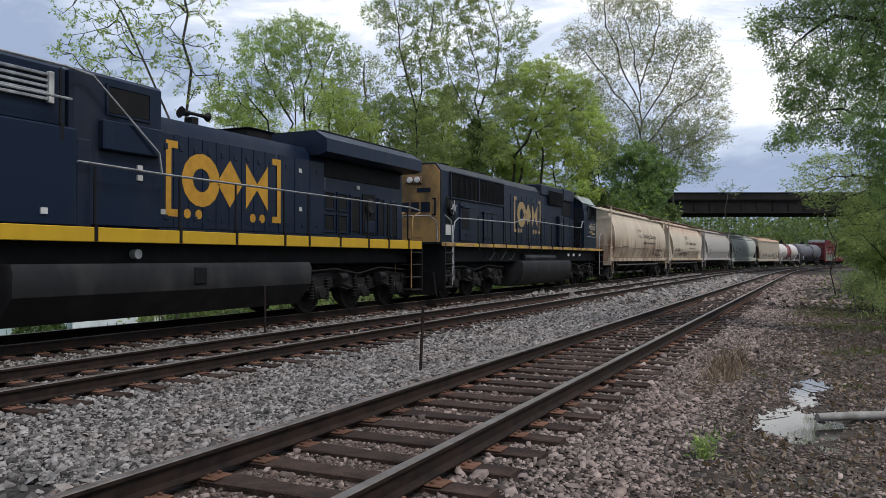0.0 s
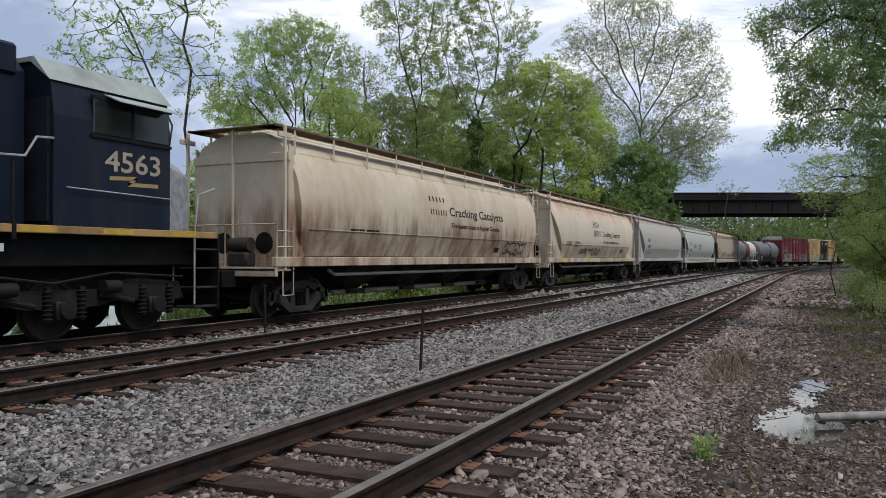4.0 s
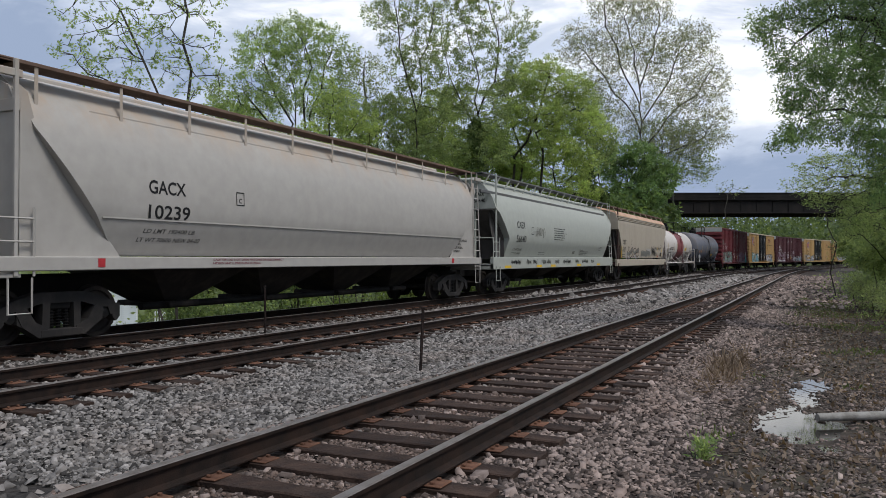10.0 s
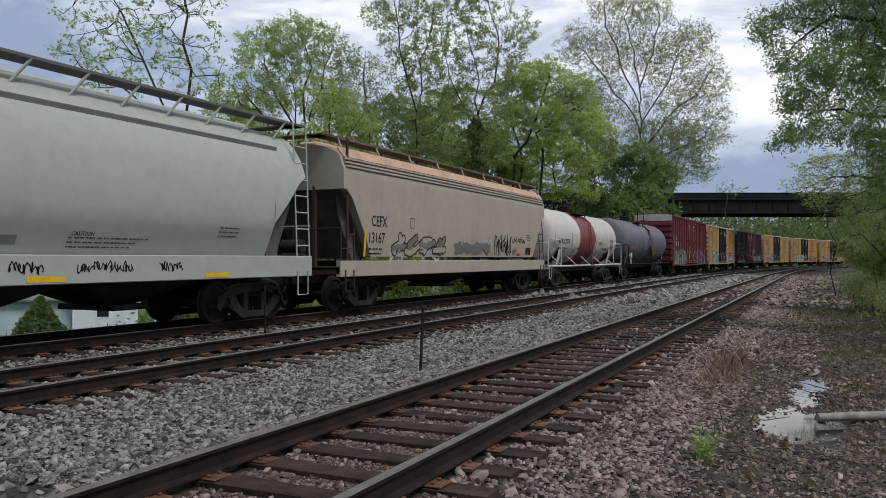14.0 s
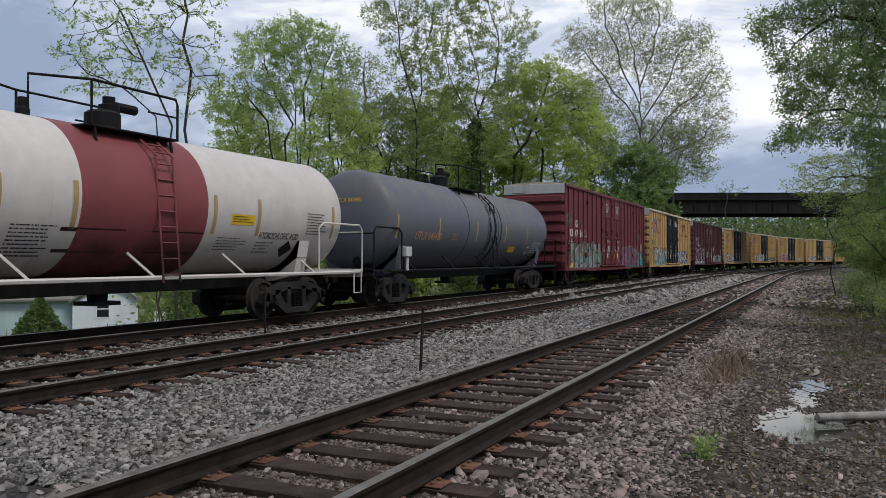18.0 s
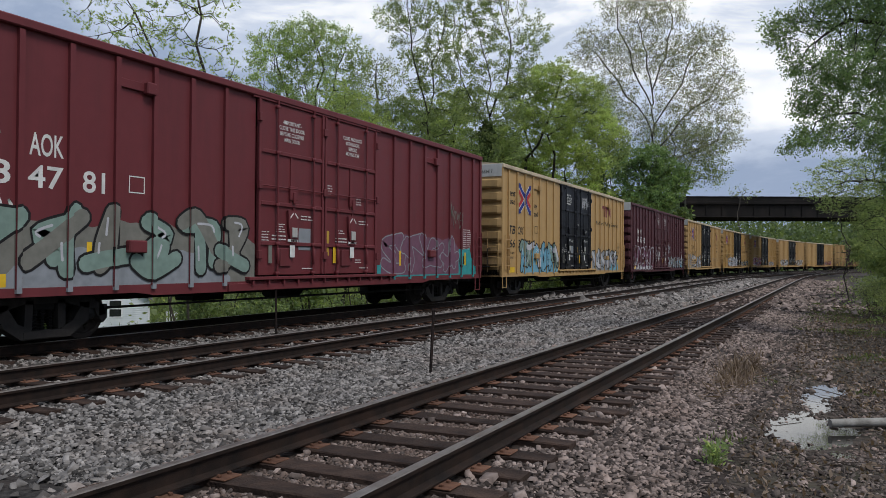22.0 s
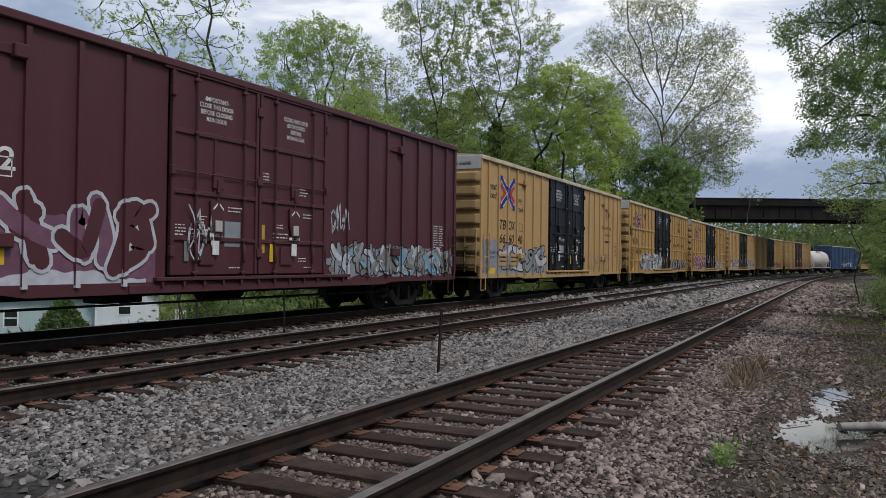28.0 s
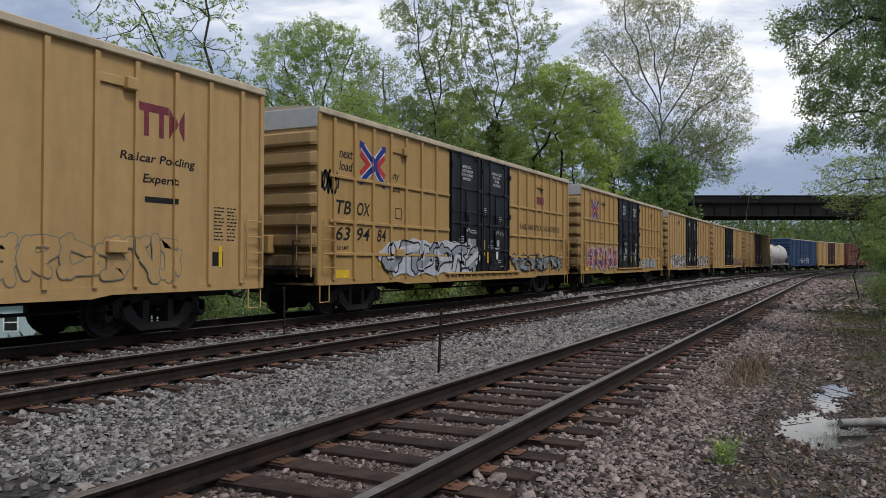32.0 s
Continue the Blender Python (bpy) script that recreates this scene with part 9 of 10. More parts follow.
    make_tree("dense bright green maple", (-18.79, 55.31), (((-2.09, 0.0, 0.0), (-2.03, 0.0, 1.26), (-1.98, 0.0, 2.53), (-1.92, 0.0, 3.79), (-1.87, 0.0, 5.06), (-1.81, 0.0, 6.32), (-1.76, 0.0, 7.59), (-1.7, 0.0, 8.85), (-1.65, 0.0, 10.12), (-1.59, 0.0, 11.38), (-0.8, 0.0, 12.85), (0.0, 0.0, 14.31), (0.53, 0.0, 15.77), (1.05, 0.0, 17.23),), ((-2.01, 0.0, 0.0), (-1.91, 0.0, 1.22), (-1.82, 0.0, 2.44), (-1.72, 0.0, 3.66), (-1.63, 0.0, 4.88), (-1.53, 0.0, 6.11), (-1.43, 0.0, 7.33), (-1.34, 0.0, 8.55), (-1.24, 0.0, 9.77), (-1.15, 0.0, 10.99), (-1.05, 0.0, 12.21), (-1.57, 0.0, 13.68), (-2.09, 0.0, 15.14),), ((-1.25, 0.0, 0.0), (-1.08, 0.0, 1.31), (-0.92, 0.0, 2.61), (-0.75, 0.0, 3.92), (-0.58, 0.0, 5.22), (-0.42, 0.0, 6.53), (-0.25, 0.0, 7.83), (-0.08, 0.0, 9.14), (0.09, 0.0, 10.44), (0.25, 0.0, 11.75), (0.42, 0.0, 13.05), (2.93, 0.0, 14.72),),),
              ((0.42, 16.81, 2.51, 1.76, 3), (-1.88, 15.77, 1.67, 1.88, 2), (2.51, 15.77, 1.88, 1.88, 2.5), (3.97, 13.68, 1.46, 1.67, 1.5), (0.42, 14.1, 3.55, 1.46, 2), (-2.93, 13.05, 1.67, 1.67, 1), (-0.84, 11.8, 2.51, 1.67, 1.2)),
              206, LEAF_LIME, BARK, 1500, 0.14, step=0.45, kill=0.45, twigs=5, twig=0.5, tuft=18, spread_=0.14, flat_=0.45, tip=0.011)
    make_tree("dark ivy-hung tree beside the maple", (-17.73, 66.47), (((-0.15, 0.0, 0.0), (-0.16, 0.0, 1.21), (-0.16, 0.0, 2.41), (-0.17, 0.0, 3.62), (-0.18, 0.0, 4.83), (-0.19, 0.0, 6.03), (-0.2, 0.0, 7.24), (-0.2, 0.0, 8.45), (-0.21, 0.0, 9.65), (-0.22, 0.0, 10.86), (-0.22, 0.0, 12.07), (-0.23, 0.0, 13.27), (-0.24, 0.0, 14.48), (-0.29, 0.0, 15.7), (-0.34, 0.0, 16.92),), ((0.83, 0.0, 0.0), (0.82, 0.0, 1.27), (0.81, 0.0, 2.55), (0.8, 0.0, 3.82), (0.79, 0.0, 5.09), (0.78, 0.0, 6.36), (0.78, 0.0, 7.64), (0.77, 0.0, 8.91), (0.76, 0.0, 10.18), (0.75, 0.0, 11.45), (0.74, 0.0, 12.73), (0.73, 0.0, 14.0),),),
              ((-0.24, 15.7, 1.36, 2.19, 2), (0.97, 13.51, 1.46, 2.44, 2), (-0.97, 12.53, 1.22, 1.95, 1)),
              216, LEAF_MID, BARK, 600, 0.2, step=0.5, kill=0.5, twigs=4, twig=0.7, tuft=11, spread_=0.15, ivy=((-0.2, 0.3, 11.5, 1.1), (0.8, 0.3, 9.5, 1.2)))
    make_tree("tall grey sycamore with a network of fine twigs and few leaves", (-17.32, 85.96), (((0.12, 0.0, 0.0), (0.11, 0.0, 1.27), (0.1, 0.0, 2.55), (0.09, 0.0, 3.82), (0.08, 0.0, 5.1), (0.07, 0.0, 6.37), (0.05, 0.0, 7.65), (0.04, 0.0, 8.92), (0.03, 0.0, 10.2), (0.02, 0.0, 11.47), (0.01, 0.0, 12.75), (0.0, 0.0, 14.02), (-0.02, 0.0, 15.37), (-0.05, 0.0, 16.72), (-0.07, 0.0, 18.06), (-0.1, 0.0, 19.41), (-0.12, 0.0, 20.76), (-0.29, 0.0, 21.98), (-0.46, 0.0, 23.21), (-0.63, 0.0, 24.44), (-0.8, 0.0, 25.66), (-1.08, 0.0, 26.89), (-1.37, 0.0, 28.11), (-1.65, 0.0, 29.34),), ((-0.06, 0.0, 16.47), (-0.55, 0.0, 17.69), (-1.04, 0.0, 18.92), (-1.53, 0.0, 20.14), (-2.75, 0.0, 21.52), (-3.98, 0.0, 22.9), (-5.05, 0.0, 24.28), (-6.13, 0.0, 25.66),), ((0.06, 0.0, 14.94), (0.96, 0.0, 16.16), (1.86, 0.0, 17.39), (2.76, 0.0, 18.61), (4.29, 0.0, 19.84), (5.82, 0.0, 21.06), (6.8, 0.0, 22.44), (7.78, 0.0, 23.82),), ((-0.18, 0.0, 20.14), (-0.83, 0.0, 21.57), (-1.49, 0.0, 23.0), (-2.14, 0.0, 24.43), (-2.65, 0.0, 25.66), (-3.17, 0.0, 26.88), (-3.68, 0.0, 28.11), (-3.99, 0.0, 29.64), (-4.29, 0.0, 31.18),), ((-0.18, 0.0, 21.68), (0.29, 0.0, 23.01), (0.76, 0.0, 24.33), (1.23, 0.0, 25.66), (1.49, 0.0, 27.09), (1.76, 0.0, 28.52), (2.02, 0.0, 29.95),), ((0.06, 0.0, 18.0), (1.06, 0.0, 19.53), (2.06, 0.0, 21.07), (3.06, 0.0, 22.6), (3.67, 0.0, 23.93), (4.29, 0.0, 25.25), (4.9, 0.0, 26.58),), ((0.06, 0.0, 13.4), (3.37, 0.0, 15.12), (7.05, 0.0, 16.35),), ((0.06, 0.0, 13.1), (-1.35, 0.0, 14.63), (-2.76, 0.0, 16.16), (-3.83, 0.0, 17.7), (-4.9, 0.0, 19.23),),),
              ((-2.76, 31.18, 3.06, 2.76, 2.5), (0.92, 30.26, 2.76, 2.76, 2.5), (-6.43, 26.27, 2.76, 2.45, 2), (-2.76, 25.66, 3.37, 3.06, 2.5), (1.84, 25.05, 3.37, 3.06, 2.5), (5.52, 26.58, 2.76, 2.45, 2.2), (7.05, 22.6, 2.57, 3.06, 2.2), (3.98, 20.76, 3.68, 2.76, 2), (-4.6, 21.37, 3.06, 2.45, 1.6), (7.66, 17.69, 2.33, 2.76, 1.6), (3.68, 16.16, 4.29, 2.45, 1.6), (-1.84, 18.31, 3.06, 2.45, 1.2), (-0.92, 33.63, 3.68, 1.23, 1)),
              221, LEAF_TWIG, BARK_GREY, 3900, 0.15, step=0.55, kill=0.52, twigs=7, twig=0.9, tuft=5, spread_=0.08, tip=0.013, wobble=0.2, lift=0.2, power=0.39, ivy=((0.0, 0.3, 12.5, 1.3),))
    make_tree("pale green tree under the sycamore", (-15.56, 90.13), (((-0.32, 0.0, 0.0), (-0.32, 0.0, 1.24), (-0.32, 0.0, 2.49), (-0.32, 0.0, 3.73), (-0.32, 0.0, 4.98), (-0.32, 0.0, 6.22), (-0.32, 0.0, 7.47), (-0.32, 0.0, 8.71), (-0.32, 0.0, 9.96), (-0.32, 0.0, 11.21), (-0.32, 0.0, 12.45), (-0.16, 0.0, 13.72), (0.0, 0.0, 14.99),), ((0.0, 0.0, 0.0), (0.14, 0.0, 1.25), (0.29, 0.0, 2.49), (0.43, 0.0, 3.74), (0.58, 0.0, 4.99), (0.72, 0.0, 6.24), (0.87, 0.0, 7.48), (1.01, 0.0, 8.73), (1.16, 0.0, 9.98), (1.3, 0.0, 11.23), (1.45, 0.0, 12.47), (1.59, 0.0, 13.72), (2.86, 0.0, 15.62),),),
              ((-0.63, 15.62, 3.17, 2.54, 2), (2.86, 14.99, 2.54, 2.54, 2), (3.81, 12.45, 2.22, 1.59, 1), (0.63, 12.45, 3.81, 1.9, 1)),
              222, LEAF_MID, BARK_GREY, 1000, 0.19, step=0.55, kill=0.55, twigs=5, twig=0.9, tuft=6, spread_=0.16, tip=0.014)
    make_tree("small tree beside the bridge with dull leaves", (-9.98, 102.78), (((-0.35, 0.0, 0.0), (-0.35, 0.0, 1.31), (-0.35, 0.0, 2.62), (-0.35, 0.0, 3.93), (-0.35, 0.0, 5.25), (-0.35, 0.0, 6.56), (-0.35, 0.0, 7.87), (-0.35, 0.0, 9.18),),),
              ((-0.35, 10.23, 1.54, 1.26, 1), (1.4, 10.23, 0.98, 0.7, 0.6)),
              209, LEAF_SAGE, BARK_GREY, 90, 0.22, step=0.6, kill=0.8, twigs=3, twig=0.7, tuft=4, tip=0.02)
    make_tree("bright green young tree in the thicket", (-23.44, 35.35), (((-0.18, 0.0, 0.0), (-0.17, 0.0, 1.31), (-0.16, 0.0, 2.63), (-0.15, 0.0, 3.94), (-0.15, 0.0, 5.26), (-0.14, 0.0, 6.57), (-0.13, 0.0, 7.89), (-0.12, 0.0, 9.2), (-0.3, 0.0, 10.71),), ((0.24, 0.0, 0.0), (0.26, 0.0, 1.23), (0.28, 0.0, 2.45), (0.31, 0.0, 3.68), (0.33, 0.0, 4.9), (0.35, 0.0, 6.12), (0.38, 0.0, 7.35), (0.4, 0.0, 8.58), (0.42, 0.0, 9.8),), ((0.0, 0.0, 0.0), (0.01, 0.0, 1.3), (0.03, 0.0, 2.6), (0.04, 0.0, 3.9), (0.06, 0.0, 5.21), (0.07, 0.0, 6.51), (0.09, 0.0, 7.81), (0.1, 0.0, 9.11), (0.12, 0.0, 10.41),),),
              ((0.0, 12.53, 1.15, 1.15, 2), (1.06, 11.17, 1.51, 1.21, 2), (-0.61, 10.71, 1.51, 1.06, 2), (0.61, 9.35, 2.12, 1.21, 1.5)),
              301, LEAF_LIME, BARK, 850, 0.125, step=0.45, kill=0.45, twigs=4, twig=0.5, tuft=18, spread_=0.11, flat_=0.6, tip=0.011, power=0.42)
    make_tree("grey-green young tree in the thicket", (-27.12, 48.0), (((-0.24, 0.0, 0.0), (-0.23, 0.0, 1.23), (-0.22, 0.0, 2.46), (-0.21, 0.0, 3.69), (-0.2, 0.0, 4.92), (-0.19, 0.0, 6.14), (-0.18, 0.0, 7.37), (-0.17, 0.0, 8.6), (-0.16, 0.0, 9.83), (-0.4, 0.0, 11.81),), ((0.32, 0.0, 0.0), (0.35, 0.0, 1.33), (0.38, 0.0, 2.65), (0.41, 0.0, 3.98), (0.44, 0.0, 5.31), (0.47, 0.0, 6.64), (0.5, 0.0, 7.96), (0.53, 0.0, 9.29), (0.56, 0.0, 10.62),), ((0.0, 0.0, 0.0), (0.02, 0.0, 1.27), (0.04, 0.0, 2.54), (0.05, 0.0, 3.81), (0.07, 0.0, 5.08), (0.09, 0.0, 6.34), (0.11, 0.0, 7.61), (0.12, 0.0, 8.88), (0.14, 0.0, 10.15), (0.16, 0.0, 11.42),),),
              ((0.0, 14.19, 1.98, 1.67, 2), (-1.59, 13.0, 1.78, 1.59, 2), (1.19, 12.21, 2.18, 1.59, 2), (-0.4, 10.42, 2.78, 1.59, 1.5)),
              302, LEAF_MID, BARK, 900, 0.14, step=0.45, kill=0.45, twigs=4, twig=0.5, tuft=18, spread_=0.11, flat_=0.6, tip=0.011, power=0.42)
    make_tree("bright green slim tree in the thicket", (-25.49, 54.33), (((-0.26, 0.0, 0.0), (-0.25, 0.0, 1.24), (-0.24, 0.0, 2.48), (-0.23, 0.0, 3.72), (-0.22, 0.0, 4.96), (-0.21, 0.0, 6.21), (-0.2, 0.0, 7.45), (-0.19, 0.0, 8.69), (-0.18, 0.0, 9.93), (-0.17, 0.0, 11.17), (-0.43, 0.0, 13.33),), ((0.35, 0.0, 0.0), (0.38, 0.0, 1.2), (0.4, 0.0, 2.41), (0.43, 0.0, 3.61), (0.45, 0.0, 4.82), (0.48, 0.0, 6.02), (0.51, 0.0, 7.22), (0.53, 0.0, 8.43), (0.56, 0.0, 9.63), (0.58, 0.0, 10.84), (0.61, 0.0, 12.04),), ((0.0, 0.0, 0.0), (0.02, 0.0, 1.29), (0.03, 0.0, 2.58), (0.05, 0.0, 3.87), (0.07, 0.0, 5.16), (0.09, 0.0, 6.45), (0.1, 0.0, 7.74), (0.12, 0.0, 9.03), (0.14, 0.0, 10.32), (0.15, 0.0, 11.61), (0.17, 0.0, 12.9),),),
              ((-0.22, 15.93, 1.82, 1.64, 2), (-1.08, 13.98, 2.08, 1.82, 2), (1.08, 12.68, 2.51, 1.73, 2), (-0.22, 10.52, 3.03, 1.73, 1.5)),
              303, LEAF_LIME, BARK, 900, 0.15, step=0.45, kill=0.45, twigs=4, twig=0.5, tuft=18, spread_=0.11, flat_=0.6, tip=0.011, power=0.42)
    make_tree("mid green young tree in the thicket", (-23.11, 57.68), (((-0.27, 0.0, 0.0), (-0.26, 0.0, 1.23), (-0.24, 0.0, 2.46), (-0.23, 0.0, 3.69), (-0.21, 0.0, 4.91), (-0.2, 0.0, 6.14), (-0.18, 0.0, 7.37), (-0.45, 0.0, 9.6),), ((0.36, 0.0, 0.0), (0.4, 0.0, 1.38), (0.45, 0.0, 2.75), (0.49, 0.0, 4.13), (0.54, 0.0, 5.51), (0.58, 0.0, 6.88), (0.63, 0.0, 8.26),), ((0.0, 0.0, 0.0), (0.03, 0.0, 1.31), (0.05, 0.0, 2.61), (0.08, 0.0, 3.92), (0.1, 0.0, 5.23), (0.13, 0.0, 6.54), (0.15, 0.0, 7.84), (0.18, 0.0, 9.15),),),
              ((-0.22, 12.28, 2.24, 1.88, 2), (1.12, 10.72, 2.24, 1.79, 2), (-1.56, 10.27, 2.24, 1.79, 1)),
              304, LEAF_LIME, BARK, 700, 0.17, step=0.45, kill=0.45, twigs=4, twig=0.5, tuft=18, spread_=0.11, flat_=0.6, tip=0.011, power=0.42)
    make_tree("pale green young tree in the thicket", (-32.79, 39.74), (((-0.22, 0.0, 0.0), (-0.21, 0.0, 1.26), (-0.2, 0.0, 2.52), (-0.19, 0.0, 3.78), (-0.18, 0.0, 5.04), (-0.17, 0.0, 6.29), (-0.16, 0.0, 7.55), (-0.15, 0.0, 8.81), (-0.14, 0.0, 10.07), (-0.36, 0.0, 11.88),), ((0.29, 0.0, 0.0), (0.31, 0.0, 1.2), (0.34, 0.0, 2.4), (0.36, 0.0, 3.6), (0.38, 0.0, 4.8), (0.41, 0.0, 6.0), (0.43, 0.0, 7.2), (0.45, 0.0, 8.4), (0.48, 0.0, 9.6), (0.5, 0.0, 10.8),), ((0.0, 0.0, 0.0), (0.02, 0.0, 1.28), (0.03, 0.0, 2.56), (0.05, 0.0, 3.84), (0.06, 0.0, 5.12), (0.08, 0.0, 6.4), (0.09, 0.0, 7.68), (0.11, 0.0, 8.96), (0.12, 0.0, 10.24), (0.14, 0.0, 11.52),),),
              ((-0.9, 13.32, 1.62, 1.08, 2), (1.08, 12.42, 1.8, 1.08, 2), (-1.98, 14.04, 1.08, 0.79, 1), (0.0, 10.98, 2.88, 1.26, 2)),
              305, LEAF_LIME, BARK, 800, 0.13, step=0.45, kill=0.45, twigs=4, twig=0.5, tuft=18, spread_=0.11, flat_=0.6, tip=0.011, power=0.42)
    make_tree("green young tree beside the maple", (-18.87, 61.93), (((-0.28, 0.0, 0.0), (-0.26, 0.0, 1.32), (-0.25, 0.0, 2.64), (-0.23, 0.0, 3.96), (-0.21, 0.0, 5.28), (-0.2, 0.0, 6.6), (-0.18, 0.0, 7.92), (-0.46, 0.0, 10.22),), ((0.37, 0.0, 0.0), (0.41, 0.0, 1.26), (0.45, 0.0, 2.53), (0.49, 0.0, 3.79), (0.53, 0.0, 5.05), (0.57, 0.0, 6.31), (0.61, 0.0, 7.58), (0.65, 0.0, 8.84),), ((0.0, 0.0, 0.0), (0.02, 0.0, 1.22), (0.04, 0.0, 2.44), (0.07, 0.0, 3.66), (0.09, 0.0, 4.88), (0.11, 0.0, 6.1), (0.14, 0.0, 7.32), (0.16, 0.0, 8.54), (0.18, 0.0, 9.76),),),
              ((-0.69, 12.99, 2.08, 1.75, 2), (1.15, 11.61, 1.94, 1.61, 2), (-1.61, 10.46, 2.31, 1.61, 1), (0.69, 9.53, 2.77, 1.38, 1)),
              306, LEAF_LIME, BARK, 800, 0.17, step=0.45, kill=0.45, twigs=4, twig=0.5, tuft=18, spread_=0.11, flat_=0.6, tip=0.011, power=0.42)
    make_tree("dark dense tree under the sycamore", (-16.82, 80.66), (((-0.35, 0.0, 0.0), (-0.33, 0.0, 1.29), (-0.3, 0.0, 2.58), (-0.28, 0.0, 3.86), (-0.25, 0.0, 5.15), (-0.23, 0.0, 6.44), (-0.41, 0.0, 7.88), (-0.58, 0.0, 9.32),), ((0.46, 0.0, 0.0), (0.52, 0.0, 1.26), (0.58, 0.0, 2.53), (0.64, 0.0, 3.79), (0.69, 0.0, 5.06), (0.75, 0.0, 6.33), (0.81, 0.0, 7.59),), ((0.0, 0.0, 0.0), (0.03, 0.0, 1.25), (0.07, 0.0, 2.5), (0.1, 0.0, 3.75), (0.13, 0.0, 5.0), (0.16, 0.0, 6.25), (0.2, 0.0, 7.5), (0.23, 0.0, 8.75),),),
              ((0.0, 12.79, 2.6, 2.02, 2), (2.2, 11.2, 2.2, 1.85, 2), (-2.31, 12.5, 2.02, 2.19, 2), (0.6, 9.61, 3.3, 1.73, 1.5)),
              307, LEAF_EDGE, BARK, 1100, 0.24, step=0.45, kill=0.45, twigs=4, twig=0.6, tuft=12, spread_=0.12, flat_=0.6, tip=0.011, power=0.42)
    for x, y, h, sd, leaf in ((-33.0, 50.0, 17.5, 141, LEAF_YOUNG), (-29.5, 58.0, 17.5, 142, LEAF_LIME), (-27.0, 66.0, 17.0, 143, LEAF_YOUNG), (-37.0, 44.0, 16.0, 144, LEAF_LIME)):
        make_tree("pale leafy tree at the back of the thicket", (x, y), (((0, 0, 0), (0.1, 0, h * 0.2), (0.0, 0, h * 0.4), (-0.3, 0, h * 0.6)), ((0.3, 0, 0), (0.7, 0.1, h * 0.3), (1.2, 0.1, h * 0.5))),
                  ((0, h * 0.86, 1.8, h * 0.11, 2), (-1.9, h * 0.7, 1.9, h * 0.11, 2), (1.9, h * 0.72, 1.9, h * 0.12, 2), (0, h * 0.55, 3.0, h * 0.1, 2)), sd, leaf, BARK, 650, 0.17, 0.5, 0.52, 4, 0.55, 14, 0.12, 0.7, power=0.42)
    for x, y, h, sd in ((-58.0, 52.0, 19.0, 131), (-66.0, 47.0, 20.0, 132), (-50.0, 60.0, 18.0, 133)):
        make_tree("leafy spring tree in the valley behind the house", (x, y), (((0, 0, 0), (0.1, 0, h * 0.15), (0.0, 0, h * 0.3)), ((0.2, 0, 0), (0.8, 0.1, h * 0.3))),
                  ((0, h * 0.75, h * 0.2, h * 0.22, 3), (-h * 0.17, h * 0.55, h * 0.15, h * 0.15, 2), (h * 0.17, h * 0.55, h * 0.15, h * 0.15, 2), (0, h * 0.4, h * 0.2, h * 0.12, 1)), sd, LEAF_SAGE, BARK, 300, 0.26, 0.8, 0.9, 4, 0.8, 8, 0.2)
    # trees over the edge of the line
    make_tree("leafy tree overhanging the edge of the tracks", (2.95, 21.37), (((0.0, 0.0, 0.0), (-0.07, 0.0, 1.7), (-0.13, 0.0, 3.39), (-0.52, 0.0, 4.82), (-1.04, 0.0, 5.99), (-1.82, 0.0, 6.9), (-2.86, 0.0, 7.42),), ((0.0, 0.0, 0.0), (-0.09, 0.0, 1.39), (-0.17, 0.0, 2.78), (-0.26, 0.0, 4.17), (-1.3, 0.0, 4.95), (-2.08, 0.0, 5.21),), ((0.06, 0.0, 0.0), (0.01, 0.0, 1.27), (-0.04, 0.0, 2.54), (-0.08, 0.0, 3.81), (-0.13, 0.0, 5.08), (-0.65, 0.0, 6.9), (-0.78, 0.0, 8.45),),),
              ((-1.82, 7.42, 1.3, 0.91, 4), (-3.24, 7.48, 0.78, 0.58, 2.2), (-4.28, 7.16, 0.49, 0.36, 1.0), (-3.76, 6.38, 0.55, 0.42, 1.6), (-2.6, 6.25, 0.97, 0.65, 3), (-1.43, 6.12, 0.91, 0.91, 3), (-3.57, 5.47, 0.55, 0.44, 1.5), (-2.6, 5.08, 0.97, 0.58, 2.6), (-3.63, 4.79, 0.47, 0.26, 1.0), (-1.56, 4.69, 0.91, 0.78, 2.5), (-0.65, 6.9, 1.04, 1.56, 3), (-2.08, 8.45, 1.69, 0.65, 2), (-4.02, 4.56, 0.29, 0.13, 0.5), (-1.3, 3.52, 0.78, 0.78, 1.5)),
              210, LEAF_EDGE, BARK, 4400, 0.066, step=0.19, kill=0.175, twigs=4, twig=0.26, tuft=15, spread_=0.055, flat_=0.9, tip=0.005, wobble=0.15, lift=-0.02, droop=0.25, slim=0.42, power=0.45)
    make_tree("light green tree at the edge of the line", (2.57, 30.06), (((0.0, 0.0, 0.0), (-0.1, 0.0, 1.71), (-0.19, 0.0, 3.41), (-0.94, 0.0, 4.35),), ((0.09, 0.0, 0.0), (0.12, 0.0, 1.33), (0.16, 0.0, 2.65), (0.19, 0.0, 3.98),),),
              ((-2.25, 4.82, 1.12, 0.52, 2), (-3.19, 4.2, 0.64, 0.41, 1.0), (-2.44, 3.98, 0.94, 0.47, 1.5), (-1.12, 4.54, 1.12, 0.94, 2), (-1.31, 3.23, 0.94, 0.94, 2), (-0.19, 3.6, 1.12, 1.5, 2)),
              211, LEAF_MID, BARK, 1500, 0.07, step=0.24, kill=0.22, twigs=4, twig=0.35, tuft=8, spread_=0.06, flat_=0.45, tip=0.006, slim=0.45)
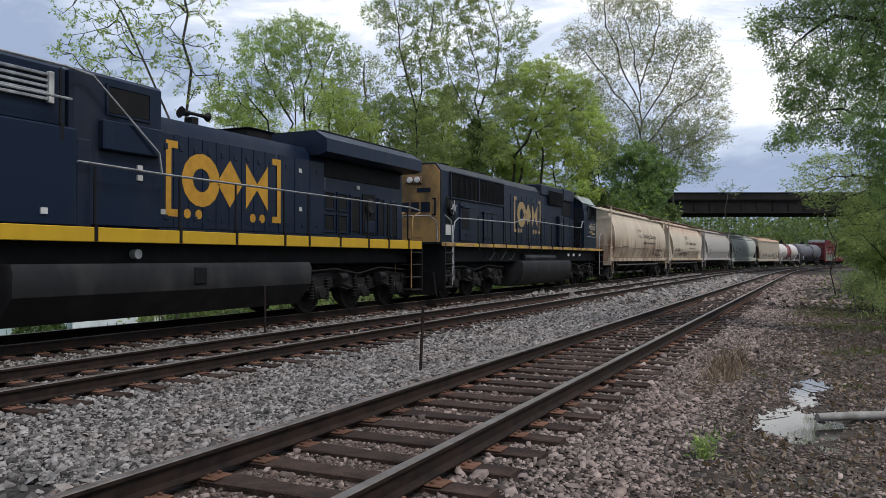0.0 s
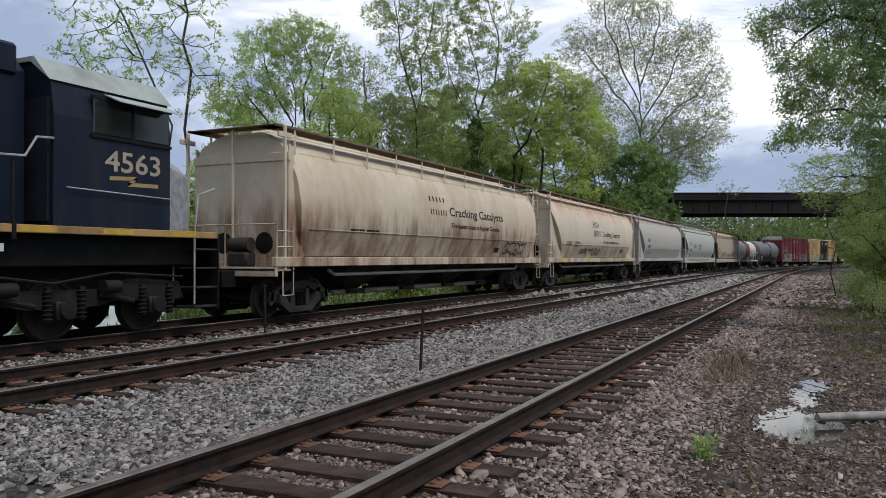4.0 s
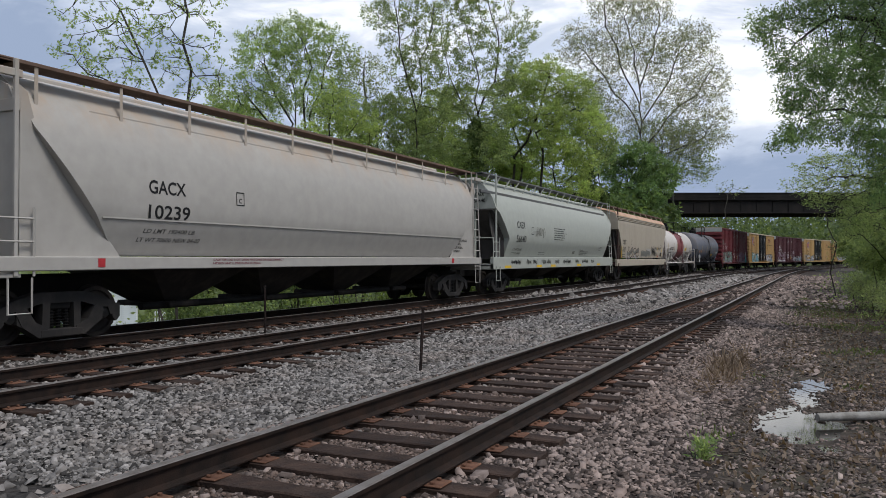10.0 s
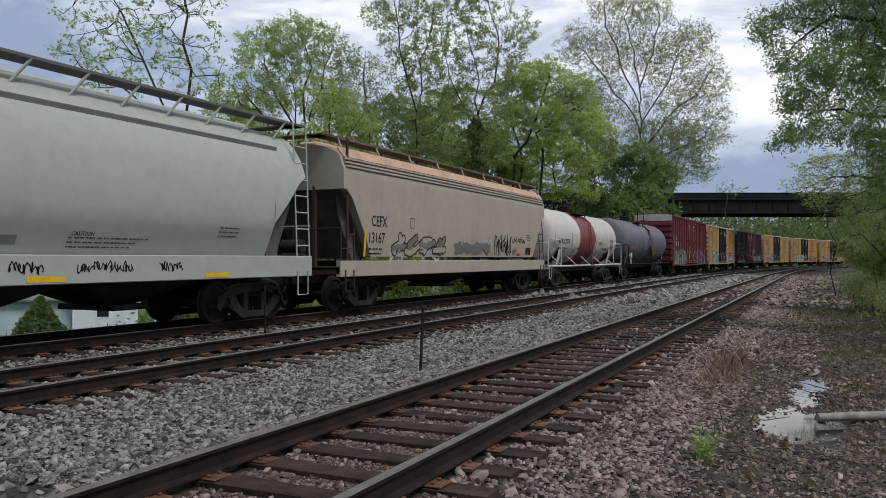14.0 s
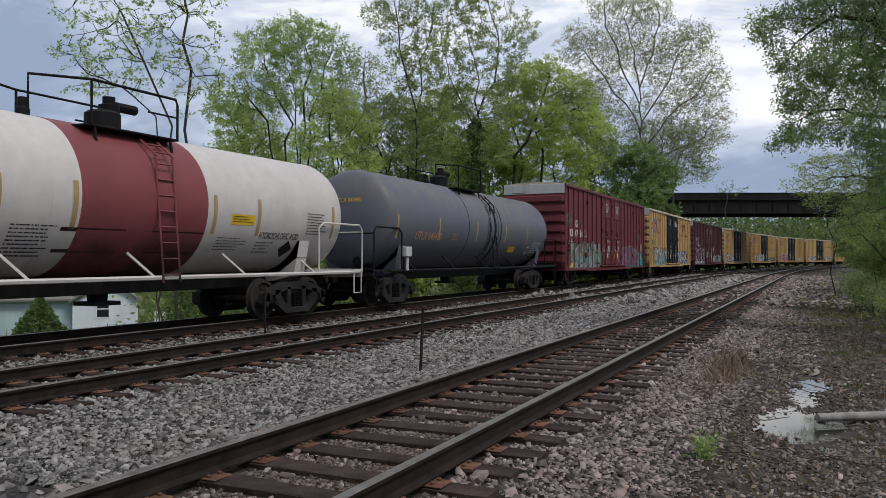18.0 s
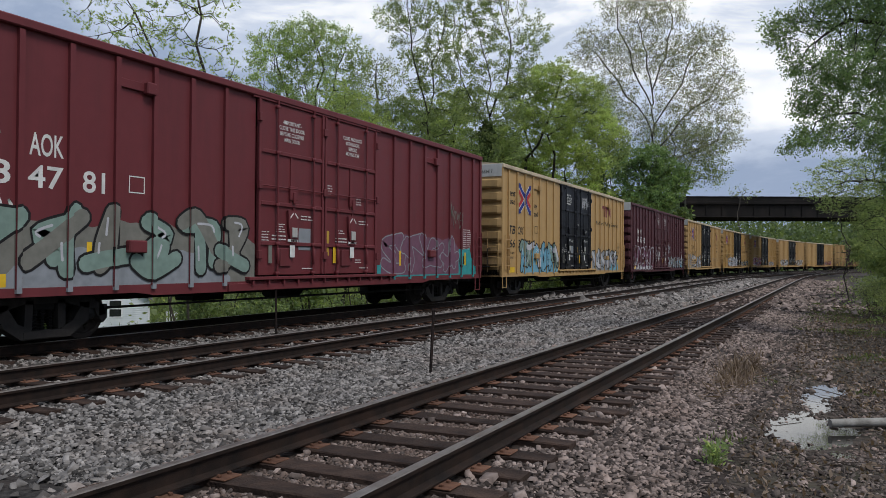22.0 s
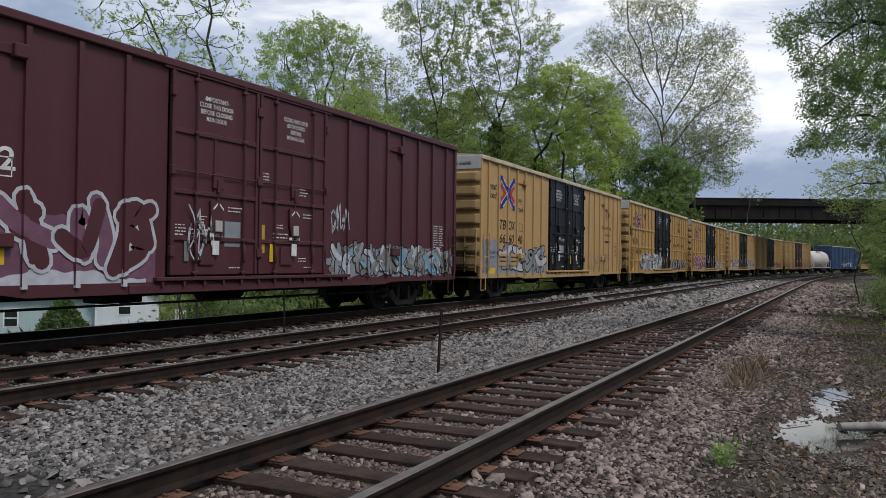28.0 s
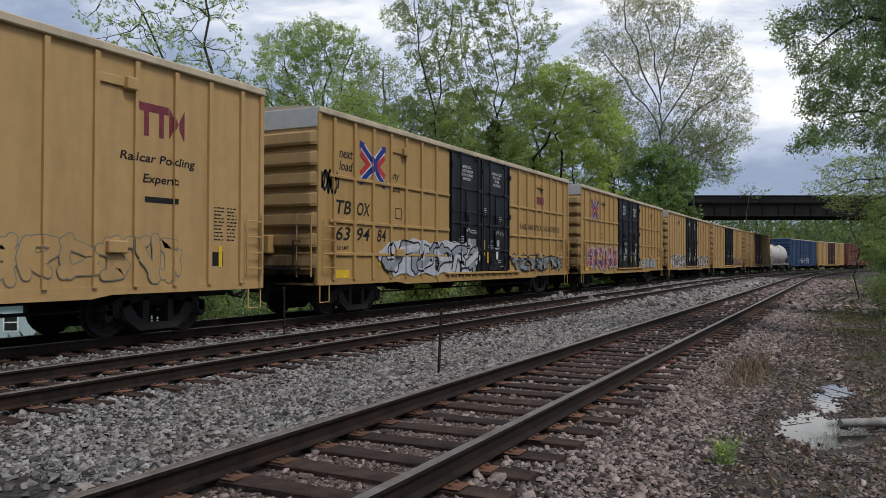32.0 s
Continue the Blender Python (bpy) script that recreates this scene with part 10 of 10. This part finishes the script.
    make_tree("leafy tree beside the far curve", (2.91, 45.75), (((0.0, 0.0, 0.0), (-0.05, 0.0, 1.21), (-0.09, 0.0, 2.41), (-0.14, 0.0, 3.62),), ((0.14, 0.0, 0.0), (0.29, 0.0, 1.3), (0.43, 0.0, 2.6), (0.58, 0.0, 3.9),),),
              ((-0.58, 3.9, 1.15, 1.44, 2), (0.58, 5.06, 1.44, 2.02, 2), (-0.87, 2.46, 0.87, 1.15, 1)),
              212, LEAF_MID, BARK, 900, 0.15, step=0.32, kill=0.3, twigs=4, twig=0.45, tuft=8, spread_=0.09, flat_=0.5, tip=0.008)
    make_tree("thin leaning sapling at the line's edge", (0.75, 41.0), (((0, 0, 0), (-0.15, 0, 1.2), (-0.3, 0, 2.4)),), ((-0.4, 3.6, 0.7, 1.2, 1), (-0.3, 2.4, 0.6, 0.8, 1)), 113, LEAF_SAGE, BARK, 40, 0.10, 0.3, 0.35, 2, 0.4, 2, 0.05, 0.8, 0.012)
    # understorey behind the train
    rnd = random.Random(8)
    rows = (("mid", -24.5, 33, 1.25), ("sage", -23.0, 37, 1.2), ("lime", -22.0, 41, 1.35), ("sage", -24.0, 43, 1.3), ("mid", -21.0, 46, 1.15), ("lime", -20.0, 51, 1.5), ("mid", -21.5, 55, 1.3),
            ("lime", -18.6, 60, 1.5), ("dark", -18.4, 68, 1.7), ("dark", -18.0, 74, 1.9), ("mid", -17.8, 79, 1.4), ("dark", -19.8, 83, 2.4), ("dark", -18.6, 90, 2.1), ("mid", -17.0, 90, 1.4), ("dark", -16.6, 95, 1.35),
            ("sage", -17.2, 98, 1.3), ("mid", -15.8, 102.5, 1.25), ("sage", -26.5, 30, 1.1), ("lime", -30.5, 44, 1.5), ("mid", -30.0, 37, 1.4), ("sage", -27.0, 50, 1.8), ("sage", -32.0, 33, 1.5), ("lime", -24.0, 62, 1.7),
            ("mid", -22.0, 72, 1.7), ("sage", -21.5, 92, 1.7))
    for kind, x, y, s in rows:
        shrub(kind, {"dark": "dark ivy-covered shrub behind the track", "mid": "green shrub behind the track", "lime": "bright green shrub behind the track", "sage": "dull green thicket behind the track"}[kind],
              x + rnd.uniform(-0.5, 0.5), y, s, rnd.uniform(0, 360), "thicket behind the track")
    for x, y, s in ((-20.5, 24.0, 0.8), (-22.5, 27.5, 1.0), (-19.0, 28.5, 0.7), (-20.5, 32.0, 0.9), (-18.6, 34.0, 0.75), (-19.0, 39.5, 0.85), (-17.6, 45.0, 0.8), (-17.2, 50.0, 0.8), (-27.5, 29.0, 1.1), (-17.0, 57, 0.8), (-16.8, 66, 0.8)):
        shrub("low", "low weedy bush on the embankment", x, y, s, rnd.uniform(0, 360), "weeds on the embankment")
    # right-hand bushes
    for x, y, s in ((2.6, 19.0, 0.85), (3.2, 23.0, 1.1), (3.0, 27.5, 1.2), (2.5, 32.0, 1.2), (2.7, 37.0, 1.3), (2.6, 42.5, 1.35), (3.0, 48.0, 1.5), (4.5, 54.0, 1.7), (4.4, 29.0, 1.8), (4.8, 39.0, 2.0), (6.0, 60.0, 2.0), (9.0, 72.0, 2.2), (12.5, 84.0, 2.2), (3.9, 17.0, 1.2)):
        shrub("near", "dense green bush along the edge of the line", x, y, s, rnd.uniform(0, 360), "bushes at the line's edge")
    for x, y, s in ((1.75, 16.0, 0.5), (1.6, 21.0, 0.55), (1.5, 26.0, 0.6), (1.35, 31.0, 0.6), (1.5, 36.5, 0.7), (1.6, 13.6, 0.4)):
        shrub("thin", "thin straggly bush with few leaves", x, y, s, rnd.uniform(0, 360), "straggly growth at the line's edge")
    # the dark evergreen by the house
    rs = np.random.RandomState(77)
    h = rs.rand(9000)
    w = rs.uniform(0, 6.283, 9000)
    rr = 1.95 * np.minimum(1.0, (1.02 - h) * 1.5) * (0.75 + 0.3 * rs.rand(9000)) * (1 + 0.12 * np.sin(w * 5 + h * 9))
    P = np.stack([rr * np.cos(w), rr * np.sin(w), h * 4.4], 1)
    ev = thing("evergreen_shrub", "dark cone-shaped evergreen shrub beside the house", "shrub", pose(-49.5, 37.6, -5.75))
    part("foliage", leaves_mesh("foliage", P, 0.22, LEAF_DARK, rs), None, ev)
    part("trunk", Shape().rod([(0, 0, 0), (0, 0, 3.8)], [0.12, 0.03], 6), BARK, ev)
    # far woods on the slope beyond the bridge and round about
    rs = np.random.RandomState(78)
    n = 60000
    x, y = rs.uniform(-140, 120, n), rs.uniform(195, 300, n)
    lump = 6.0 + 6.0 * (0.5 + 0.5 * wave_noise(x, y, 41, 0.22)) + 2 * wave_noise(x, y, 43, 0.6)
    gap = wave_noise(x, y, 45, 0.05) > -0.9
    z = ground_height(x, y) + lump * rs.rand(n) ** 0.45
    P = np.stack([x, y, z], 1)[gap]
    tagged(new("far_woods", leaves_mesh("far_woods", P, 0.9, LEAF_WOODS, rs, 0, 0.8)), "far green woods on the slope beyond the bridge", "woods", kind="stuff")
    n = 26000
    x, y = rs.uniform(-150, -62, n), rs.uniform(-10, 150, n)
    z = ground_height(x, y) + (4 + 4 * (0.5 + 0.5 * wave_noise(x, y, 51, 0.25))) * rs.rand(n) ** 0.45
    tagged(new("valley_woods", leaves_mesh("valley_woods", np.stack([x, y, z], 1), 1.1, LEAF_SAGE, rs, 0, 0.8)), "spring woods in the valley behind the house", "woods", kind="stuff")


make_green()


# ---- the house below the embankment ----
def make_house():
    SIDING = material("white lap siding", ((0.62, 0.66, 0.68), (0.72, 0.75, 0.76)), 1.5, 0.6, 0, 0.05, 30, (0.45, 0.48, 0.47), 0.8, 0.4)
    SIDING_B = material("pale blue-green siding", ((0.36, 0.45, 0.46), (0.42, 0.52, 0.53)), 1.5, 0.6, 0, 0.05, 30, (0.3, 0.36, 0.36), 0.8, 0.4)
    SHINGLE = material("grey-brown shingles", ((0.13, 0.12, 0.11), (0.22, 0.205, 0.185)), 9, 0.95, 0, 0.5, 18)
    TRIM = flat("white trim", (0.75, 0.76, 0.76))
    h = thing("house", "white clapboard house with a pale blue garage wing", "house", pose(-52.6, 46.0, -5.75, 0, 0, 48.8))

    def clap(wall, mat, x0, x1, y0, z0, z1, gable=None):
        """Lap siding, board by board, on a wall."""
        z = z0
        while z < z1 - 0.01:
            a, b = x0, x1
            if gable and z > gable[0]:
                k = (z - gable[0]) / (gable[1] - gable[0])
                a, b = x0 + (x1 - x0) / 2 * k, x1 - (x1 - x0) / 2 * k
            w = b - a
            me = once(("siding", mat.name, round(w, 3)), lambda: Shape().add([(0, -0.025, 0), (w, -0.025, 0), (w, 0, 0.16), (0, 0, 0.16), (0, 0.02, 0), (w, 0.02, 0), (w, 0.02, 0.16), (0, 0.02, 0.16)],
                      [(0, 1, 2, 3), (0, 4, 5, 1), (3, 2, 6, 7), (0, 3, 7, 4), (1, 5, 6, 2)]).mesh("siding_board", mat))
            part("siding_board", me, None, wall, m=pose(a, y0, z))
            z += 0.16

    front = part("front_wall", Shape().plate([(-2.4, 0), (2.35, 0), (2.35, 3.7), (-0.02, 5.4), (-2.4, 3.7)], 0.022, 0.1), SIDING, h)
    clap(front, SIDING, -2.4, 2.35, 0, 0, 5.2, (3.7, 5.4))
    part("side_wall", Shape().box(2.25, 2.35, 0.1, 9, 0, 3.7).box(-2.4, -2.3, 0.1, 9, 0, 3.7).box(-2.4, 2.35, 8.9, 9, 0, 3.7), SIDING, h)
    part("roof", Shape().loft([[(-2.8, y, 3.55), (-0.02, y, 5.4), (2.75, y, 3.55), (2.75, y, 3.7), (-0.02, y, 5.58), (-2.8, y, 3.7)] for y in (-0.35, 9.3)], caps=True), SHINGLE, h)
    wing = part("garage_wall", Shape().box(-9.6, -2.42, 0.622, 0.7, 0, 3.85), SIDING_B, h)
    clap(wing, SIDING_B, -9.6, -2.42, 0.6, 0, 3.85)
    part("garage_side", Shape().box(-9.6, -9.5, 0.7, 6, 0, 3.9).box(-9.6, -2.42, 5.9, 6, 0, 3.9), SIDING_B, h)
    part("garage_roof", Shape().loft([[(x, 0.1, 3.75), (x, 3.3, 5.35), (x, 6.5, 3.75), (x, 6.5, 3.9), (x, 3.3, 5.52), (x, 0.1, 3.9)] for x in (-9.9, -2.42)], caps=True), SHINGLE, h)
    for x0, x1 in ((-2.5, -2.36), (2.28, 2.4)):
        part("corner_board", Shape().box(x0, x1, -0.04, 0.1, 0, 3.6), TRIM, h)
    for x, z, y in ((-0.25, 2.3, 0.0), (-8.6, 1.4, 0.6)):
        w = part("window", Shape().box(x - 0.55, x + 0.55, y - 0.05, y + 0.0, z, z + 1.5, 0.01), TRIM, h)
        part("pane", Shape().box(x - 0.44, x + 0.44, y - 0.06, y - 0.045, z + 0.1, z + 0.7).box(x - 0.44, x + 0.44, y - 0.06, y - 0.045, z + 0.8, z + 1.4), GLASS, w)
    fence = thing("porch_fence", "small white picket fence beside the house", "fence", pose(-50.2, 48.5, -4.0, 0, 0, 48.8))
    for k in range(11):
        part("picket", once("picket", lambda: Shape().box(-0.05, 0.05, 0, 0.03, -1.7, 1.0, 0.01).mesh("picket", TRIM)), None, fence, m=pose(0.3 + k * 0.2, 0, 0))
    part("fence_rail", Shape().box(0.2, 2.5, 0.03, 0.07, 0.8, 0.88).box(0.2, 2.5, 0.03, 0.07, 0.1, 0.18), TRIM, fence)


make_house()


# ---- small things on the right ----
def make_litter():
    BIRCH = material("pale peeling log", ((0.20, 0.185, 0.165), (0.33, 0.315, 0.285)), 6, 0.85, 0, 0.5, 30, (0.09, 0.075, 0.06), 5, 0.6)
    log = thing("log", "pale barkless log lying beside the puddle", "log", pose(-0.02, 9.28, -0.30, 0, 0, 30))
    part("trunk", Shape().rod([(0, 0, 0), (0.4, 0.02, 0.004), (1.0, -0.02, 0.01), (1.9, 0.05, 0.03)], [0.042, 0.046, 0.05, 0.055], 12), BIRCH, log, smooth=50)
    part("branch_stub", Shape().rod([(0.75, 0, 0.03), (0.82, 0.05, 0.1)], [0.02, 0.012], 6), BIRCH, log)
    rs = np.random.RandomState(5)
    n = 200
    P = np.stack([rs.normal(0, 0.045, n), rs.normal(0, 0.045, n), rs.uniform(0, 0.2, n)], 1)
    P[:, :2] *= 0.6 + 4.5 * P[:, 2:3]
    weed = thing("weed", "small bright green weed growing in the stones", "weed", pose(-0.92, 7.15, -0.37))
    part("leaves", leaves_mesh("leaves", P, 0.07, LEAF_YOUNG, rs, -0.8, 0.24), None, weed)
    part("stems", Shape().rod([(0, 0, 0), (0.03, 0.02, 0.22)], 0.004, 4).rod([(0, 0, 0), (-0.06, 0.0, 0.19)], 0.004, 4).rod([(0, 0, 0), (0.05, -0.04, 0.17)], 0.004, 4), LEAF_LIME, weed)
    STICKS = material("dead grey-brown sticks", ((0.05, 0.038, 0.03), (0.15, 0.12, 0.10)), 1.5, 0.95, 0, 0.4, 40, island=0.4)
    # dead sticks and leaf litter
    rnd = random.Random(6)
    st = Shape()
    for k in range(900):
        y = rnd.uniform(4.5, 34)
        x = rnd.uniform(-1.3, 1.6) + (0.02 * y)
        if puddle_depth(np.array([x]), np.array([y]))[0] > 0.25:
            continue
        z = float(ground_height(np.array([x]), np.array([y]))[0])
        a, l = rnd.uniform(0, 6.283), rnd.uniform(0.1, 0.6) * (1 if rnd.random() < 0.85 else 2.2)
        b = a + rnd.uniform(-0.5, 0.5)
        r = rnd.uniform(0.003, 0.009)
        st.rod([(x, y, z + 0.02), (x + l / 2 * math.cos(a), y + l / 2 * math.sin(a), z + 0.03 + rnd.uniform(0, 0.05)), (x + l / 2 * (math.cos(a) + math.cos(b)), y + l / 2 * (math.sin(a) + math.sin(b)), z + 0.03)], [r, r * 0.8, r * 0.5], 4, caps=False)
    tagged(new("dead_sticks", st.mesh("dead_sticks", STICKS, 60, fix=False)), "dead sticks strewn over the damp ground", "sticks", kind="stuff")
    n = 9000
    y = 4.5 + 32 * rs.rand(n) ** 1.4
    x = -0.9 + 2.7 * rs.rand(n) + 0.01 * y
    z = ground_height(x, y) + 0.012
    keep = (x > -0.75 + 0.25 * wave_noise(x, y, 61, 1.5)) & (puddle_depth(x, y) < 0.3)
    tagged(new("leaf_litter", leaves_mesh("leaf_litter", np.stack([x, y, z], 1)[keep], 0.07, STRAW, rs, 0.0, 0.5)), "brown dead leaves and stalks on the ground", "leaf litter", kind="stuff")
    n = 26000
    y = 8 + 52 * rs.rand(n) ** 1.3
    x = -1.25 + 2.6 * rs.rand(n) + 0.012 * y
    keep = (wave_noise(x, y, 63, 1.1) + 0.25 * wave_noise(x, y, 64, 4.0) > 0.22) & (puddle_depth(x, y) < 0.25) & (rs.rand(n) < np.clip((x + 1.2) / 1.2, 0.15, 1))
    P = np.stack([x, y, ground_height(x, y)], 1)[keep]
    tagged(new("ground_weeds", leaves_mesh("ground_weeds", P, 0.07, GRASS, rs, -1.6, 0.25)), "low green weeds scattered along the line's edge", "weeds", kind="stuff")
    n = 30000
    s = rs.uniform(-5, 110, n)
    off = -3.0 - 9 * rs.rand(n) ** 1.5
    px, py, _ = on_line(3, s, off)
    P = np.stack([px, py, ground_height(px, py)], 1)
    tagged(new("embankment_grass", leaves_mesh("embankment_grass", P, 0.38, GRASS, rs, -1.8, 0.16)), "rank grass and weeds on the embankment slope", "grass", kind="stuff")
    # dead stalks beside the near track
    n = 900
    x, y = rs.normal(-1.25, 0.16, n), rs.normal(12.8, 1.1, n)
    tagged(new("dead_stalks", leaves_mesh("dead_stalks", np.stack([x, y, ground_height(x, y) + 0.02], 1), 0.22, STRAW, rs, -0.3, 0.08)), "dead reddish stalks beside the near track", "stalks", kind="stuff")


make_litter()


# ---- the motion of the train ----
def car_pose(mid, half, t):
    s = mid + gone(t)
    x0, y0, _ = on_line(3, s - half)
    x1, y1, _ = on_line(3, s + half)
    return pose((x0 + x1) / 2, (y0 + y1) / 2, 0, 0, 0, math.degrees(math.atan2(y1 - y0, x1 - x0)))


def motions():
    for car, mid, half in TRAIN:
        walk(car, [(t / 2, car_pose(mid, half, t / 2)) for t in range(65)])
    for wheel, x, r in ROLLING:
        walk(wheel, [(k / 15, pose(x, 0, r, 0, math.degrees(gone(k / 15) / r), 0)) for k in range(481)])


motions()
